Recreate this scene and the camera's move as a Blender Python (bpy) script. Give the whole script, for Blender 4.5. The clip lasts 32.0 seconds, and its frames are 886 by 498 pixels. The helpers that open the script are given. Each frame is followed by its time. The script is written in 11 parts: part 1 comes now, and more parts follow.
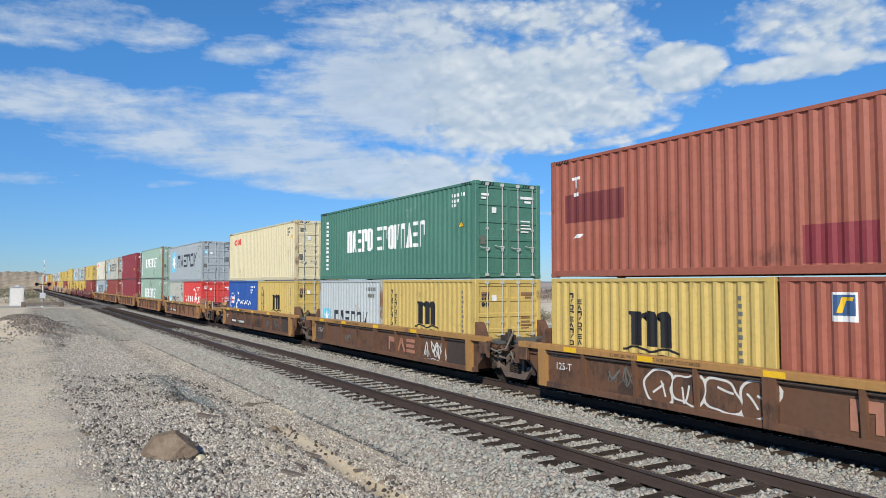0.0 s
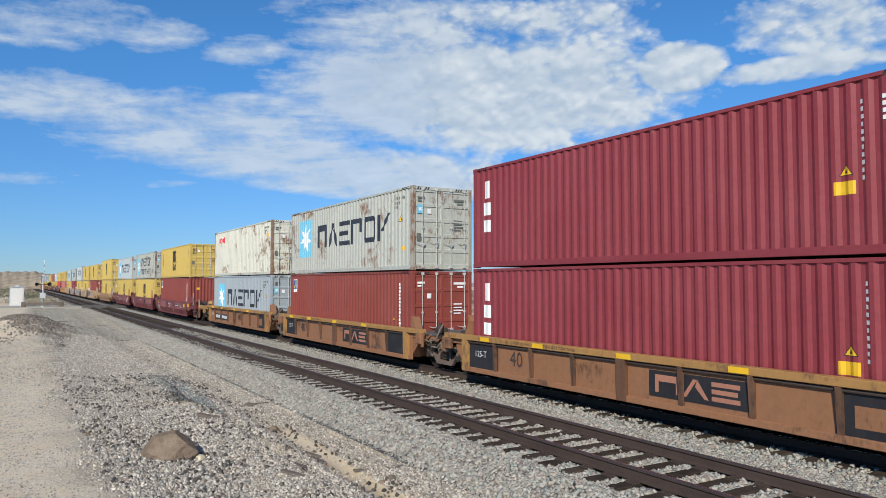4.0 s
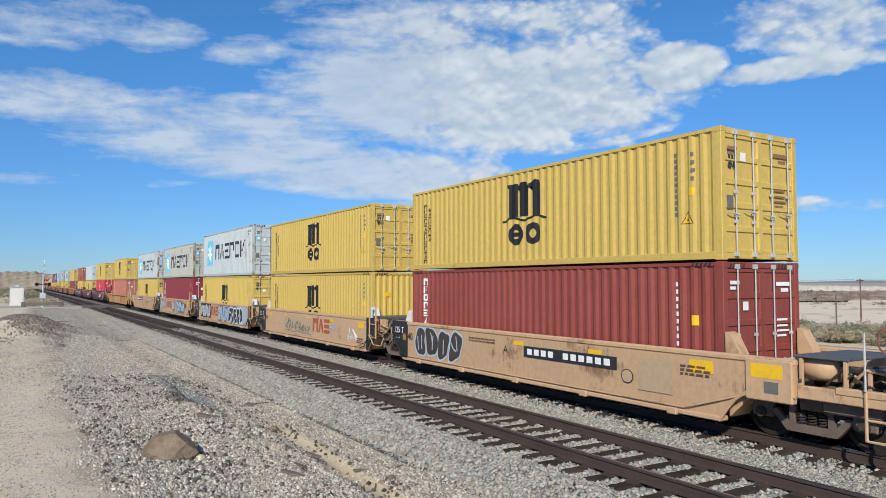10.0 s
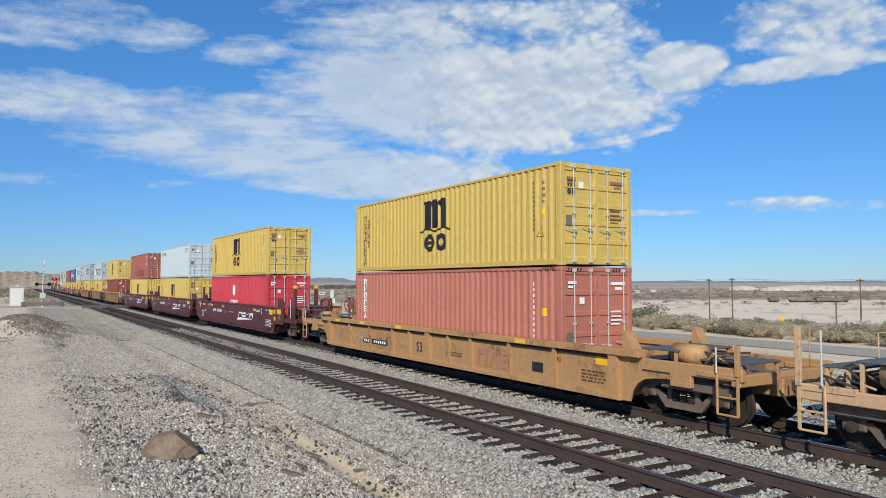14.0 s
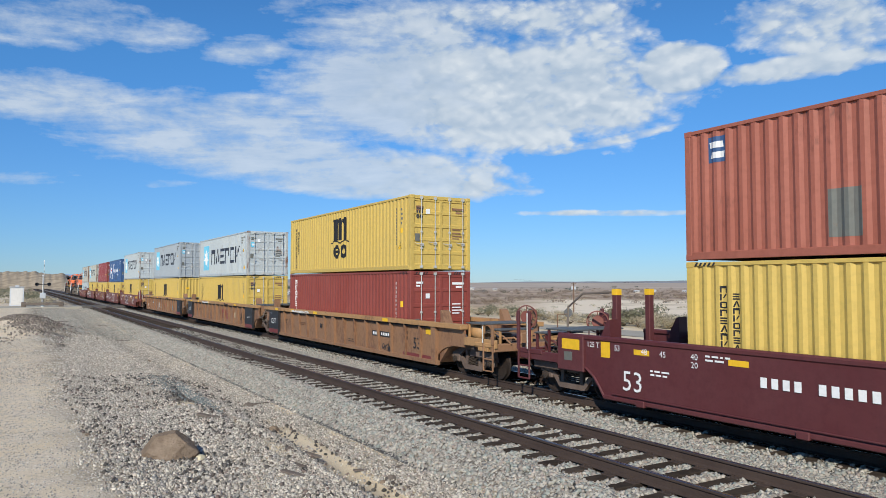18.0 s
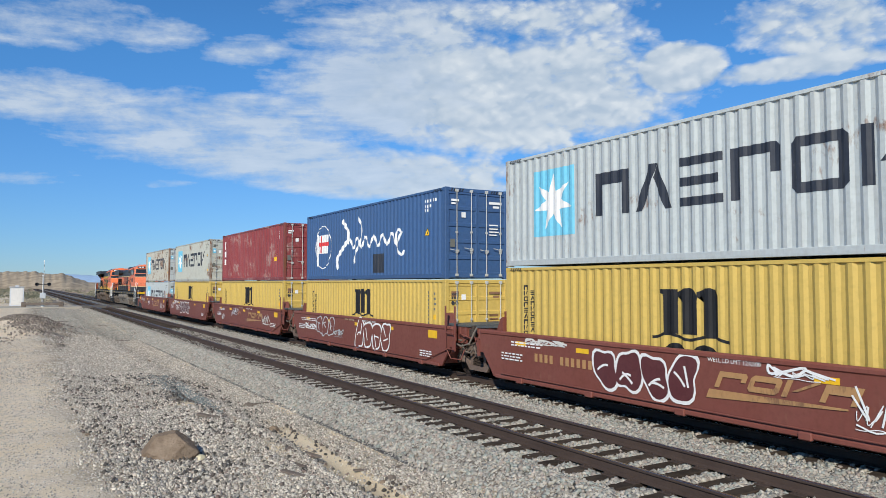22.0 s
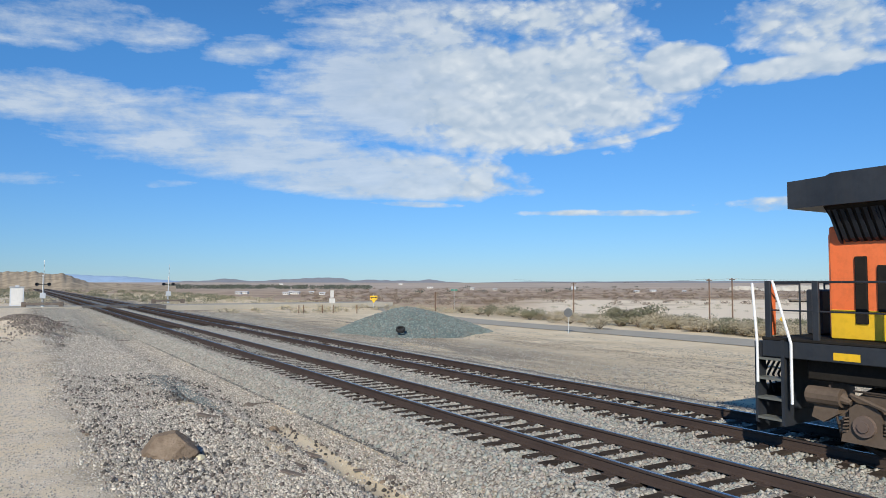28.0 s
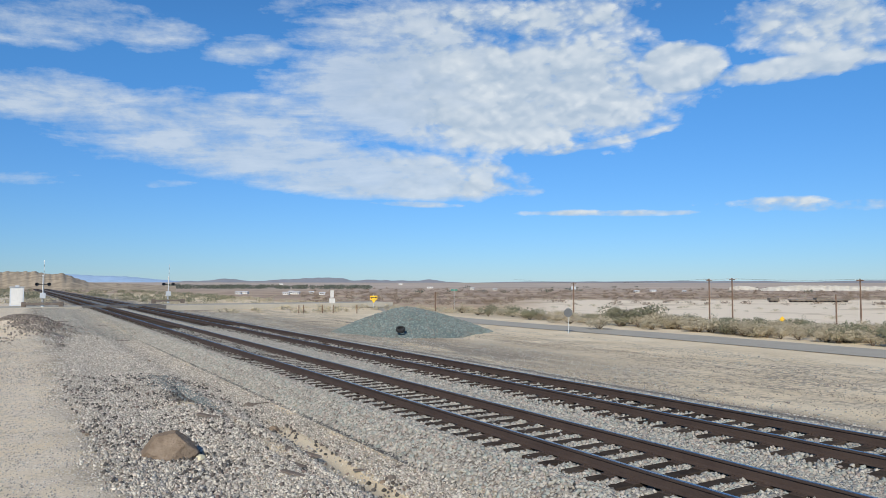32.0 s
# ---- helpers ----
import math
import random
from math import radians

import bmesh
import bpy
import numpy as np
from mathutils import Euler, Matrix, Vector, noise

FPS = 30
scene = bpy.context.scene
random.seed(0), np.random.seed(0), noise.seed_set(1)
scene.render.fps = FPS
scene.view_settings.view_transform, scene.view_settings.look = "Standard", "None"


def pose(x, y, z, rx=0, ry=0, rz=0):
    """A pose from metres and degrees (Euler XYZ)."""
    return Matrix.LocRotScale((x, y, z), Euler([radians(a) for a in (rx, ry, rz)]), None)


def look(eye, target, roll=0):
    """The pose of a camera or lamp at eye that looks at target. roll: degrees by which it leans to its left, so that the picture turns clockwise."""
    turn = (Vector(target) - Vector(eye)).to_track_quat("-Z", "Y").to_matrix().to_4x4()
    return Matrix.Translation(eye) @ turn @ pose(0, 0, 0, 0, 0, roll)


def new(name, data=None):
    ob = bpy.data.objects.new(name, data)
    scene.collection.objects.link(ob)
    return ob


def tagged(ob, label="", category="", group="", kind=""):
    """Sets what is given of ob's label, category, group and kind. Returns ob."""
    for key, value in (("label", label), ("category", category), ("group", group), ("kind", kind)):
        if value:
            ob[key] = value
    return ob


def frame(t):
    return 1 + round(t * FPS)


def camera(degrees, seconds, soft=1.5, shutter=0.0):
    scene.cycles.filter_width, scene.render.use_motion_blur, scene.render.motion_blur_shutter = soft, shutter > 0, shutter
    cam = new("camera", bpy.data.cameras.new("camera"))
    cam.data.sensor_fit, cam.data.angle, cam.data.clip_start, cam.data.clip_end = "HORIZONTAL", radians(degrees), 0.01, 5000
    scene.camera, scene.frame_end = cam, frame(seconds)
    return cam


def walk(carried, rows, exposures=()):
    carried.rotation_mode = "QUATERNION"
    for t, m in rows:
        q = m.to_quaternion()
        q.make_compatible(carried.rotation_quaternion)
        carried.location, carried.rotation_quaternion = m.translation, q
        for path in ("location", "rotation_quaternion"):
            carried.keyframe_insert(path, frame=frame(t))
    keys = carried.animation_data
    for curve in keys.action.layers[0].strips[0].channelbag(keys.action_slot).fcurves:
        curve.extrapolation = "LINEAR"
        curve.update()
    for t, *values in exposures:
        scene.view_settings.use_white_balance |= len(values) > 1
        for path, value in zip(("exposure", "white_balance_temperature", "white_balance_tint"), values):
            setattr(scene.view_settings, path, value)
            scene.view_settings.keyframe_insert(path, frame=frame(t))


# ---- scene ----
# ---- camera: stands still beside a double-track line ----
cam = camera(64.5, 32.0, soft=0.5)
CAM = pose(0, 0, 2.759, 92.785, -0.04, 58.6)
walk(cam, [(0.0, CAM), (32.0, CAM)])

# ---- light: low sun behind the viewer, broken cloud ----
SUN_AZ = (0.73, -0.68)
SUN_EL = radians(31)
sun = new("sun", bpy.data.lights.new("sun", "SUN"))
sun.data.energy, sun.data.angle, sun.data.color = 4.3, radians(0.53), (1.0, 0.945, 0.82)
sun.matrix_world = look((60, -56, 50), (0, 0, 0))
_d = Vector((SUN_AZ[0] * math.cos(SUN_EL), SUN_AZ[1] * math.cos(SUN_EL), math.sin(SUN_EL)))
sun.matrix_world = look(_d * 80, (0, 0, 0))
scene.view_settings.exposure = 0.0


class Nodes:
    """A short way to write node trees."""

    def __init__(self, tree):
        self.t = tree
        tree.nodes.clear()

    def n(self, kind, **k):
        node = self.t.nodes.new(kind)
        for name, v in k.items():
            if name == "op":
                node.operation = v
            elif name == "blend":
                node.blend_type, node.data_type = v, "RGBA"
        return node

    def put(self, sock, v):
        if isinstance(v, bpy.types.NodeSocket):
            self.t.links.new(v, sock)
        else:
            sock.default_value = v

    def math(self, op, a, b=0.0, c=0.0, clamp=False):
        node = self.n("ShaderNodeMath", op=op)
        node.use_clamp = clamp
        for i, v in enumerate((a, b, c)):
            self.put(node.inputs[i], v)
        return node.outputs[0]

    def vmath(self, op, a, b=(0, 0, 0)):
        node = self.n("ShaderNodeVectorMath", op=op)
        self.put(node.inputs[0], a)
        self.put(node.inputs[1], b)
        return node.outputs[1] if op in ("DOT_PRODUCT", "LENGTH", "DISTANCE") else node.outputs[0]

    def mix(self, f, a, b, blend="MIX"):
        node = self.n("ShaderNodeMix", blend=blend)
        self.put(node.inputs[0], f)
        for s, v in ((node.inputs[6], a), (node.inputs[7], b)):
            self.put(s, v if isinstance(v, bpy.types.NodeSocket) else (*v[:3], 1))
        return node.outputs[2]

    def noise(self, vec, scale, detail=4.0, rough=0.55, dist=0.0):
        node = self.n("ShaderNodeTexNoise")
        self.put(node.inputs["Vector"], vec)
        node.inputs["Scale"].default_value = scale
        node.inputs["Detail"].default_value = detail
        node.inputs["Roughness"].default_value = rough
        node.inputs["Distortion"].default_value = dist
        return node.outputs["Fac"]

    def voronoi(self, vec, scale, out="Distance"):
        node = self.n("ShaderNodeTexVoronoi")
        self.put(node.inputs["Vector"], vec)
        node.inputs["Scale"].default_value = scale
        return node.outputs[out]

    def ramp(self, f, lo, hi):
        node = self.n("ShaderNodeMapRange")
        self.put(node.inputs[0], f)
        node.inputs[1].default_value, node.inputs[2].default_value = lo, hi
        return node.outputs[0]

    def scale(self, vec, s):
        node = self.n("ShaderNodeMapping")
        self.put(node.inputs[0], vec)
        node.inputs[3].default_value = s
        return node.outputs[0]


# ---- sky ----
world = bpy.data.worlds.new("sky")
world.use_nodes = True
scene.world = world
N = Nodes(world.node_tree)
sky = N.n("ShaderNodeTexSky")
sky.sky_type, sky.sun_disc = "NISHITA", False
sky.sun_elevation, sky.sun_rotation = SUN_EL, math.atan2(SUN_AZ[0], SUN_AZ[1])
sky.altitude, sky.air_density, sky.dust_density, sky.ozone_density = 700, 1.0, 0.0, 1.6
way = N.n("ShaderNodeTexCoord").outputs["Generated"]
sep = N.n("ShaderNodeSeparateXYZ")
N.put(sep.inputs[0], way)
dx, dy, dz = sep.outputs
height = N.math("MAXIMUM", dz, 0.02)
flat = N.n("ShaderNodeCombineXYZ")
N.put(flat.inputs[0], N.math("DIVIDE", dx, height))
N.put(flat.inputs[1], N.math("DIVIDE", dy, height))
turn = N.n("ShaderNodeVectorRotate")
turn.rotation_type = "Z_AXIS"
N.put(turn.inputs["Vector"], flat.outputs[0])
turn.inputs["Angle"].default_value = radians(-58.6)
deck = turn.outputs[0]
az = N.math("ARCTAN2", N.math("MULTIPLY", dx, -1.0), dy)      # radians to the left of straight across the tracks
el = N.math("ARCSINE", dz)
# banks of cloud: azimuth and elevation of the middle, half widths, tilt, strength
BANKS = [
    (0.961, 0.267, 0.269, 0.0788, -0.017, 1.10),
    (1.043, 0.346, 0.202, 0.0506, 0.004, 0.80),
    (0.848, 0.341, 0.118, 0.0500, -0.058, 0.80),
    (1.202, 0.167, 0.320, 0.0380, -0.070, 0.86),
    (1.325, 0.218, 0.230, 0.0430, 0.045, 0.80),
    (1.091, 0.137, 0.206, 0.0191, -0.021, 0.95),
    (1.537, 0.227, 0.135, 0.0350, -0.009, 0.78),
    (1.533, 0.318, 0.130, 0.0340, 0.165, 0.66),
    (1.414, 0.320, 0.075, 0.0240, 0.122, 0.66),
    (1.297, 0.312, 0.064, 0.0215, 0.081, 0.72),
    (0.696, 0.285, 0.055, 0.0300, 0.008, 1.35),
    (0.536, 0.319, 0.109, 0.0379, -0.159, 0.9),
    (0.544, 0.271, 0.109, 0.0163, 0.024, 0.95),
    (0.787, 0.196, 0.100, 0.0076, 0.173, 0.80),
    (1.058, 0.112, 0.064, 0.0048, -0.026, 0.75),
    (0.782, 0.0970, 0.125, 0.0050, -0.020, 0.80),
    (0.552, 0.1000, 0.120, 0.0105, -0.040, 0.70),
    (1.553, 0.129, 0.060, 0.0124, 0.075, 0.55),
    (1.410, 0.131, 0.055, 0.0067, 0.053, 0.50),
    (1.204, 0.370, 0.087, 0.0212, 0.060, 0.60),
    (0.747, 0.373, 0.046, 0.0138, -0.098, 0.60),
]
cover = 0.0
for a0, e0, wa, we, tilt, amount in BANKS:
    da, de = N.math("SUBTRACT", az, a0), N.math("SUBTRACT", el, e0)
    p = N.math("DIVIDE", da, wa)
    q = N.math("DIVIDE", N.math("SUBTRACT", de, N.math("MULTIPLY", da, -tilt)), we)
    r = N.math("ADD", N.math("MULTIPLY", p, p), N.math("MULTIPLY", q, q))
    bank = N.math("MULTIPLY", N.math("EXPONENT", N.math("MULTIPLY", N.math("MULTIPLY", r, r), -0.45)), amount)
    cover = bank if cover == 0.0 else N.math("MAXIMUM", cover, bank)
streak = N.noise(N.scale(deck, (0.8, 1.25, 1.0)), 0.9, 7.0, 0.62, 0.3)
round_ = N.n("ShaderNodeCombineXYZ")
N.put(round_.inputs[0], az)
N.put(round_.inputs[1], N.math("MULTIPLY", el, 1.9))
puff = N.noise(round_.outputs[0], 15.0, 7.0, 0.6, 0.35)
fine = N.noise(round_.outputs[0], 42.0, 6.0, 0.65)


def lumps(lift):
    """Heaped rounded cells, as of cumulus; lift shifts the spot upwards."""
    at = N.n("ShaderNodeCombineXYZ")
    N.put(at.inputs[0], N.math("ADD", N.math("ADD", az, -0.4 * lift), N.math("MULTIPLY", N.math("SUBTRACT", puff, 0.5), 0.045)))
    N.put(at.inputs[1], N.math("ADD", N.math("MULTIPLY", N.math("ADD", el, lift), 1.55), N.math("MULTIPLY", N.math("SUBTRACT", fine, 0.5), 0.016)))
    total = 0.0
    for scale, weight in ((17.0, 0.46), (38.0, 0.32), (80.0, 0.22)):
        cell = N.n("ShaderNodeTexVoronoi")
        cell.feature = "SMOOTH_F1"
        N.put(cell.inputs["Vector"], at.outputs[0])
        cell.inputs["Scale"].default_value = scale
        cell.inputs["Smoothness"].default_value = 0.8
        piece = N.math("MULTIPLY", N.math("SUBTRACT", 1.0, cell.outputs["Distance"]), weight)
        total = piece if total == 0.0 else N.math("ADD", total, piece)
    return total


heaped, heaped_up = lumps(0.0), lumps(0.010)
layers = N.n("ShaderNodeCombineXYZ")
N.put(layers.inputs[0], N.math("MULTIPLY", az, 0.55))
N.put(layers.inputs[1], N.math("MULTIPLY", N.math("ADD", el, N.math("MULTIPLY", az, 0.05)), 3.2))
sheet = N.noise(layers.outputs[0], 14.0, 7.0, 0.6, 0.3)
right_hand = N.ramp(N.math("ADD", az, N.math("MULTIPLY", N.math("SUBTRACT", puff, 0.5), 0.4)), 1.16, 0.98)
left_tex = N.math("ADD", N.math("ADD", N.math("MULTIPLY", sheet, 0.50), 0.125), N.math("ADD", N.math("MULTIPLY", puff, 0.28), N.math("MULTIPLY", fine, 0.26)))
right_tex = N.math("ADD", N.math("ADD", N.math("MULTIPLY", heaped, 0.62), N.math("MULTIPLY", fine, 0.30)), N.math("ADD", N.math("MULTIPLY", puff, 0.45), N.math("SUBTRACT", N.math("MULTIPLY", streak, 0.22), 0.185)))
texture = N.math("ADD", left_tex, N.math("MULTIPLY", right_hand, N.math("SUBTRACT", right_tex, left_tex)))
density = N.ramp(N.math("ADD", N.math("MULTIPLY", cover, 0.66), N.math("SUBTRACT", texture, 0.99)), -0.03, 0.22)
relief = N.math("ADD", N.math("MULTIPLY", N.math("SUBTRACT", heaped, heaped_up), 1.5), N.math("MULTIPLY", heaped, 0.75))
relief = N.math("ADD", relief, N.math("MULTIPLY", puff, 0.45))
shade_r = N.ramp(relief, 0.30, 1.08)
shade_l = N.ramp(N.math("ADD", N.math("MULTIPLY", sheet, 0.6), N.math("MULTIPLY", puff, 0.4)), 0.35, 0.68)
shade = N.math("ADD", shade_l, N.math("MULTIPLY", right_hand, N.math("SUBTRACT", shade_r, shade_l)))
white = N.mix(shade, (0.54, 0.655, 0.78), (0.84, 0.905, 0.95))
back_sky = N.n("ShaderNodeBackground")
tint = N.mix(N.ramp(el, 0.0, 0.30), (0.37, 0.575, 0.96), (0.415, 0.90, 1.33))
tinted = N.mix(1.0, sky.outputs[0], tint, "MULTIPLY")
N.put(back_sky.inputs[0], tinted)
back_sky.inputs[1].default_value = 0.097
back_cloud = N.n("ShaderNodeBackground")
N.put(back_cloud.inputs[0], white)
back_cloud.inputs[1].default_value = 0.86
both = N.n("ShaderNodeMixShader")
N.put(both.inputs[0], N.math("MULTIPLY", density, N.math("ADD", 0.74, N.math("MULTIPLY", right_hand, 0.18))))
N.put(both.inputs[1], back_sky.outputs[0])
N.put(both.inputs[2], back_cloud.outputs[0])
out = N.n("ShaderNodeOutputWorld")
N.put(out.inputs[0], both.outputs[0])


# ---- materials ----
def lin(r, g, b):
    return tuple((c / 255 / 12.92 if c / 255 <= 0.04045 else ((c / 255 + 0.055) / 1.055) ** 2.4) for c in (r, g, b))


def surface(name, base, other, rough=0.7, metal=0.0, scale=3.0, fine=40.0, bump=0.2, bump_scale=60.0, streak=None, world_space=False, spread=0.12, amount=0.6):
    """A plain weathered surface: base wandering to other at two scales, fine relief, and streaks (colour, amount) that run down it."""
    m = bpy.data.materials.new(name)
    m.use_nodes = True
    k = Nodes(m.node_tree)
    tc = k.n("ShaderNodeTexCoord").outputs["Object"]
    if world_space:
        tc = k.n("ShaderNodeNewGeometry").outputs["Position"]
    rnd = k.n("ShaderNodeObjectInfo").outputs["Random"]
    off = k.n("ShaderNodeCombineXYZ")
    for i in range(3):
        k.put(off.inputs[i], k.math("MULTIPLY", rnd, 37.0 + 11 * i))
    vec = k.vmath("ADD", tc, off.outputs[0])
    big = k.ramp(k.noise(vec, scale, 5.0, 0.6), 0.38, 0.68)
    small = k.noise(vec, fine, 3.0, 0.6)
    col = k.mix(k.math("MULTIPLY", big, amount), base, other)
    col = k.mix(k.math("MULTIPLY", k.ramp(small, 0.45, 0.75), 0.35), col, tuple(c * 0.6 for c in base))
    if streak:
        sc, am = streak
        run = k.noise(k.scale(vec, (6.0, 6.0, 0.55)), 1.6, 5.0, 0.65, 0.2)
        patch = k.noise(k.scale(vec, (1.0, 1.0, 1.5)), 0.62, 4.0, 0.6)
        # faint dirt that has run down everywhere, then solid blotches with ragged drips
        dirt = k.math("MULTIPLY", k.ramp(run, 0.45, 0.75), 0.18 + 0.3 * am, clamp=True)
        col = k.mix(dirt, col, tuple(0.45 * c + 0.55 * d for c, d in zip(base, sc)))
        rag = k.noise(k.scale(vec, (3.2, 3.2, 1.1)), 3.0, 6.0, 0.7, 0.4)
        lo = 0.74 - 0.22 * am
        edge = k.math("ADD", k.math("MULTIPLY", patch, 0.62), k.math("MULTIPLY", rag, 0.38))
        mask = k.math("MULTIPLY", k.ramp(edge, lo - 0.08, lo + 0.0), k.ramp(run, 0.30, 0.46), clamp=True)
        col = k.mix(k.math("MULTIPLY", mask, 0.92, clamp=True), col, k.mix(small, tuple(c * 1.25 for c in sc), tuple(c * 0.6 for c in sc)))
    val = k.n("ShaderNodeHueSaturation")
    k.put(val.inputs["Color"], col)
    k.put(val.inputs["Value"], k.math("ADD", 1.0 - spread / 2, k.math("MULTIPLY", rnd, spread)))
    b = k.n("ShaderNodeBsdfPrincipled")
    k.put(b.inputs["Base Color"], val.outputs[0])
    k.put(b.inputs["Roughness"], k.math("ADD", rough - 0.08, k.math("MULTIPLY", small, 0.16)))
    b.inputs["Metallic"].default_value = metal
    b.inputs["Specular IOR Level"].default_value = 0.35 if rough < 0.9 else 0.08
    if bump:
        bp = k.n("ShaderNodeBump")
        bp.inputs["Strength"].default_value = bump
        bp.inputs["Distance"].default_value = 0.01
        k.put(bp.inputs["Height"], k.noise(vec, bump_scale, 4.0, 0.6))
        k.put(b.inputs["Normal"], bp.outputs[0])
    o = k.n("ShaderNodeOutputMaterial")
    k.put(o.inputs[0], b.outputs[0])
    return m


RUST = (0.20, 0.085, 0.04)


def paint(name, rgb, wear=0.3, fade=1.25, rough=0.5, streak=RUST):
    c = lin(*rgb)
    return surface(name, c, tuple(min(0.85, v * fade + 0.015) for v in c), rough, 0.0, 0.55, 9.0, 0.06, 14.0, (streak, wear), spread=0.1, amount=0.7)


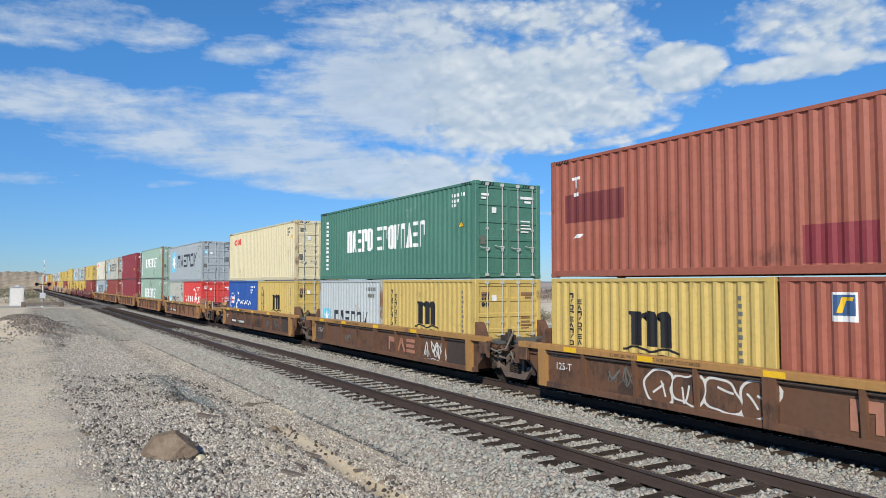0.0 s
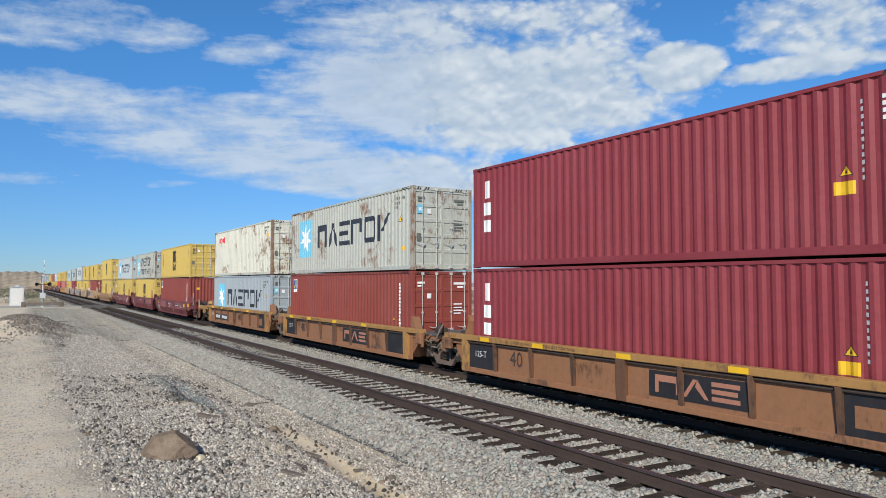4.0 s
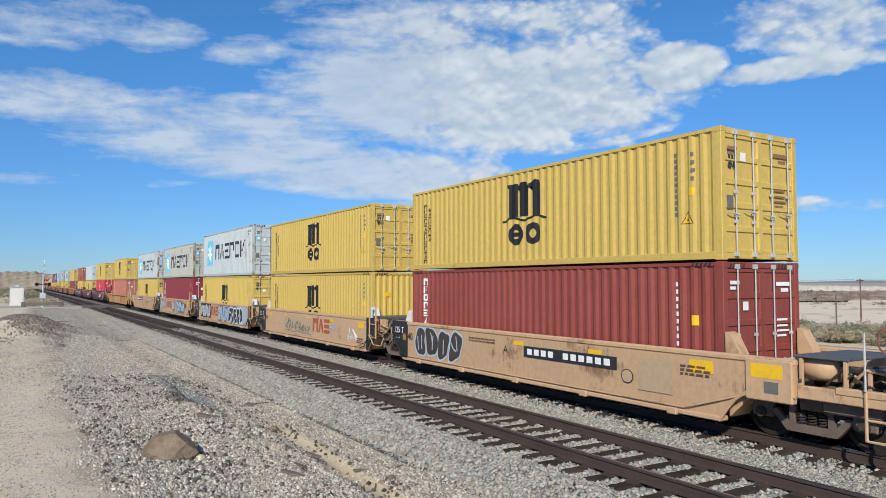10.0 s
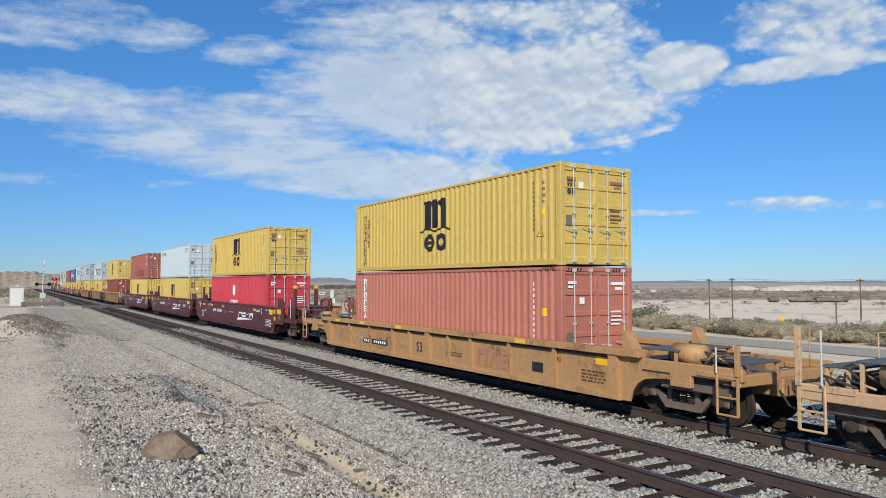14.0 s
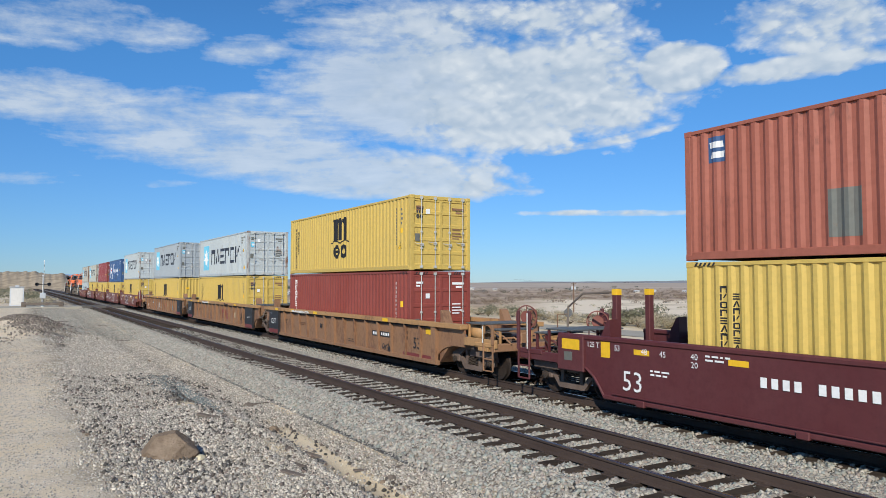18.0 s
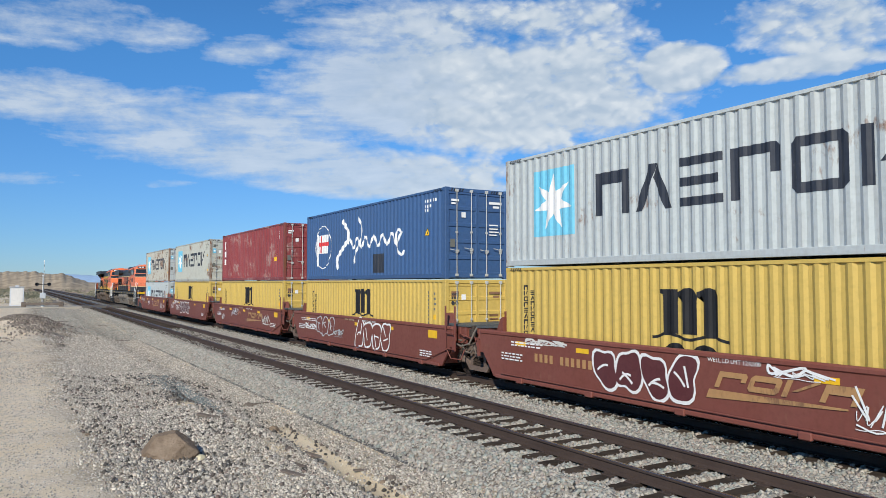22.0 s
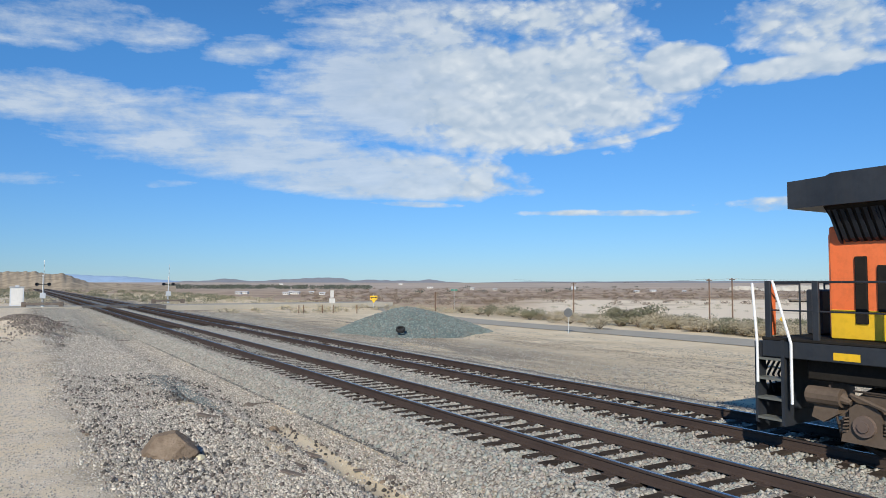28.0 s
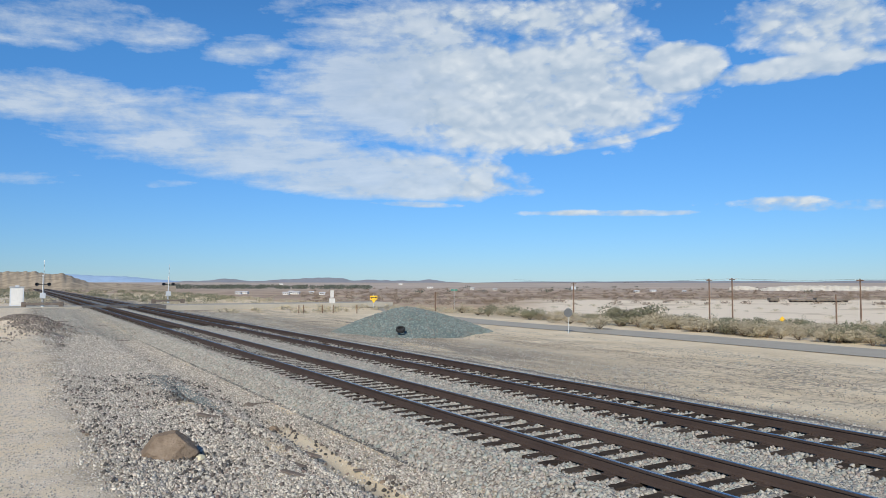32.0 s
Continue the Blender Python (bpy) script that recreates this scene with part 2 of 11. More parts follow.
M = {
    "yellow": paint("yellow_box_paint", (208, 178, 94), 0.16, 0.9, streak=(0.30, 0.21, 0.07)),
    "yellow_old": paint("old_yellow_box_paint", (205, 178, 104), 0.4, 0.9, streak=(0.30, 0.2, 0.08)),
    "grey": paint("grey_box_paint", (160, 168, 173), 0.2, 1.05, streak=(0.3, 0.27, 0.24)),
    "white": paint("white_box_paint", (188, 196, 197), 0.34, 0.95),
    "pale": paint("pale_box_paint", (186, 188, 178), 0.5, 0.92),
    "rusty": paint("rusty_pale_paint", (186, 184, 172), 0.70, 0.9),
    "cream": paint("cream_box_paint", (216, 205, 170), 0.3, 0.95, streak=(0.45, 0.36, 0.2)),
    "chalky": paint("chalky_white_paint", (214, 212, 196), 0.5, 0.95),
    "ice": paint("ice_white_paint", (188, 200, 202), 0.25, 1.02, streak=(0.4, 0.42, 0.4)),
    "wine": paint("wine_red_paint", (134, 53, 60), 0.1, 1.1, streak=(0.25, 0.1, 0.08)),
    "wine_old": paint("faded_wine_paint", (134, 58, 60), 0.5, 1.2, streak=(0.42, 0.3, 0.26)),
    "red": paint("brick_red_paint", (138, 66, 57), 0.2, 1.12, streak=(0.3, 0.12, 0.09)),
    "rust": paint("faded_red_paint", (157, 92, 75), 0.34, 1.15, streak=(0.2, 0.07, 0.05)),
    "pink": paint("salmon_box_paint", (180, 112, 94), 0.2, 1.1, streak=(0.4, 0.2, 0.15)),
    "coral": paint("bright_red_paint", (206, 68, 62), 0.2, 1.1, streak=(0.5, 0.2, 0.18)),
    "crimson": paint("crimson_box_paint", (194, 62, 72), 0.1, 1.1, streak=(0.4, 0.15, 0.12)),
    "green": paint("deep_green_paint", (74, 122, 106), 0.2, 1.1, streak=(0.2, 0.3, 0.26)),
    "mint": paint("faded_green_paint", (150, 176, 161), 0.34, 1.08, streak=(0.2, 0.15, 0.1)),
    "blue": paint("navy_blue_paint", (62, 94, 138), 0.1, 0.85, streak=(0.07, 0.09, 0.14)),
    "royal": paint("royal_blue_paint", (40, 84, 160), 0.1, 1.1, streak=(0.2, 0.25, 0.4)),
    "ink": paint("dark_ink_paint", (42, 48, 60), 0.1, 1.15, streak=(0.3, 0.28, 0.25)),
    "jet": paint("jet_black_paint", (27, 27, 30), 0.05, 1.2, streak=(0.06, 0.055, 0.045)),
    "soot": paint("dark_brown_paint", (72, 60, 54), 0.4, 1.2, 0.7, streak=(0.03, 0.026, 0.022)),
    "tan_smear": paint("greyed_tan_overpaint", (188, 162, 130), 0.3, 0.95, 0.65, streak=(0.3, 0.27, 0.22)),
    "dull_pink": paint("dull_pink_overpaint", (176, 122, 100), 0.3, 1.0, 0.65),
    "piece_blue": paint("pale_blue_spray", (166, 184, 198), 0.1, 1.08, 0.6, streak=(0.5, 0.55, 0.6)),
    "car_pink": paint("faded_maroon_patch", (150, 84, 82), 0.2, 1.05, streak=(0.3, 0.16, 0.13)),
    "black": paint("black_paint", (38, 38, 42), 0.2, 1.3, streak=(0.12, 0.09, 0.07)),
    "star_blue": paint("sky_blue_paint", (112, 194, 222), 0.05, 1.0, streak=(0.5, 0.6, 0.62)),
    "bright": paint("bright_white_paint", (238, 238, 236), 0.05, 0.97, streak=(0.6, 0.6, 0.58)),
    "logo_red": paint("logo_red_paint", (222, 66, 70), 0.05, 1.0),
    "sign_yellow": paint("safety_yellow_paint", (240, 190, 40), 0.1, 0.95, streak=(0.35, 0.25, 0.06)),
    "grime": paint("dark_stain", (108, 110, 104), 0.1, 0.9),
    "car_brown": paint("weathered_brown_paint", (112, 80, 60), 0.66, 0.85, 0.6, streak=(0.07, 0.045, 0.035)),
    "car_orange": paint("orange_brown_paint", (152, 107, 76), 0.5, 0.9, 0.6, streak=(0.10, 0.055, 0.035)),
    "car_edge": paint("ochre_edge_paint", (176, 132, 78), 0.5, 0.85, 0.6, streak=(0.16, 0.09, 0.05)),
    "car_tan": paint("tan_car_paint", (200, 164, 128), 0.45, 0.92, 0.55, streak=(0.24, 0.14, 0.08)),
    "car_ochre": paint("yellow_ochre_paint", (182, 140, 94), 0.55, 0.9, 0.55, streak=(0.22, 0.12, 0.07)),
    "car_dust": paint("dusty_ochre_paint", (150, 113, 84), 0.62, 0.85, 0.55, streak=(0.2, 0.1, 0.06)),
    "car_caramel": paint("caramel_car_paint", (176, 134, 96), 0.5, 0.92, 0.55, streak=(0.2, 0.1, 0.06)),
    "car_maroon": paint("maroon_car_paint", (116, 54, 53), 0.3, 1.15, 0.5, streak=(0.26, 0.11, 0.09)),
    "car_wine": paint("dark_wine_paint", (92, 46, 48), 0.15, 1.1, 0.5, streak=(0.05, 0.03, 0.03)),
    "car_rust": paint("red_oxide_paint", (122, 69, 59), 0.35, 1.1, 0.55, streak=(0.25, 0.12, 0.08)),
    "loco_orange": paint("locomotive_orange", (238, 118, 66), 0.12, 1.05, 0.4, streak=(0.35, 0.12, 0.05)),
    "loco_faded": paint("faded_locomotive_orange", (234, 124, 84), 0.3, 1.1, 0.45, streak=(0.42, 0.18, 0.09)),
    "loco_black": paint("locomotive_black", (40, 44, 50), 0.2, 1.3, 0.45, streak=(0.1, 0.08, 0.06)),
    "loco_yellow": paint("locomotive_yellow", (240, 190, 40), 0.15, 1.0, 0.4, streak=(0.4, 0.25, 0.06)),
    "loco_cream": paint("cream_stripe", (236, 208, 150), 0.1, 1.0, 0.4),
    "steel": surface("truck_steel", (0.055, 0.042, 0.035), (0.11, 0.08, 0.06), 0.75, 0.2, 4.0, 30.0, 0.3),
    "truck_rust": surface("rust_dusted_casting", (0.15, 0.108, 0.088), (0.24, 0.175, 0.14), 0.85, 0.1, 3.0, 24.0, 0.3),
    "hose": surface("dusty_braided_hose", (0.17, 0.14, 0.115), (0.25, 0.205, 0.165), 0.7, 0.0, 6.0, 40.0, 0.3),
    "dust_steel": surface("dusty_steel", (0.17, 0.13, 0.10), (0.26, 0.21, 0.16), 0.8, 0.1, 2.0, 20.0, 0.3),
    "dust_light": surface("dusty_beige_steel", (0.20, 0.175, 0.145), (0.32, 0.28, 0.23), 0.85, 0.0, 2.0, 14.0, 0.3),
    "dust_mid": surface("dusty_truck_casting", (0.14, 0.118, 0.096), (0.25, 0.21, 0.17), 0.85, 0.0, 3.0, 14.0, 0.3),
    "dust_brown": surface("brown_dusted_steel", (0.125, 0.09, 0.065), (0.215, 0.158, 0.114), 0.8, 0.1, 2.0, 14.0, 0.3),
    "wheel": surface("wheel_steel", (0.035, 0.026, 0.022), (0.07, 0.048, 0.037), 0.7, 0.3, 6.0, 40.0, 0.2),
    "galv": surface("galvanised_bar", (0.60, 0.60, 0.57), (0.46, 0.45, 0.42), 0.5, 0.15, 4.0, 30.0, 0.1),
    "grating": surface("walkway_grating", (0.16, 0.17, 0.17), (0.09, 0.09, 0.09), 0.6, 0.4, 6.0, 50.0, 0.6),
    "under": surface("dark_underframe", (0.02, 0.018, 0.016), (0.035, 0.03, 0.025), 0.9, 0.0, 3.0, 20.0, 0.3),
    "post_rust": surface("rusty_post", (0.2, 0.11, 0.07), (0.4, 0.3, 0.22), 0.75, 0.0, 2.0, 12.0, 0.25),
    "rail": surface("rusty_rail_web", (0.064, 0.043, 0.035), (0.095, 0.066, 0.051), 0.8, 0.1, 2.0, 30.0, 0.3, world_space=True),
    "rail_top": surface("worn_rail_head", (0.34, 0.34, 0.35), (0.22, 0.20, 0.19), 0.26, 0.95, 3.0, 60.0, 0.1, world_space=True),
    "tie": surface("creosoted_timber", (0.045, 0.034, 0.027), (0.10, 0.078, 0.06), 0.95, 0.0, 5.0, 40.0, 0.7, 30.0, spread=0.5),
    "glass": surface("cab_glass", (0.02, 0.025, 0.03), (0.03, 0.04, 0.045), 0.08, 0.0, 3.0, 20.0, 0.0),
    "card": surface("brown_cardboard", (0.33, 0.22, 0.15), (0.28, 0.18, 0.12), 0.9, 0.0, 2.0, 20.0, 0.15),
    "rubber": surface("black_rubber", (0.022, 0.022, 0.022), (0.05, 0.048, 0.045), 0.8, 0.0, 6.0, 40.0, 0.3),
    "asphalt": surface("pale_asphalt", (0.42, 0.385, 0.32), (0.50, 0.455, 0.375), 1.0, 0.0, 0.4, 30.0, 0.3, world_space=True),
    "pole_wood": surface("pole_timber", (0.16, 0.10, 0.07), (0.24, 0.17, 0.12), 0.9, 0.0, 2.0, 20.0, 0.4),
    "rock": surface("brown_rock", (0.19, 0.14, 0.10), (0.35, 0.275, 0.205), 0.9, 0.0, 4.0, 14.0, 1.0, 22.0),
    "board": surface("weathered_board", (0.16, 0.13, 0.11), (0.26, 0.22, 0.18), 0.9, 0.0, 3.0, 30.0, 0.5),
    "case": surface("aluminium_case", (0.62, 0.64, 0.65), (0.5, 0.52, 0.53), 0.5, 0.2, 1.0, 20.0, 0.1),
    "house": surface("white_siding", (0.72, 0.70, 0.66), (0.6, 0.57, 0.52), 0.8, 0.0, 0.3, 5.0, 0.1),
}


# ---- mesh helpers ----
class Shape:
    """Collects vertices and faces of one mesh."""

    def __init__(self):
        self.v, self.f = [], []

    def add(self, vs, fs):
        o = len(self.v)
        self.v += [tuple(p) for p in vs]
        self.f += [tuple(i + o for i in f) for f in fs]
        return self

    def box(self, x0, y0, z0, x1, y1, z1, c=0.0):
        if c <= 0:
            return self.add([(x, y, z) for x in (x0, x1) for y in (y0, y1) for z in (z0, z1)],
                            [(0, 1, 3, 2), (4, 6, 7, 5), (0, 4, 5, 1), (2, 3, 7, 6), (0, 2, 6, 4), (1, 5, 7, 3)])
        ring = lambda x, d: [(x, y0 + d, z0), (x, y1 - d, z0), (x, y1, z0 + d), (x, y1, z1 - d), (x, y1 - d, z1), (x, y0 + d, z1), (x, y0, z1 - d), (x, y0, z0 + d)]
        inner = lambda x: [(x, min(max(p[1], y0 + c), y1 - c), min(max(p[2], z0 + c), z1 - c)) for p in ring(x, c)]
        rows = [inner(x0), ring(x0 + c, c), ring(x1 - c, c), inner(x1)]
        vs = [p for r in rows for p in r]
        fs = [tuple(reversed(range(8))), tuple(range(24, 32))]
        for k in range(3):
            for i in range(8):
                j = (i + 1) % 8
                fs.append((8 * k + i, 8 * k + j, 8 * k + 8 + j, 8 * k + 8 + i))
        return self.add(vs, fs)

    def prism(self, prof, a, b, axis="y"):
        """A closed outline drawn out from a to b along an axis. The outline is (x, z) for y, (y, z) for x, (x, y) for z."""
        n = len(prof)
        at = {"y": lambda p, q: (p[0], q, p[1]), "x": lambda p, q: (q, p[0], p[1]), "z": lambda p, q: (p[0], p[1], q)}[axis]
        vs = [at(p, a) for p in prof] + [at(p, b) for p in prof]
        fs = [tuple(range(n)), tuple(reversed(range(n, 2 * n)))] + [(i, i + n, (i + 1) % n + n, (i + 1) % n) for i in range(n)]
        return self.add(vs, fs)

    def cyl(self, p0, p1, r, n=12, r1=None):
        p0, p1 = Vector(p0), Vector(p1)
        d = (p1 - p0).normalized()
        u = d.orthogonal().normalized()
        w = d.cross(u)
        vs = []
        for p, q in ((p0, r), (p1, r if r1 is None else r1)):
            vs += [p + (u * math.cos(2 * math.pi * i / n) + w * math.sin(2 * math.pi * i / n)) * q for i in range(n)]
        fs = [tuple(reversed(range(n))), tuple(range(n, 2 * n))] + [(i, (i + 1) % n, (i + 1) % n + n, i + n) for i in range(n)]
        return self.add(vs, fs)

    def tube(self, pts, r, n=6):
        """One bent round bar through the points."""
        pts = [Vector(p) for p in pts]
        vs, k = [], len(pts)
        side = None
        for i, p in enumerate(pts):
            d = (pts[min(i + 1, k - 1)] - pts[max(i - 1, 0)]).normalized()
            side = d.orthogonal().normalized() if side is None else (side - d * side.dot(d)).normalized()
            w = d.cross(side)
            vs += [p + (side * math.cos(2 * math.pi * a / n) + w * math.sin(2 * math.pi * a / n)) * r for a in range(n)]
        fs = [tuple(reversed(range(n))), tuple(range((k - 1) * n, k * n))]
        fs += [(i * n + a, i * n + (a + 1) % n, (i + 1) * n + (a + 1) % n, (i + 1) * n + a) for i in range(k - 1) for a in range(n)]
        return self.add(vs, fs)

    def lathe(self, prof, y0=0.0, n=24, axis="y"):
        """(radius, offset) turned round an axis through the origin."""
        k = len(prof)
        vs = []
        for i in range(n):
            a = 2 * math.pi * i / n
            for r, o in prof:
                vs.append((r * math.cos(a), o + y0, r * math.sin(a)) if axis == "y" else (r * math.cos(a), r * math.sin(a), o + y0))
        fs = []
        for i in range(n):
            for j in range(k - 1):
                a, b = i * k + j, ((i + 1) % n) * k + j
                fs.append((a, a + 1, b + 1, b))
        return self.add(vs, fs)

    def mesh(self, name, smooth=False):
        me = bpy.data.meshes.new(name)
        me.from_pydata(self.v, [], self.f)
        bm = bmesh.new()
        bm.from_mesh(me)
        bmesh.ops.recalc_face_normals(bm, faces=bm.faces)
        if smooth:
            for f in bm.faces:
                f.smooth = True
        bm.to_mesh(me)
        bm.free()
        me.materials.append(None)
        return me


def link_mesh(name, me, material, parent=None, label="", at=None, hidden_shadow=False):
    ob = new(name, me)
    if material:
        ob.material_slots[0].link = "OBJECT"
        ob.material_slots[0].material = material
    if parent:
        ob.parent = parent
    if at is not None:
        ob.matrix_basis = at
    if label:
        tagged(ob, label)
    return ob


def part(name, shape, material, parent=None, label="", at=None, smooth=False):
    """One mesh object, under a thing or a part."""
    me = shape if isinstance(shape, bpy.types.Mesh) else shape.mesh(name, smooth)
    return link_mesh(name, me, material, parent, label, at)


def thing(name, label, category, group="", at=None):
    ob = new(name)
    ob.empty_display_size = 0.5
    tagged(ob, label, category, group)
    if at is not None:
        ob.matrix_basis = at
    return ob


TRACK_NEAR, TRACK_FAR = 8.7945, 12.698

# ---- ground ----
def smooth_step(a, b, x):
    t = min(max((x - a) / (b - a), 0.0), 1.0)
    return t * t * (3 - 2 * t)


def ground_z(x, y):
    """Height of the ground: a drain beside the ballast, a low bank in front, flat verge, road and a wash beyond."""
    fade = smooth_step(-95, -45, x)
    bed = -0.30 * smooth_step(4.9, 6.9, y)
    if y < 6.2:
        z = -0.72 + 0.34 * smooth_step(5.6, 4.2, y)
        z += 0.16 * smooth_step(3.4, 1.0, y)
        z = z * (0.45 + 0.55 * fade)
    elif y < 15.6:
        z = -0.72 + 0.42 * smooth_step(6.3, 7.1, y)
        z = max(z, -0.34) if y > 6.9 else z
        z = z * (0.45 + 0.55 * fade) if y < 6.9 else z
    else:
        z = -0.36 - 0.3 * smooth_step(15.6, 17.5, y)
    if y > 40:
        z -= 3.8 * smooth_step(38, 95, y)
    rough = noise.noise((x * 0.35, y * 0.35, 0.0)) * 0.05 + noise.noise((x * 1.3, y * 1.3, 3.0)) * 0.02
    near = smooth_step(7.2, 6.2, y) if y < 10 else smooth_step(15.5, 17, y)
    if y > 30:
        rough += noise.noise((x * 0.05, y * 0.05, 7.0)) * 0.25 * smooth_step(42, 60, y)
        if 32.5 < y < 40:
            rough *= 0.1
    # small dug-over heap on the bank
    d = math.hypot((x + 51) / 7.5, (y - 0.5) / 2.6)
    heap = 0.95 * math.exp(-d * d * 1.2) if y < 6 else 0.0
    d2 = math.hypot((x + 16.5) / 4.5, (y - 4.3) / 0.9)
    heap += 0.14 * math.exp(-d2 * d2) if y < 6 else 0.0
    # a small washed-out rill and the sandy drain beside it
    if 3 < y < 6.2 and x > -28:
        heap -= 0.15 * math.exp(-((y - 4.3 - 0.08 * math.sin(x)) / 0.17) ** 2) * smooth_step(-28, -22, x) * smooth_step(-8, -13, x)
        heap -= 0.10 * math.exp(-((y - 5.25) / 0.4) ** 2) * smooth_step(-19, -16, x)
    # gentle rise far away
    r = math.hypot(x, y)
    far = 9.0 * smooth_step(250, 2500, r) if y > 0 or x > -200 else 9.0 * smooth_step(250, 2500, r)
    return z + rough * near + heap + far


def axis_steps(parts):
    out = []
    for a, b, n in parts:
        out += [a + (b - a) * i / n for i in range(n)]
    return out + [parts[-1][1]]


gx = axis_steps([(-4500, -600, 14), (-600, -120, 30), (-120, -50, 45), (-50, -6, 130), (-6, 20, 20), (20, 200, 14), (200, 4500, 12)])
gy = axis_steps([(-3500, -200, 8), (-200, -6, 16), (-6, 0, 14), (0, 8, 64), (8, 15, 10), (15, 45, 70), (45, 140, 50), (140, 600, 24), (600, 4500, 16)])
gm = bpy.data.meshes.new("ground")
nx, ny = len(gx), len(gy)
gm.from_pydata([(x, y, ground_z(x, y)) for x in gx for y in gy], [],
               [(i * ny + j, (i + 1) * ny + j, (i + 1) * ny + j + 1, i * ny + j + 1) for i in range(nx - 1) for j in range(ny - 1)])
for f in gm.polygons:
    f.use_smooth = True


def ground_material():
    m = bpy.data.materials.new("desert_ground")
    m.use_nodes = True
    k = Nodes(m.node_tree)
    pos = k.n("ShaderNodeNewGeometry").outputs["Position"]
    s = k.n("ShaderNodeSeparateXYZ")
    k.put(s.inputs[0], pos)
    x, y = s.outputs[0], s.outputs[1]
    wob = k.math("MULTIPLY", k.math("SUBTRACT", k.noise(pos, 0.5, 4.0, 0.6), 0.5), 2.2)
    yw = k.math("ADD", y, wob)
    sand = k.mix(k.ramp(k.noise(pos, 0.35, 5.0), 0.35, 0.7), (0.70, 0.565, 0.375), (0.80, 0.67, 0.475))
    sand = k.mix(k.math("MULTIPLY", k.ramp(k.noise(pos, 26.0, 4.0, 0.7), 0.50, 0.72), 0.42), sand, (0.42, 0.33, 0.23))
    cells = k.n("ShaderNodeTexVoronoi")
    k.put(cells.inputs["Vector"], pos)
    cells.inputs["Scale"].default_value = 22.0
    hue = k.n("ShaderNodeSeparateColor")
    k.put(hue.inputs[0], cells.outputs["Color"])
    stone = k.mix(hue.outputs[0], (0.20, 0.175, 0.145), (0.66, 0.58, 0.46))
    stone = k.mix(k.math("MULTIPLY", hue.outputs[1], 0.35), stone, (0.28, 0.32, 0.34))
    # shade in the gaps between stones, painted as a darker cell rim
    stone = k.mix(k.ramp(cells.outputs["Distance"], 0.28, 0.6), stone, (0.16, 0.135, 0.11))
    grit = k.n("ShaderNodeTexVoronoi")
    k.put(grit.inputs["Vector"], pos)
    grit.inputs["Scale"].default_value = 48.0
    grain = k.n("ShaderNodeSeparateColor")
    k.put(grain.inputs[0], grit.outputs["Color"])
    speck = k.mix(grain.outputs[0], (0.46, 0.395, 0.33), (0.86, 0.76, 0.63))
    trodden = k.math("MULTIPLY", k.ramp(yw, 3.2, 1.2), k.ramp(k.noise(pos, 1.3, 4.0, 0.65), 0.30, 0.62))
    sand = k.mix(k.math("MULTIPLY", trodden, 0.62), sand, speck)
    # gravel on the bank, beside the ballast and on the verge beyond the tracks
    patch = k.noise(pos, 0.6, 5.0, 0.65)
    front = k.math("MULTIPLY", k.ramp(yw, 0.6, 2.0), k.ramp(yw, 6.9, 6.4))
    drain = k.math("MULTIPLY", k.ramp(k.math("ABSOLUTE", k.math("SUBTRACT", k.math("ADD", y, k.math("MULTIPLY", wob, 0.35)), 5.25)), 0.66, 0.42), k.ramp(k.math("ADD", x, k.math("MULTIPLY", wob, 2.0)), -18.0, -16.0))
    bed = k.math("MULTIPLY", k.ramp(y, 6.35, 6.7), k.ramp(yw, 18.5, 16.5))
    verge = k.math("MULTIPLY", k.math("MULTIPLY", k.ramp(yw, 16.0, 18.0), k.ramp(yw, 33.0, 28.0)), k.math("MULTIPLY", k.ramp(k.noise(k.scale(pos, (0.25, 0.9, 1.0)), 0.8, 4.0, 0.6), 0.36, 0.58), k.ramp(k.noise(pos, 5.0, 3.0, 0.7), 0.42, 0.58)))
    loose = k.math("MULTIPLY", k.ramp(yw, 1.8, -0.5), k.ramp(k.noise(pos, 7.0, 3.0), 0.55, 0.7))
    apron = k.math("MULTIPLY", k.math("MULTIPLY", k.ramp(yw, 15.5, 17.0), k.ramp(yw, 26.0, 20.5)), k.math("MULTIPLY", k.ramp(x, -14.0, -26.0), k.ramp(k.noise(k.scale(pos, (0.3, 0.9, 1.0)), 0.6, 4.0, 0.65), 0.32, 0.5)))
    gravel = k.math("MAXIMUM", k.math("MULTIPLY", front, k.ramp(patch, 0.34, 0.50)), bed)
    gravel = k.math("MULTIPLY", gravel, k.math("SUBTRACT", 1.0, k.math("MULTIPLY", drain, 0.9)))
    gravel = k.math("MAXIMUM", gravel, k.math("MAXIMUM", k.math("MULTIPLY", verge, 0.85), k.math("MULTIPLY", apron, 0.85)))
    gravel = k.math("MAXIMUM", gravel, k.math("MULTIPLY", loose, 0.6), clamp=True)
    col = k.mix(gravel, sand, stone)
    # beyond the road: scrub, a pale wash, brown brush and haze-coloured plain, in belts across the valley
    deep = k.math("ADD", k.math("MULTIPLY", x, -0.853), k.math("MULTIPLY", y, 0.521))
    aside = k.math("DIVIDE", k.math("ADD", k.math("MULTIPLY", x, 0.521), k.math("MULTIPLY", y, 0.853)), k.math("MAXIMUM", deep, 1.0))
    ww = k.math("MULTIPLY", k.math("SUBTRACT", k.noise(pos, 0.03, 5.0, 0.65), 0.5), 60.0)
    deepw = k.math("ADD", deep, ww)
    long = k.scale(pos, (0.9, 0.9, 1.0))
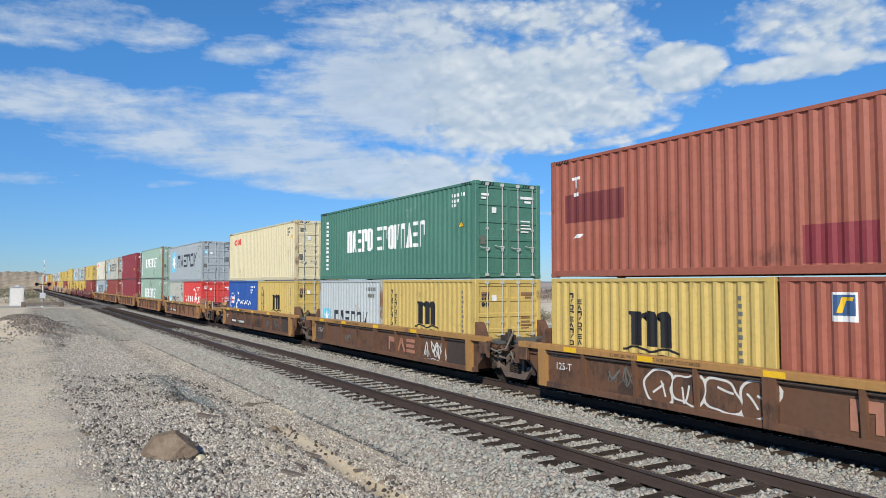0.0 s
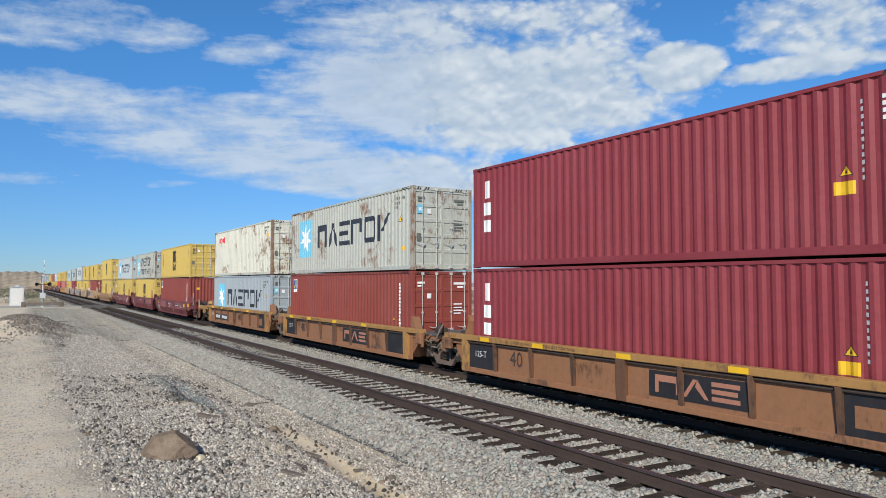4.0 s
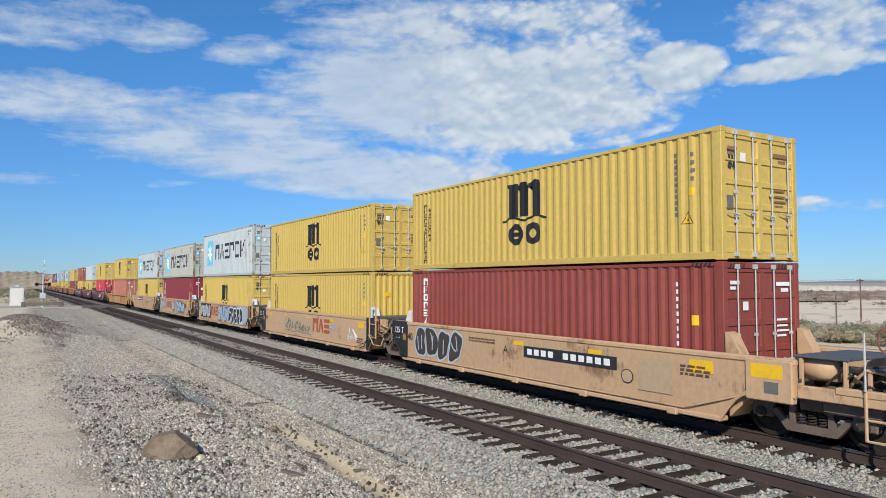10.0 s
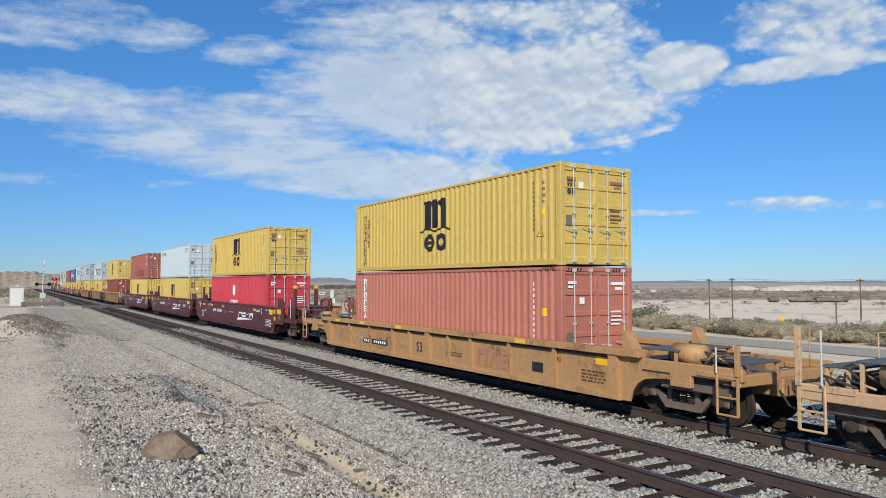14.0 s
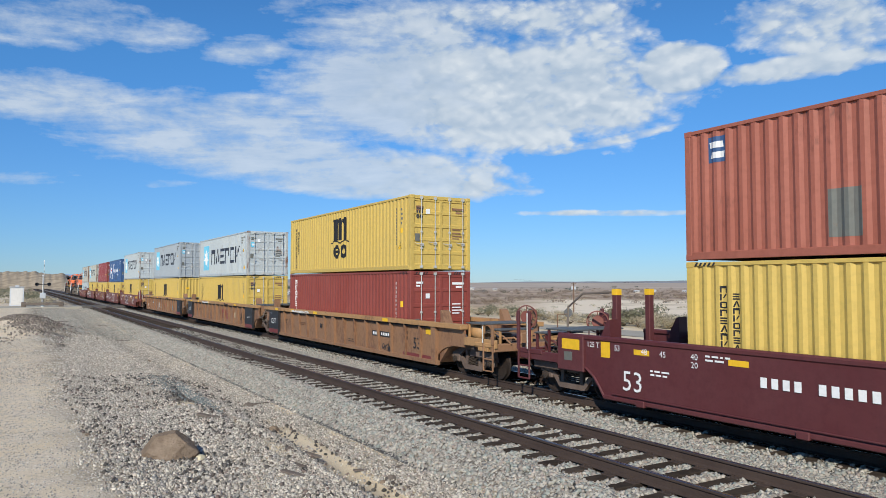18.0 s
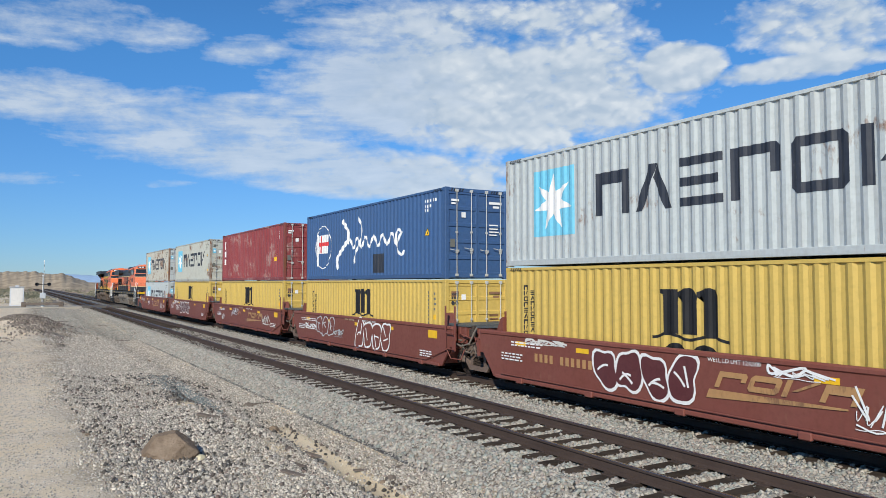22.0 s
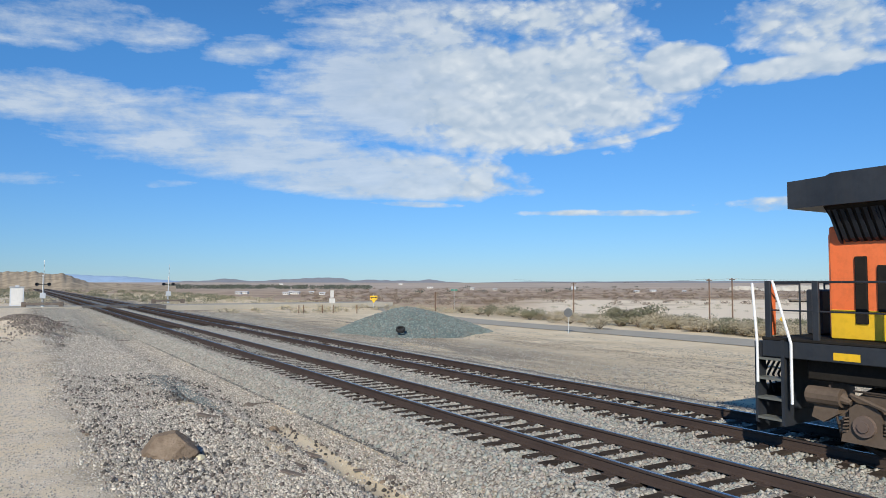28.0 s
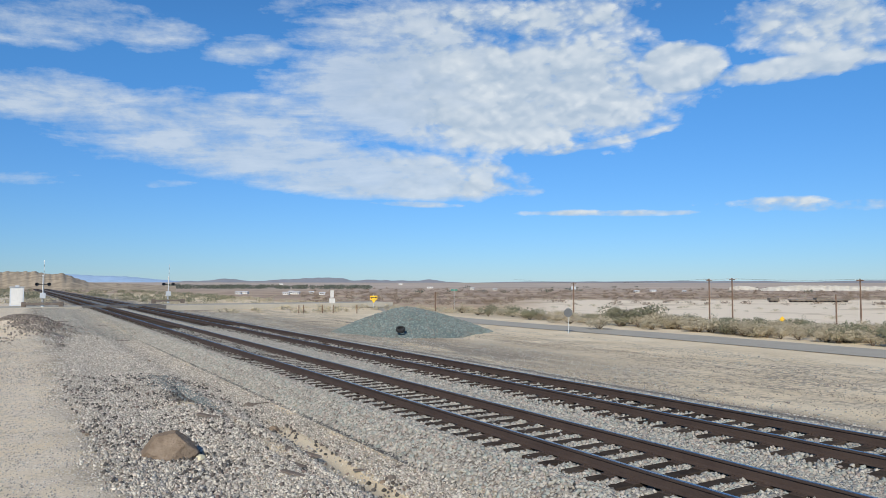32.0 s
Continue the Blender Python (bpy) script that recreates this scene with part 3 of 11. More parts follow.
    scrub = k.mix(k.ramp(k.noise(long, 0.12, 6.0, 0.7), 0.42, 0.6), (0.66, 0.53, 0.36), (0.45, 0.36, 0.235))
    col = k.mix(k.math("MULTIPLY", k.ramp(yw, 40.0, 44.0), k.ramp(deep, 40.0, 60.0)), col, scrub)
    dirt = k.mix(k.ramp(k.noise(long, 0.04, 6.0, 0.7), 0.4, 0.65), (0.64, 0.47, 0.30), (0.46, 0.34, 0.215))
    col = k.mix(k.math("MULTIPLY", k.ramp(deepw, 105.0, 125.0), k.ramp(yw, 40.0, 46.0)), col, dirt)
    wash = k.mix(k.ramp(k.noise(long, 0.045, 6.0, 0.72), 0.52, 0.66), (0.82, 0.69, 0.52), (0.56, 0.44, 0.30))
    in_wash = k.math("MULTIPLY", k.math("MULTIPLY", k.ramp(deepw, 108.0, 122.0), k.ramp(deepw, 330.0, 290.0)), k.ramp(k.math("ADD", aside, k.math("MULTIPLY", ww, 0.002)), 0.06, 0.16))
    col = k.mix(in_wash, col, wash)
    brush = k.mix(k.ramp(k.noise(long, 0.03, 6.0, 0.75), 0.40, 0.56), (0.54, 0.405, 0.285), (0.34, 0.255, 0.19))
    col = k.mix(k.math("MULTIPLY", k.ramp(deepw, 200.0, 240.0), k.math("SUBTRACT", 1.0, in_wash)), col, brush)
    # aerial haze painted as ground colour, growing with depth
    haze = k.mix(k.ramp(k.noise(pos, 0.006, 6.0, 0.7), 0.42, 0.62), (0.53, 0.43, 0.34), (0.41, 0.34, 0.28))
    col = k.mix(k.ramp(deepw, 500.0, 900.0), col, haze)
    b = k.n("ShaderNodeBsdfPrincipled")
    k.put(b.inputs["Base Color"], col)
    b.inputs["Roughness"].default_value = 0.95
    b.inputs["Specular IOR Level"].default_value = 0.1
    bp = k.n("ShaderNodeBump")
    bp.inputs["Strength"].default_value = 0.8
    bp.inputs["Distance"].default_value = 0.03
    h = k.math("ADD", k.math("MULTIPLY", k.math("SUBTRACT", 1.0, cells.outputs["Distance"]), k.math("MULTIPLY", gravel, 0.9)), k.math("MULTIPLY", k.noise(pos, 22.0, 5.0, 0.7), 0.6))
    k.put(bp.inputs["Height"], h)
    k.put(b.inputs["Normal"], bp.outputs[0])
    o = k.n("ShaderNodeOutputMaterial")
    k.put(o.inputs[0], b.outputs[0])
    return m


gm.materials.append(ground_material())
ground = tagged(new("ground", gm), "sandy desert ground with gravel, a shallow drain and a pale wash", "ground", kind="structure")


# ---- ballast: a sheet and many loose stones ----
def stone_material(name, lo, hi, tint):
    m = bpy.data.materials.new(name)
    m.use_nodes = True
    k = Nodes(m.node_tree)
    geo = k.n("ShaderNodeNewGeometry")
    r = geo.outputs["Random Per Island"]
    col = k.mix(r, lo, hi)
    r2 = k.math("FRACT", k.math("MULTIPLY", r, 7.31))
    col = k.mix(k.math("MULTIPLY", k.ramp(r2, 0.55, 1.0), 0.6), col, tint)
    r3 = k.math("FRACT", k.math("MULTIPLY", r, 13.7))
    col = k.mix(k.math("MULTIPLY", k.ramp(r3, 0.7, 1.0), 0.5), col, (0.36, 0.245, 0.20))
    col = k.mix(k.math("MULTIPLY", k.noise(geo.outputs["Position"], 60.0, 3.0), 0.28), col, (0.16, 0.145, 0.13))
    b = k.n("ShaderNodeBsdfPrincipled")
    k.put(b.inputs["Base Color"], col)
    b.inputs["Roughness"].default_value = 0.9
    b.inputs["Specular IOR Level"].default_value = 0.2
    o = k.n("ShaderNodeOutputMaterial")
    k.put(o.inputs[0], b.outputs[0])
    return m


M["ballast"] = stone_material("ballast_stone", (0.25, 0.235, 0.205), (0.56, 0.515, 0.44), (0.27, 0.345, 0.32))
M["bank_stone"] = stone_material("bank_stone", (0.28, 0.258, 0.223), (0.82, 0.748, 0.63), (0.12, 0.122, 0.118))

OCTA = np.array([(1, 0, 0), (-1, 0, 0), (0, 1, 0), (0, -1, 0), (0, 0, 1), (0, 0, -1)], float)
OCTF = np.array([(0, 2, 4), (2, 1, 4), (1, 3, 4), (3, 0, 4), (2, 0, 5), (1, 2, 5), (3, 1, 5), (0, 3, 5)])
CUBE = np.array([(x, y, z) for x in (-1, 1) for y in (-1, 1) for z in (-1, 1)], float) * 0.72
CUBF = np.array([(0, 1, 3), (0, 3, 2), (4, 6, 7), (4, 7, 5), (0, 4, 5), (0, 5, 1), (2, 3, 7), (2, 7, 6), (0, 2, 6), (0, 6, 4), (1, 5, 7), (1, 7, 3)])


def stones(name, label, pts, size, material, rng, lift=0.35, base=CUBE, faces=CUBF):
    """One object of many small angular stones, at pts with the given radii."""
    n = len(pts)
    q = rng.normal(size=(n, 4))
    q /= np.linalg.norm(q, axis=1)[:, None]
    w, x, y, z = q.T
    rot = np.stack([1 - 2 * (y * y + z * z), 2 * (x * y - w * z), 2 * (x * z + w * y), 2 * (x * y + w * z), 1 - 2 * (x * x + z * z), 2 * (y * z - w * x),
                    2 * (x * z - w * y), 2 * (y * z + w * x), 1 - 2 * (x * x + y * y)], 1).reshape(n, 3, 3)
    k = len(base)
    local = base[None] * rng.uniform(0.55, 1.15, (n, 1, 3)) * rng.uniform(0.75, 1.25, (n, k, 1)) * size[:, None, None]
    v = np.einsum("nij,nkj->nki", rot, local) + pts[:, None, :]
    v[:, :, 2] += (size * lift)[:, None]
    f = (faces[None] + (np.arange(n) * k)[:, None, None]).reshape(-1)
    me = bpy.data.meshes.new(name)
    me.vertices.add(n * k)
    me.vertices.foreach_set("co", v.reshape(-1).astype(np.float32))
    nf = n * len(faces)
    me.loops.add(nf * 3)
    me.loops.foreach_set("vertex_index", f.astype(np.int32))
    me.polygons.add(nf)
    me.polygons.foreach_set("loop_start", np.arange(0, nf * 3, 3, dtype=np.int32))
    me.update(calc_edges=True)
    me.materials.append(material)
    return tagged(new(name, me), label, "gravel", kind="stuff")


def ballast_z(y):
    """Ballast profile across both tracks."""
    return np.interp(y, [6.2, 6.5, 7.15, 10.4, 10.75, 11.1, 14.3, 15.0, 16.6], [-0.74, -0.64, -0.25, -0.235, -0.27, -0.235, -0.24, -0.30, -0.62])


bs = Shape()
by = [6.42, 6.55, 6.8, 7.15, 8.0, 9.5, 10.4, 10.75, 11.1, 12.0, 13.5, 14.3, 15.0, 15.8, 16.6]
bx = axis_steps([(-1600, -200, 10), (-200, 40, 60)])
vs = [(x, y, float(ballast_z(y)) + 0.5 * smooth_step(6.9, 6.2, y) * smooth_step(-45, -95, x) * 0.6) for x in bx for y in by]
k_ = len(by)
bs.add(vs, [(i * k_ + j, (i + 1) * k_ + j, (i + 1) * k_ + j + 1, i * k_ + j + 1) for i in range(len(bx) - 1) for j in range(k_ - 1)])


def ballast_sheet_material():
    m = bpy.data.materials.new("ballast_bed")
    m.use_nodes = True
    k = Nodes(m.node_tree)
    pos = k.n("ShaderNodeNewGeometry").outputs["Position"]
    cells = k.n("ShaderNodeTexVoronoi")
    k.put(cells.inputs["Vector"], pos)
    cells.inputs["Scale"].default_value = 15.0
    hue = k.n("ShaderNodeSeparateColor")
    k.put(hue.inputs[0], cells.outputs["Color"])
    col = k.mix(hue.outputs[0], (0.22, 0.208, 0.18), (0.54, 0.50, 0.42))
    col = k.mix(k.math("MULTIPLY", hue.outputs[1], 0.4), col, (0.28, 0.33, 0.34))
    # crevice shade between ballast stones is painted near black
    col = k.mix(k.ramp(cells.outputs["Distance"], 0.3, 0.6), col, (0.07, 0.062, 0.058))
    s = k.n("ShaderNodeSeparateXYZ")
    k.put(s.inputs[0], pos)
    # oil and brake dust between and beside the rails
    dark = 0.0
    for yc in (TRACK_NEAR, TRACK_FAR):
        d = k.ramp(k.math("ABSOLUTE", k.math("SUBTRACT", s.outputs[1], yc)), 1.5, 0.9)
        dark = d if dark == 0.0 else k.math("MAXIMUM", dark, d)
    col = k.mix(k.math("MULTIPLY", dark, k.math("MULTIPLY", k.noise(pos, 0.7, 4.0), 0.9)), col, (0.12, 0.10, 0.09))
    b = k.n("ShaderNodeBsdfPrincipled")
    k.put(b.inputs["Base Color"], col)
    b.inputs["Roughness"].default_value = 0.92
    bp = k.n("ShaderNodeBump")
    bp.inputs["Strength"].default_value = 1.0
    bp.inputs["Distance"].default_value = 0.05
    k.put(bp.inputs["Height"], k.math("SUBTRACT", 1.0, cells.outputs["Distance"]))
    k.put(b.inputs["Normal"], bp.outputs[0])
    o = k.n("ShaderNodeOutputMaterial")
    k.put(o.inputs[0], b.outputs[0])
    return m


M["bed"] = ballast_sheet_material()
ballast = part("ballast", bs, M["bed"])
tagged(ballast, "grey crushed-stone ballast bed under two tracks", "ballast", kind="structure")


# ---- rails and ties ----
RAIL = [(-0.07, -0.185), (0.07, -0.185), (0.07, -0.172), (0.012, -0.15), (0.009, -0.05), (0.036, -0.036), (0.036, -0.006), (0.028, 0.0), (-0.028, 0.0), (-0.036, -0.006), (-0.036, -0.036), (-0.009, -0.05), (-0.012, -0.15), (-0.07, -0.172)]
rail_mesh = Shape().prism(RAIL, -1500, 60, "x").mesh("rail")
head_mesh = Shape().prism([(-0.033, -0.004), (0.033, -0.004), (0.027, 0.003), (-0.027, 0.003)], -1500, 60, "x").mesh("rail_head")
rng = np.random.default_rng(4)


def tie_mesh(i):
    s = Shape().box(-0.115, -1.3, -0.19, 0.115, 1.3, 0.0, 0.012)
    me = s.mesh("tie")
    for v in me.vertices:
        v.co.x += noise.noise((v.co.y * 2, i * 9.1, v.co.z)) * 0.015
        v.co.z += noise.noise((v.co.y * 1.5, i * 5.7, 2.0)) * 0.012
        v.co.y += noise.noise((i * 3.3, v.co.x * 4, v.co.y)) * 0.06
    return me


tie_meshes = [tie_mesh(i) for i in range(6)]
plate_mesh = Shape().box(-0.1, -0.17, 0.0, 0.1, 0.17, 0.018, 0.004).box(-0.07, -0.13, 0.018, -0.04, -0.1, 0.05).box(0.04, 0.1, 0.018, 0.07, 0.13, 0.05).box(-0.03, -0.09, 0.018, 0.0, -0.072, 0.04).mesh("tie_plate")
for yc, words, first, last in ((TRACK_NEAR, "nearer of two railway tracks, rusty rails on dark timber ties", -62, 1), (TRACK_FAR, "farther railway track with rusty rails on dark timber ties", -62, 1)):
    track = thing("railway_track", words, "railway track", "railway tracks", pose(0, yc, 0))
    tagged(track, kind="structure")
    for sgn in (-1, 1):
        r_ = part("rail", rail_mesh, M["rail"], track, "rusty steel rail with a worn bright head", pose(0, 0.755 * sgn, 0))
        part("rail_head", head_mesh, M["rail_top"], r_)
    rest = Shape()
    x = -420.0
    i = 0
    while x < 12:
        jig = rng.normal(0, 0.02)
        if first <= x <= last:
            t_ = part("tie", tie_meshes[rng.integers(6)], M["tie"], track, "", pose(x + jig, rng.normal(0, 0.03), -0.195, 0, 0, rng.normal(0, 0.8)))
            if x > -40:
                for sgn in (-1, 1):
                    part("tie_plate", plate_mesh, M["rail"], t_, "", pose(0, 0.755 * sgn, -0.005))
        else:
            rest.box(x - 0.115, -1.3, -0.385, x + 0.115, 1.3, -0.195)
        x += 0.535
        i += 1
    far_ties = part("far_ties", rest, M["tie"], track)
    tagged(far_ties, kind="stuff")


# ---- loose stones, thickest near the viewer ----
def scatter(n, x0, x1, y0, y1, power=1.6):
    """Random spots that thin out with distance along the line."""
    u = rng.uniform(0, 1, n) ** power
    return np.stack([x1 + (x0 - x1) * u, rng.uniform(y0, y1, n)], 1)


def off_ties(p):
    keep = np.ones(len(p), bool)
    for yc in (TRACK_NEAR, TRACK_FAR):
        for sgn in (-1, 1):
            keep &= np.abs(p[:, 1] - yc - 0.755 * sgn) > 0.085
    return p[keep]


p = off_ties(scatter(95000, -48, -4, 6.5, 11.0, 1.35))
phase = ((p[:, 0] + 420.0) / 0.535 + 0.5) % 1.0
on_tie = (np.abs(phase - 0.5) < 0.25) & (np.abs(p[:, 1] - TRACK_NEAR) < 1.35)
p = p[~on_tie | (rng.uniform(size=len(p)) < 0.04)]
stones("ballast_stones", "loose grey crushed ballast stones beside the rails", np.column_stack([p, ballast_z(p[:, 1])]), rng.uniform(0.022, 0.05, len(p)), M["ballast"], rng)
p = off_ties(scatter(42000, -50, -4, 11.0, 16.4, 1.3))
phase = ((p[:, 0] + 420.0) / 0.535 + 0.5) % 1.0
on_tie = (np.abs(phase - 0.5) < 0.25) & (np.abs(p[:, 1] - TRACK_FAR) < 1.35)
p = p[~on_tie | (rng.uniform(size=len(p)) < 0.04)]
stones("ballast_stones", "loose ballast stones round the farther track", np.column_stack([p, ballast_z(p[:, 1])]), rng.uniform(0.025, 0.05, len(p)), M["ballast"], rng)
p = scatter(210000, -46, -7.5, 0.0, 6.5, 1.45)
dens = np.array([-0.58 + 0.55 * noise.noise((x * 0.5, y * 0.5, 1.0)) + 0.35 * noise.noise((x * 1.7, y * 1.7, 5.0)) + 1.35 * smooth_step(0.5, 1.9, y - 0.07 * max(0, -26 - x)) - 1.2 * math.exp(-(((x + 20) / 1.6) ** 2 + ((y - 3.95) / 0.35) ** 2)) for x, y in p])
in_drain = (np.abs(p[:, 1] - 5.25 - 0.12 * np.sin(p[:, 0] * 0.7)) < 0.44) & (p[:, 0] > -16.8)
p = p[(rng.uniform(size=len(p)) < dens) & ~(in_drain & (rng.uniform(size=len(p)) < 0.95))]
stones("bank_stones", "scattered pale and grey stones on the sandy bank", np.array([(x, y, ground_z(x, y)) for x, y in p]), rng.uniform(0.011, 0.026, len(p)) * rng.choice([1, 1, 1, 1.2, 1.4, 1.9], len(p)), M["bank_stone"], rng, 0.35, OCTA, OCTF)
p = scatter(38000, -42, -8, -4.0, 1.8, 1.2)
stones("bank_stones", "fine pale gravel trodden into the sandy bank", np.array([(x, y, ground_z(x, y)) for x, y in p]), rng.uniform(0.006, 0.016, len(p)), M["bank_stone"], rng)
M["dark_stone"] = stone_material("dark_spoil_stone", (0.10, 0.085, 0.072), (0.40, 0.335, 0.27), (0.12, 0.105, 0.09))
p = np.stack([rng.normal(-51, 4.0, 7000), rng.normal(0.6, 1.3, 7000)], 1)
p = p[rng.uniform(size=len(p)) < [max(0.05, 0.5 + 1.6 * noise.noise((x * 0.3, y * 0.8, 17.0))) for x, y in p]]
stones("spoil_stones", "dark broken spoil heaped on the bank", np.array([(x, y, ground_z(x, y)) for x, y in p]), rng.uniform(0.02, 0.075, len(p)), M["dark_stone"], rng)
p = scatter(14000, -48, -6, 16.4, 31.0, 1.1)
dens = np.array([0.2 + 1.1 * noise.noise((x * 0.12, y * 0.6, 1.0)) + 0.5 * smooth_step(20, 16.5, y) for x, y in p])
p = p[rng.uniform(size=len(p)) < dens]
stones("verge_stones", "loose stones strewn over the sandy verge", np.array([(x, y, ground_z(x, y)) for x, y in p]), rng.uniform(0.015, 0.036, len(p)), M["ballast"], rng)

M["blue_stone"] = stone_material("blue_grey_bank_stone", (0.07, 0.09, 0.095), (0.26, 0.32, 0.32), (0.08, 0.09, 0.10))
u = rng.uniform(-25.5, -17.5, 4300)
p = np.stack([u, 4.28 + rng.normal(0, 1, 4300) * np.interp(u, [-25, -21, -18, -12], [0.30, 0.18, 0.09, 0.12])], 1)
stones("blue_stones", "line of dark blue-grey gravel washed along the bank", np.array([(x, y, ground_z(x, y)) for x, y in p]), rng.uniform(0.014, 0.032, len(p)), M["blue_stone"], rng)
p = scatter(46000, -60, -7, 17.0, 28.0, 1.0)
p = p[rng.uniform(size=len(p)) < [max(0.0, 0.28 + 1.6 * noise.noise((x * 0.09, y * 0.9, 31.0))) for x, y in p]]
stones("verge_stones", "dark ballast stones strewn in bands over the verge", np.array([(x, y, ground_z(x, y)) for x, y in p]), rng.uniform(0.012, 0.028, len(p)), M["dark_stone"], rng, 0.35, OCTA, OCTF)
p = np.stack([-96 + 50 * rng.uniform(0, 1, 26000) ** 0.8, rng.uniform(1.5, 7.6, 26000)], 1)
p = p[rng.uniform(size=len(p)) < np.clip((p[:, 1] - 1.5) / 2.5, 0.1, 1.0)]
stones("bank_stones", "grey-green ballast spilt down the bank beside the line", np.array([(x, y, max(ground_z(x, y), float(ballast_z(y)) + 0.5 * smooth_step(6.9, 6.2, y) * smooth_step(-45, -95, x) * 0.6 if y > 6.3 else -9.0)) for x, y in p]), rng.uniform(0.025, 0.06, len(p)), M["ballast"], rng, 0.35, OCTA, OCTF)
p = off_ties(np.stack([rng.uniform(-91, -48, 20000), rng.uniform(7.0, 11.0, 20000)], 1))
p = p[np.abs(p[:, 1] - TRACK_NEAR) > 0.95]
stones("ballast_stones", "loose grey ballast farther along the line", np.column_stack([p, ballast_z(p[:, 1])]), rng.uniform(0.03, 0.055, len(p)), M["ballast"], rng, 0.35, OCTA, OCTF)
M["black_stone"] = stone_material("dark_slag", (0.04, 0.037, 0.033), (0.16, 0.14, 0.12), (0.055, 0.055, 0.06))
p = np.stack([rng.uniform(-26, -8.5, 4800), 1.2 + 4.6 * rng.uniform(0, 1, 4800)], 1)
p = p[rng.uniform(size=len(p)) < [max(0.12, 0.3 + 1.3 * noise.noise((x * 0.7, y * 0.9, 41.0))) for x, y in p]]
stones("dark_stones", "dark slag stones strewn among the pale gravel", np.array([(x, y, ground_z(x, y) + 0.01) for x, y in p]), rng.uniform(0.018, 0.042, len(p)), M["black_stone"], rng)
p = scatter(30000, -85, -16, 15.6, 23.0, 0.8)
p = p[rng.uniform(size=len(p)) < [min(1.0, max(0.0, 0.25 + 0.9 * noise.noise((x * 0.1, y * 0.7, 53.0)) + 0.65 * smooth_step(19.5, 16.5, y + 0.05 * (x + 40)))) for x, y in p]]
stones("verge_stones", "grey gravel apron spread beyond the farther track", np.array([(x, y, max(ground_z(x, y), float(ballast_z(y)) if y < 16.4 else -9.0)) for x, y in p]), rng.uniform(0.02, 0.05, len(p)), M["ballast"], rng, 0.35, OCTA, OCTF)
p = np.stack([rng.uniform(-47, -19, 26000), rng.uniform(-3.5, 2.6, 26000)], 1)
p = p[rng.uniform(size=len(p)) < [min(1.0, max(0.0, 0.0 + 1.2 * noise.noise((x * 0.22, y * 0.5, 61.0)) + 0.45 * smooth_step(-1.6, 1.4, y) - 0.5 * smooth_step(-27, -20, x) * smooth_step(1.2, 0.2, y))) for x, y in p]]
stones("bank_stones", "pale gravel straying over the sandy track beside the bank", np.array([(x, y, ground_z(x, y)) for x, y in p]), rng.uniform(0.014, 0.04, len(p)), M["bank_stone"], rng, 0.35, OCTA, OCTF)

# ---- containers ----
BOX_W = 2.438
PITCH = 0.278


def panel_span(L):
    a = L / 2 - 0.17
    n = round(2 * a / PITCH)
    return a, n, 2 * a / n


def dent(L, x):
    """Depth of the corrugation at x along a side panel."""
    a, n, p = panel_span(L)
    if abs(x) > a:
        return 0.0
    t = ((x + a) / p) % 1.0
    for t0, d0, t1, d1 in ((0, 0, 0.13, 0), (0.13, 0, 0.37, 1), (0.37, 1, 0.63, 1), (0.63, 1, 0.87, 0), (0.87, 0, 1.0, 0)):
        if t0 <= t <= t1:
            return 0.036 * (d0 + (d1 - d0) * (t - t0) / (t1 - t0))
    return 0.0


def breaks(L):
    a, n, p = panel_span(L)
    return [-a + p * (i + t) for i in range(n) for t in (0.13, 0.37, 0.63, 0.87)]


CACHE = {}


def cached(key, make):
    if key not in CACHE:
        CACHE[key] = make()
    return CACHE[key]


def side_panel(L, H):
    xs = [-L / 2 + 0.1, *breaks(L), L / 2 - 0.1]
    s = Shape()
    n = len(xs)
    vs = [(x, -BOX_W / 2 + 0.01 + dent(L, x), z) for x in xs for z in (0.15, H - 0.07)]
    s.add(vs, [(2 * i, 2 * i + 2, 2 * i + 3, 2 * i + 1) for i in range(n - 1)])
    return s.mesh("side_panel")


def end_panel(H):
    """Corrugated blank end, facing +x."""
    ys = [-BOX_W / 2 + 0.1]
    n = 9
    p = (BOX_W - 0.2) / n
    for i in range(n):
        ys += [-BOX_W / 2 + 0.1 + p * (i + t) for t in (0.15, 0.35, 0.65, 0.85)]
    ys.append(BOX_W / 2 - 0.1)
    s = Shape()
    vs = []
    for i, y in enumerate(ys):
        q = (i - 1) % 4
        d = 0.045 if 0 < i < len(ys) - 1 and q in (1, 2) else 0.0
        vs += [(-0.02 - d, y, 0.15), (-0.02 - d, y, H - 0.08)]
    s.add(vs, [(2 * i, 2 * i + 2, 2 * i + 3, 2 * i + 1) for i in range(len(ys) - 1)])
    return s.mesh("end_wall")


def roof_panel(L):
    n = 40
    s = Shape()
    vs = []
    for i in range(n * 2 + 1):
        x = -L / 2 + 0.15 + (L - 0.3) * i / (2 * n)
        z = -0.008 - (0.02 if i % 2 else 0.0)
        vs += [(x, -BOX_W / 2 + 0.05, z), (x, BOX_W / 2 - 0.05, z)]
    s.add(vs, [(2 * i, 2 * i + 2, 2 * i + 3, 2 * i + 1) for i in range(2 * n)])
    return s.mesh("roof")


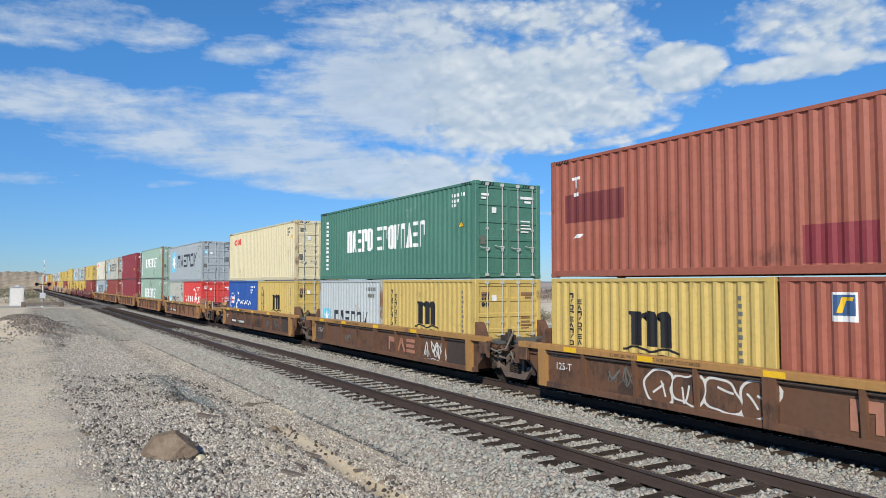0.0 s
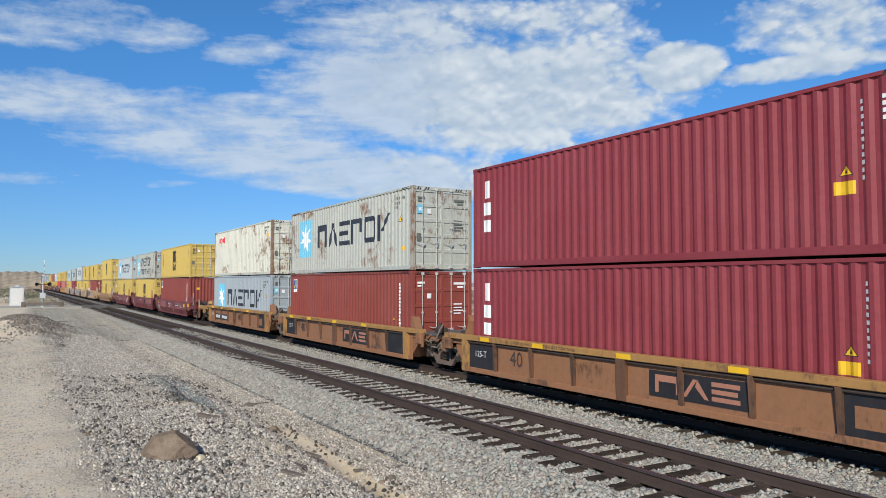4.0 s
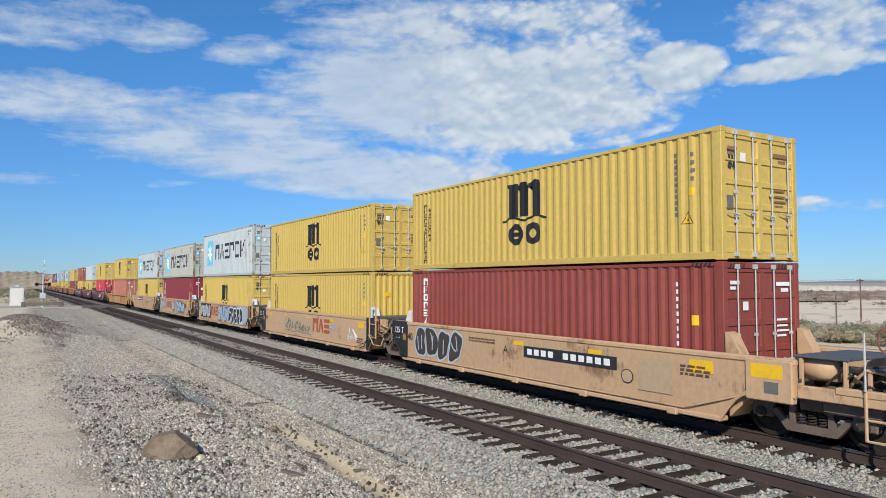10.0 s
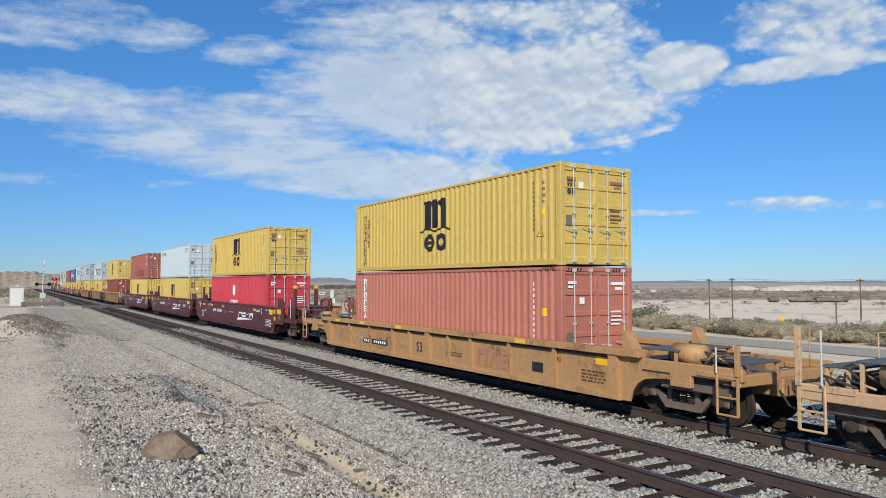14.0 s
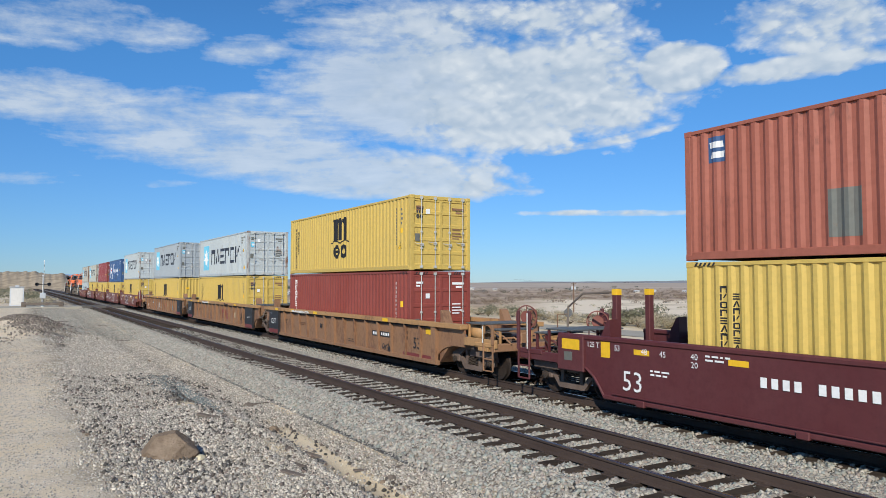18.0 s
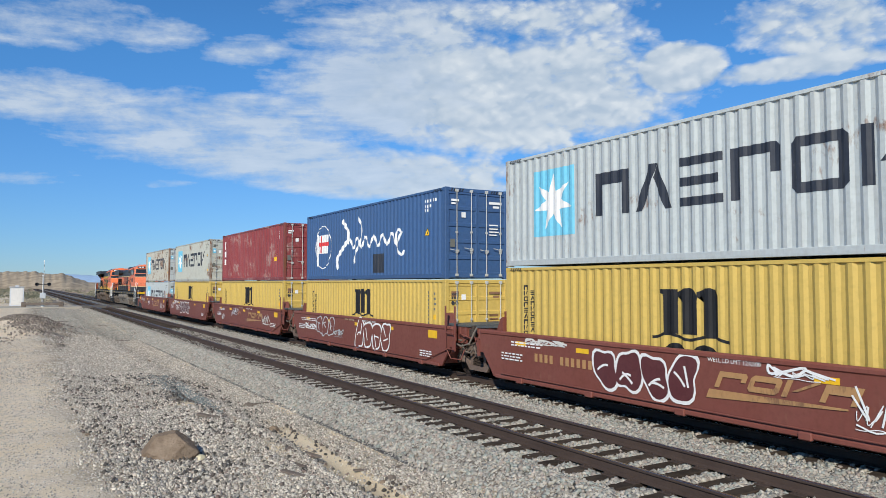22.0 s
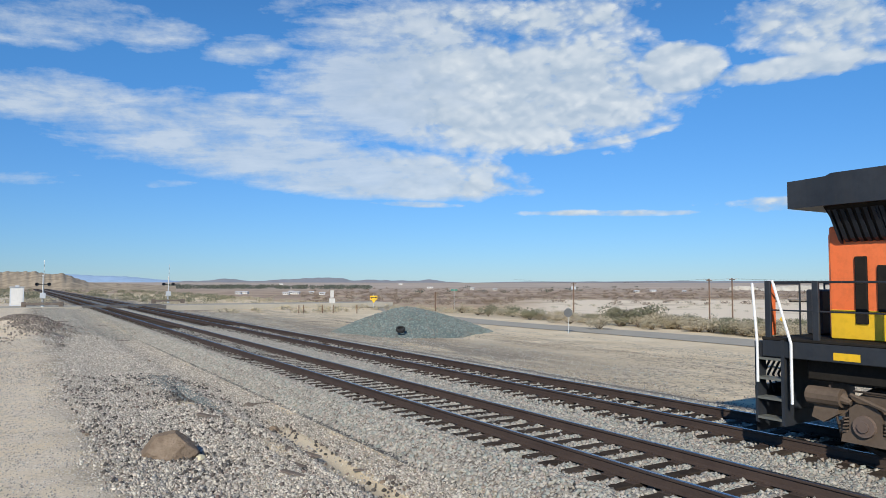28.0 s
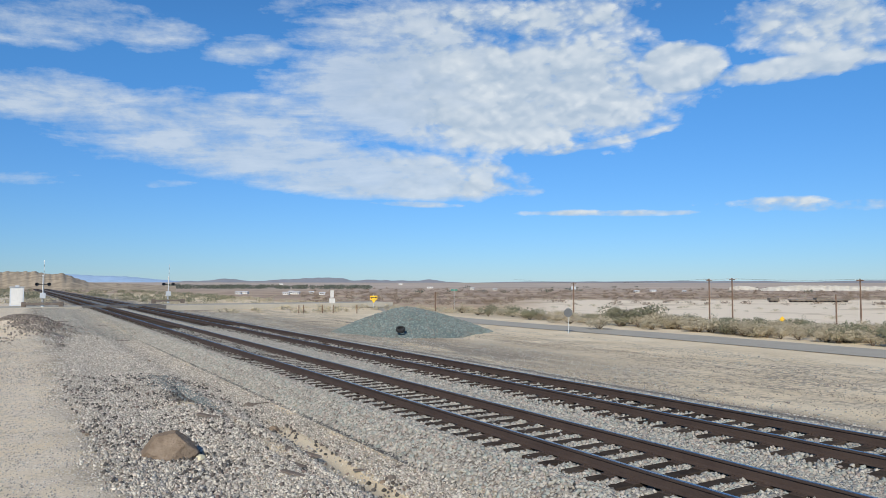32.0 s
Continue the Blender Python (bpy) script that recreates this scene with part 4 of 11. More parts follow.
def door_leaf(H):
    """One door leaf, 1.13 m wide, facing +x: a pressed sheet with raised bands; y from 0 to 1.13."""
    w, z0, z1 = 1.13, 0.15, H - 0.14
    ys = [(0.0, 0), (0.05, 0), (0.065, 1), (w - 0.065, 1), (w - 0.05, 0), (w, 0)]
    zs = [(z0, 0), (z0 + 0.06, 0)]
    rows = 5
    for i in range(1, rows):
        a = z0 + (z1 - z0) * i / rows
        zs += [(a - 0.07, 1), (a - 0.05, 0), (a + 0.05, 0), (a + 0.07, 1)]
    zs.insert(2, (z0 + 0.08, 1))
    zs += [(z1 - 0.08, 1), (z1 - 0.06, 0), (z1, 0)]
    s = Shape()
    n = len(zs)
    vs = [(-0.028 if dy_ and dz_ else 0.0, y, z) for y, dy_ in ys for z, dz_ in zs]
    back = [(-0.05, y, z) for y in (0.0, w) for z in (z0, z1)]
    s.add(vs, [(i * n + j, (i + 1) * n + j, (i + 1) * n + j + 1, i * n + j + 1) for i in range(len(ys) - 1) for j in range(n - 1)])
    o = (0, n - 1, (len(ys) - 1) * n, len(ys) * n - 1)
    s.add(back, [])
    b = len(vs)
    s.f += [(b, b + 2, b + 3, b + 1), (o[0], b, b + 1, *range(n - 1, 0, -1)), (b + 2, *range(o[2], o[3] + 1), b + 3), (b, *[i * n for i in range(len(ys))], b + 2), (b + 1, b + 3, *[i * n + n - 1 for i in range(len(ys) - 1, -1, -1)])]
    return s.mesh("door")


def flat_on_door(polys, lift=0.004):
    s = Shape()
    for i, q in enumerate(polys):
        s.add([(lift + 1e-5 * i, y, z) for y, z in q], [tuple(range(len(q)))])
    return s.mesh("door_emblem")


def casting():
    return Shape().box(-0.089, -0.081, -0.059, 0.089, 0.081, 0.059, 0.012).mesh("corner_casting")


def slice_decal(polys, L, H, near=True, lift=0.004):
    """Flat outlines (x from the left end, z) laid on the corrugated side."""
    bm = bmesh.new()
    for i, poly in enumerate(polys):
        vs = [bm.verts.new((x - L / 2, -2e-5 * (i % 60), z)) for x, z in poly]
        try:
            bm.faces.new(vs)
        except ValueError:
            pass
    bmesh.ops.triangulate(bm, faces=[f for f in bm.faces if len(f.verts) > 4])
    lo, hi = min(v.co.x for v in bm.verts), max(v.co.x for v in bm.verts)
    for x in breaks(L):
        if lo < x < hi:
            bmesh.ops.bisect_plane(bm, geom=bm.verts[:] + bm.edges[:] + bm.faces[:], plane_co=(x, 0, 0), plane_no=(1, 0, 0), dist=1e-5)
    for v in bm.verts:
        v.co.y += -BOX_W / 2 + 0.01 + dent(L, v.co.x) - lift
    bmesh.ops.recalc_face_normals(bm, faces=bm.faces)
    if bm.faces[:] and sum(f.normal.y for f in bm.faces) > 0:
        bmesh.ops.reverse_faces(bm, faces=bm.faces)
    me = bpy.data.meshes.new("marking")
    bm.to_mesh(me)
    bm.free()
    me.materials.append(None)
    return me


def rect(x0, z0, x1, z1, lean=0.0):
    return [(x0, z0), (x1, z0), (x1 + lean, z1), (x0 + lean, z1)]


def disc(cx, cz, rx, rz, n=20, a0=0.0, a1=2 * math.pi):
    return [(cx + rx * math.cos(a0 + (a1 - a0) * i / n), cz + rz * math.sin(a0 + (a1 - a0) * i / n)) for i in range(n)]


def ring(cx, cz, r0, r1, n=24, a0=0.0, a1=2 * math.pi, squash=1.0):
    out = []
    for i in range(n):
        p, q = a0 + (a1 - a0) * i / n, a0 + (a1 - a0) * (i + 1) / n
        out.append([(cx + r0 * math.cos(p), cz + r0 * squash * math.sin(p)), (cx + r1 * math.cos(p), cz + r1 * squash * math.sin(p)),
                    (cx + r1 * math.cos(q), cz + r1 * squash * math.sin(q)), (cx + r0 * math.cos(q), cz + r0 * squash * math.sin(q))])
    return out


def star(cx, cz, r, n=7):
    tri = []
    for i in range(n):
        a = math.pi / 2 + 2 * math.pi * i / n
        h = math.pi / n
        ri = r * 0.40
        tri.append([(cx, cz), (cx + ri * math.cos(a - h), cz + ri * math.sin(a - h)), (cx + r * math.cos(a), cz + r * math.sin(a)), (cx + ri * math.cos(a + h), cz + ri * math.sin(a + h))])
    return tri


def block_row(x0, z0, x1, z1, n, gap=0.16, seed=0, heavy=0.19):
    """A word mark as a row of plain open shapes of even weight: gates, wedges, bar stacks, frames."""
    out = []
    w = (x1 - x0) / n
    h = z1 - z0
    for i in range(n):
        a, b = x0 + w * i + w * gap / 2, x0 + w * (i + 1) - w * gap / 2
        c, m = (a + b) / 2, b - a
        s = min(h * heavy, m * 0.34)
        kind = (i + seed) % 6
        if kind == 0:
            out += [rect(a, z0, a + s, z1), rect(b - s, z0, b, z1), [(a + s, z1 - s * 1.5), (b - s, z1 - s * 1.5), (b - s, z1), (a + s, z1)]]
        elif kind == 1:
            out += [[(a, z0), (a + s * 1.05, z0), (c + s * 0.55, z1), (c - s * 0.55, z1)], [(b - s * 1.05, z0), (b, z0), (c + s * 0.55, z1), (c, z1 - s * 1.6)]]
        elif kind == 2:
            out += [rect(a, z0, b, z0 + s * 0.95), rect(a, z0 + h / 2 - s * 0.48, b - m * 0.08, z0 + h / 2 + s * 0.48), rect(a, z1 - s * 0.95, b, z1)]
        elif kind == 3:
            t = s * 0.5
            out += [rect(a, z0, a + s, z1), [(a + s, z1 - s), (b - t, z1 - s), (b - t, z1), (a + s, z1)], [(b - s, z0 + h * 0.45), (b, z0 + h * 0.45), (b, z1 - t), (b - t, z1), (b - s, z1 - s)]]
        elif kind == 4:
            t = s * 0.55
            out += [[(a, z0 + t), (a + t, z0), (b - t, z0), (b, z0 + t), (b - s, z0 + s), (a + s, z0 + s)], [(a, z1 - t), (a + s, z1 - s), (b - s, z1 - s), (b, z1 - t), (b - t, z1), (a + t, z1)],
                    [(a, z0 + t), (a + s, z0 + s), (a + s, z1 - s), (a, z1 - t)], [(b - s, z0 + s), (b, z0 + t), (b, z1 - t), (b - s, z1 - s)]]
        else:
            out += [rect(a, z0, a + s, z1), [(a + s * 1.5, z0 + h * 0.36), (a + s * 2.4, z0 + h * 0.36), (b, z1), (b - s * 1.2, z1)]]
    return out


def stroke(pts, w):
    """A painted line of even width through the points, as one ribbon."""
    left, right = [], []
    for i, (x, z) in enumerate(pts):
        (a, b), (c, d) = pts[max(i - 1, 0)], pts[min(i + 1, len(pts) - 1)]
        l = math.hypot(c - a, d - b) or 1e-6
        nx_, nz_ = -(d - b) / l * w / 2, (c - a) / l * w / 2
        left.append((x + nx_, z + nz_))
        right.append((x - nx_, z - nz_))
    return [[left[i], right[i], right[i + 1], left[i + 1]] for i in range(len(pts) - 1)]


def curve(f, n=24):
    return [f(i / n) for i in range(n + 1)]


def arches(x0, x1, z0, z1):
    """Three thick legs under two rounded shoulders."""
    w, h = x1 - x0, z1 - z0
    b, zl = w * 0.255, z1 - h * 0.30
    out = [rect(x0 + w * 0.03, z0, x0 + w * 0.03 + b, zl), rect(x0 + (w - b) / 2 + w * 0.015, z0, x0 + (w + b) / 2 + w * 0.015, zl), rect(x1 - b, z0, x1, zl)]
    out.append([(x0 + w * 0.03, zl), (x0 + w * 0.03 + b, zl), (x0 + w * 0.03 + b, z1 - h * 0.03), (x0 - w * 0.04, z1 - h * 0.03), (x0 - w * 0.04, z1 - h * 0.11), (x0 + w * 0.03, z1 - h * 0.15)])
    for xa, xb in ((x0 + w * 0.03 + b, x0 + (w + b) / 2 + w * 0.015), (x0 + (w + b) / 2 + w * 0.015, x1)):
        e = xb - xa
        out.append([(xa, zl), (xa + e * 0.02, zl + h * 0.10), (xa + e * 0.22, zl + h * 0.13), (xb - b, zl), (xb, zl), (xb, z1 - h * 0.15), (xb - e * 0.14, z1 - h * 0.04), (xb - e * 0.38, z1), (xa + e * 0.38, z1 - h * 0.01), (xa, z1 - h * 0.09)])
    return out


def under_wave(x0, x1, z, h):
    c = (x0 + x1) / 2
    top = curve(lambda t: (x0 + (x1 - x0) * t, z + h * 0.55 * (-math.cos(t * 4 * math.pi)) * (0.6 if 0.2 < t < 0.8 else 1) + h * 0.6 * abs(t - 0.5)), 18)
    return stroke(top, h * 0.5)


def double_tiles(x0, x1, z0, z1):
    """Two thick rings side by side, the first one barred."""
    m, h = (x0 + x1) / 2, z1 - z0
    r = (m - x0) * 0.47
    k = h / 2 / r
    zc = (z0 + z1) / 2
    return ring(x0 + r, zc, r * 0.42, r, 20, 0, 2 * math.pi, k) + [rect(x0 + r * 0.3, zc - h * 0.10, x0 + r * 1.7, zc + h * 0.10)] + ring(x1 - r, zc, r * 0.45, r, 20, 0, 2 * math.pi, k)


def column_bars(x, z0, z1, n, w, h):
    """Small stacked bars, as of upright lettering that cannot be read."""
    return [rect(x, z1 - (z1 - z0) * (i + 0.9) / n, x + w * (0.75 + 0.25 * ((i * 7) % 3) / 2), z1 - (z1 - z0) * (i + 0.9) / n + h) for i in range(n)]


def column_marks(x, z0, z1, n, w, seed=0):
    """A word set upright, as plain open shapes one below the other."""
    p = (z1 - z0) / n
    return [q for i in range(n) for q in block_row(x, z1 - p * (i + 0.86), x + w, z1 - p * i, 1, 0.0, seed + (i * 5) % 6, 0.24)]


def id_bars(L, H, right=0.35, wide=0.95, rows=(0.3, 0.47, 0.6)):
    x = L - right - wide
    out = []
    for j, d in enumerate(rows):
        n = (7, 4, 3)[j]
        for i in range(n):
            if j == 0 and i == 4:
                continue
            out.append(rect(x + i * 0.105, H - d - 0.10, x + i * 0.105 + 0.058, H - d))
    return out


def markings(style, L, H):
    """Lists of (name, material, outlines) for the near side of a box."""
    out = []
    k = L / 12.192
    if style == "arch":
        z = 0.4 * (H - 2.591)
        x0, x1 = 5.40, 6.76
        out.append(("logo", "jet", arches(x0, x1, z + 1.33, z + 2.26) + under_wave(x0 - 0.26, x1 + 0.24, z + 1.26, 0.12)))
        out.append(("logo_base", "jet", double_tiles(x0, x1, z + 0.57, z + 1.15)))
        out.append(("lettering", "jet", column_marks(0.77, H - 2.41, H - 0.47, 13, 0.14) + column_marks(1.05, H - 1.70, H - 0.61, 8, 0.13, 2)))
        out.append(("number", "grime", column_bars(L - 1.15, 0.9, H - 0.35, 11, 0.09, 0.08) + column_bars(L - 0.72, H - 1.0, H - 0.35, 4, 0.09, 0.08)))
        out.append(("sticker", "sign_yellow", [rect(L - 0.82, H - 1.28, L - 0.64, H - 1.12), [(L - 1.0, H - 1.86), (L - 0.64, H - 1.86), (L - 0.82, H - 1.55)]]))
    elif style == "arch20":
        z = H - 2.55
        x0, x1 = 2.62, 3.75
        out.append(("logo", "jet", arches(x0, x1, z + 1.10, z + 1.85) + under_wave(x0 - 0.22, x1 + 0.2, z + 1.02, 0.1)))
        out.append(("logo_base", "jet", double_tiles(x0, x1, z + 0.5, z + 0.95)))
        out.append(("lettering", "jet", column_marks(0.66, 0.4, H - 0.35, 13, 0.13) + column_marks(0.95, 1.0, H - 0.5, 8, 0.12, 2)))
        out.append(("number", "grime", column_bars(L - 0.75, 0.7, H - 0.3, 11, 0.09, 0.08)))
    elif style in ("star", "star_low", "star_two", "star20"):
        z = H - 2.59 if style != "star20" else 0.0
        if style == "star20":
            out.append(("logo_square", "star_blue", [rect(0.42, 0.45, 1.12, 1.4)]))
            out.append(("logo_star", "bright", star(0.77, 0.95, 0.36)))
            out.append(("word_mark", "ink", block_row(1.55, 0.75, 4.9, 1.36, 6)))
            out.append(("word_mark", "ink", block_row(1.55, 0.22, 4.9, 0.62, 7, seed=3, heavy=0.2)))
            out.append(("number", "grime", [rect(L - 1.3 + 0.12 * i, H - 0.42, L - 1.22 + 0.12 * i, H - 0.28) for i in range(7)] + [rect(L - 1.2 + 0.12 * i, H - 0.66, L - 1.12 + 0.12 * i, H - 0.52) for i in range(5)]))
        else:
            out.append(("logo_square", "star_blue", [rect(1.18, z + 0.44, 2.74, z + 2.13)]))
            out.append(("logo_star", "bright", star(1.96, z + 1.28, 0.74)))
            if style == "star_two":
                out.append(("word_mark", "ink", block_row(3.6, z + 1.28, 9.65, z + 2.12, 6)))
                out.append(("word_mark", "ink", block_row(3.6, z + 0.45, 9.65, z + 1.0, 7, seed=3, heavy=0.2)))
                out.append(("stain", "grime", [rect(10.2 + 0.28 * i, z + 0.5 + 0.06 * ((i * 5) % 3), 10.42 + 0.28 * i, z + 0.95 - 0.07 * ((i * 3) % 4)) for i in range(4)]))
            else:
                out.append(("word_mark", "ink", block_row(3.4, z + 0.80, 10.6, z + 1.79, 6)))
            out.append(("number", "grime", id_bars(L, H)))
            out.append(("sticker", "sign_yellow", [[(L - 1.05, H - 1.2), (L - 0.65, H - 1.2), (L - 0.85, H - 0.9)], rect(L - 0.75, H - 2.2, L - 0.6, H - 2.05)]))
    elif style == "line":
        out.append(("word_mark", "ink", block_row(0.75, H - 0.62, 2.6, H - 0.36, 10, seed=1)))
        out.append(("number", "grime", id_bars(L, H)))
        out.append(("sticker", "sign_yellow", [[(L - 1.35, H - 1.45), (L - 0.95, H - 1.45), (L - 1.15, H - 1.12)]]))
    elif style == "green":
        z = H - 2.9
        out.append(("word_mark", "bright", block_row(2.9, z + 1.08, 5.25, z + 1.94, 5, 0.14, 0, 0.30)))
        out.append(("word_mark", "bright", block_row(5.62, z + 1.08, 9.25, z + 1.94, 8, 0.14, 2, 0.30)))
        out.append(("lettering", "bright", [q for i in range(6) for q in (rect(0.64, z + 2.39 - 0.36 * i, 0.97, z + 2.48 - 0.36 * i), rect(0.66, z + 2.22 - 0.36 * i, 0.95, z + 2.33 - 0.36 * i))]))
        out.append(("number", "bright", id_bars(L, H)))
        out.append(("sticker", "sign_yellow", [[(L - 1.0, H - 1.35), (L - 0.6, H - 1.35), (L - 0.8, H - 1.05)]]))
    elif style == "wine":
        out.append(("word_mark", "bright", [rect(0.56, H - 0.92, 0.8, H - 0.42), rect(0.52, H - 1.4, 0.84, H - 1.04), rect(0.52, H - 1.88, 0.84, H - 1.54)]))
        out.append(("number", "bright", column_bars(L - 1.1, H - 1.7, H - 0.35, 11, 0.06, 0.07) + column_bars(L - 0.75, H - 0.8, H - 0.35, 4, 0.07, 0.07)))
        out.append(("sticker", "sign_yellow", [rect(L - 1.55, H - 1.9, L - 1.2, H - 1.68), [(L - 1.5, H - 1.6), (L - 1.2, H - 1.6), (L - 1.35, H - 1.38)]]))
    elif style == "red":
        out.append(("lettering", "bright", column_marks(0.76, H - 1.79, H - 0.27, 6, 0.27)))
        out.append(("number", "bright", column_bars(L - 1.15, 0.6, H - 0.35, 13, 0.06, 0.09)))
        out.append(("sticker", "sign_yellow", [rect(L - 0.75, H - 1.25, L - 0.6, H - 1.05), [(L - 0.85, H - 2.4), (L - 0.55, H - 2.4), (L - 0.7, H - 2.15)]]))
    elif style == "patched":
        out.append(("lettering", "bright", [rect(0.78, H - 0.55, 1.06, H - 0.48), rect(0.88, H - 0.75, 0.97, H - 0.5), rect(0.82, H - 0.95, 1.02, H - 0.86), rect(0.8, H - 1.95, 1.05, H - 1.86, 0.1)]))
        out.append(("patch", "car_maroon", [rect(0.52, 1.32, 2.46, 2.0)]))
        out.append(("patch", "wine", [rect(6.58, 0.2, 7.85, 0.86)]))
    elif style == "flag_red":
        out.append(("sign", "blue", [rect(0.55, H - 0.7, 0.95, H - 0.2)]))
        out.append(("sign_flag", "bright", [rect(0.6, H - 0.62, 0.9, H - 0.5, 0.04), rect(0.6, H - 0.42, 0.9, H - 0.3, -0.02)]))
        out.append(("patch", "grime", [rect(2.9, 0.32, 3.45, 1.12), rect(6.85, H - 0.55, 7.05, H - 0.22)]))
        out.append(("patch", "red", [rect(4.75, 0.25, 9.9, 0.9), rect(6.1, 0.9, 7.2, 1.15)]))
        out.append(("number", "bright", id_bars(L, H)))
        out.append(("sticker", "bright", [rect(6.1, H - 2.1, 6.3, H - 1.98), rect(L - 0.95, H - 1.2, L - 0.8, H - 1.0)]))
    elif style == "flag20":
        out.append(("sign", "bright", [rect(0.92, H - 0.74, 1.34, H - 0.26)]))
        out.append(("sign_flag", "blue", [rect(0.95, H - 0.64, 1.31, H - 0.30)]))
        out.append(("sign_stripe", "sign_yellow", [rect(1.0, H - 0.60, 1.08, H - 0.36, 0.08), rect(1.06, H - 0.40, 1.27, H - 0.34, 0.02)]))
    elif style == "rings":
        z = H - 0.35
        o = []
        for i in range(3):
            o += ring(1.25 + 0.4 * i, z - 0.25, 0.09, 0.18, 14)
        o += [rect(2.28, z - 0.43, 2.5, z - 0.05), [(2.5, z - 0.43), (2.7, z - 0.43), (2.5, z - 0.2)]]
        out.append(("logo", "logo_red", o))
        out.append(("number", "grime", id_bars(L, H)))
        out.append(("sticker", "sign_yellow", [rect(L - 0.75, H - 0.85, L - 0.6, H - 0.68)]))
    elif style == "script":
        z = H - 2.9
        out.append(("emblem_ring", "bright", ring(1.95, z + 1.42, 0.86, 0.9, 32, squash=1.05)))
        out.append(("emblem_pole", "bright", [rect(1.28, z + 0.6, 1.38, z + 2.0), ]))
        out.append(("emblem_flag", "bright", [rect(1.42, z + 1.15, 2.45, z + 1.95, 0.06)]))
        out.append(("emblem_cross", "logo_red", [rect(1.62, z + 1.17, 1.82, z + 1.93, 0.02), rect(1.42, z + 1.47, 2.55, z + 1.64)]))
        sw = stroke(curve(lambda t: (4.25 + 0.5 * math.sin(t * 6.0 - 0.4) - 0.3 * t, z + 2.42 - 1.95 * t), 26), 0.2)
        sw += stroke(curve(lambda t: (4.6 + 4.7 * t, z + 1.45 + 0.2 * math.sin(t * 40)), 60), 0.11)
        sw += stroke(curve(lambda t: (5.6 + 0.35 * math.sin(t * 5), z + 2.45 - 1.8 * t), 20), 0.12)
        sw += stroke(curve(lambda t: (9.1 + 0.3 * math.cos(t * 5 + 1), z + 1.3 + 0.45 * math.sin(t * 5 + 0.6)), 20), 0.1)
        out.append(("script_mark", "bright", sw))
        out.append(("number", "bright", id_bars(L, H)))
        out.append(("sticker", "sign_yellow", [[(L - 1.35, H - 1.5), (L - 1.0, H - 1.5), (L - 1.18, H - 1.2)]]))
        out.append(("patch", "ink", [rect(6.9, z + 0.25, 7.9, z + 0.95)]))
    elif style == "script20":
        out.append(("emblem_ring", "bright", ring(0.95, 1.35, 0.5, 0.54, 24)))
        out.append(("emblem_flag", "bright", [rect(0.7, 1.25, 1.3, 1.65, 0.04)]))
        out.append(("emblem_cross", "logo_red", [rect(0.8, 1.25, 0.92, 1.65), rect(0.7, 1.4, 1.3, 1.5)]))
        sw = stroke(curve(lambda t: (2.05 + 0.25 * math.sin(t * 6.0 - 0.4), 2.0 - 1.0 * t), 20), 0.1)
        sw += stroke(curve(lambda t: (2.3 + 2.4 * t, 1.35 + 0.11 * math.sin(t * 36)), 50), 0.06)
        out.append(("script_mark", "bright", sw))
        out.append(("number", "bright", id_bars(L, H)))
    elif style == "coral20":
        o = block_row(0.55, 1.06, 3.3, 1.5, 7, 0.3, 0, 0.16) + block_row(5.0, 1.06, 5.75, 1.5, 2, 0.3, 1, 0.2)
        o += stroke(curve(lambda t: (3.5 + 1.9 * t, 1.95 - 1.0 * t + 0.25 * math.sin(t * 6)), 20), 0.12) + [[(3.55, 1.1), (4.35, 1.45), (4.75, 1.75), (4.2, 1.6)], [(3.9, 1.0), (4.6, 1.3), (4.3, 1.42)]]
        out.append(("word_mark", "bright", o))
        out.append(("number", "bright", [rect(L - 1.6 + 0.105 * i_, H - 0.50, L - 1.535 + 0.105 * i_, H - 0.41) for i_ in range(11) if i_ != 4] + [rect(L - 1.2 + 0.105 * i_, H - 0.68, L - 1.135 + 0.105 * i_, H - 0.59) for i_ in range(4)] + [rect(L - 1.1, H - 0.98, L - 0.98, H - 0.84)]))
        out.append(("patch", "wine", [rect(4.1, 0.75, 4.45, 1.02)]))
    elif style == "crimson":
        out.append(("logo", "bright", disc(5.6, H - 0.85, 0.2, 0.34) and [disc(5.6, H - 0.85, 0.22, 0.36)] + block_row(4.7, H - 1.75, 6.4, H - 1.45, 6, 0.2, 1)))
    elif style == "plain_red":
        out.append(("sign", "bright", [rect(0.42, H - 0.85, 0.82, H - 0.25)]))
        out.append(("sign_flag", "blue", [rect(0.45, H - 0.70, 0.79, H - 0.29)]))
        out.append(("sign_stripe", "sign_yellow", [rect(0.50, H - 0.64, 0.58, H - 0.34, 0.08), rect(0.56, H - 0.40, 0.74, H - 0.34, 0.02)]))
        out.append(("number", "bright", column_bars(L - 0.95, 0.9, H - 0.4, 13, 0.07, 0.09)))
        out.append(("sticker", "sign_yellow", [[(L - 1.5, H - 1.75), (L - 1.2, H - 1.75), (L - 1.35, H - 1.5)], rect(L - 0.9, H - 2.4, L - 0.7, H - 2.2)]))
    return out


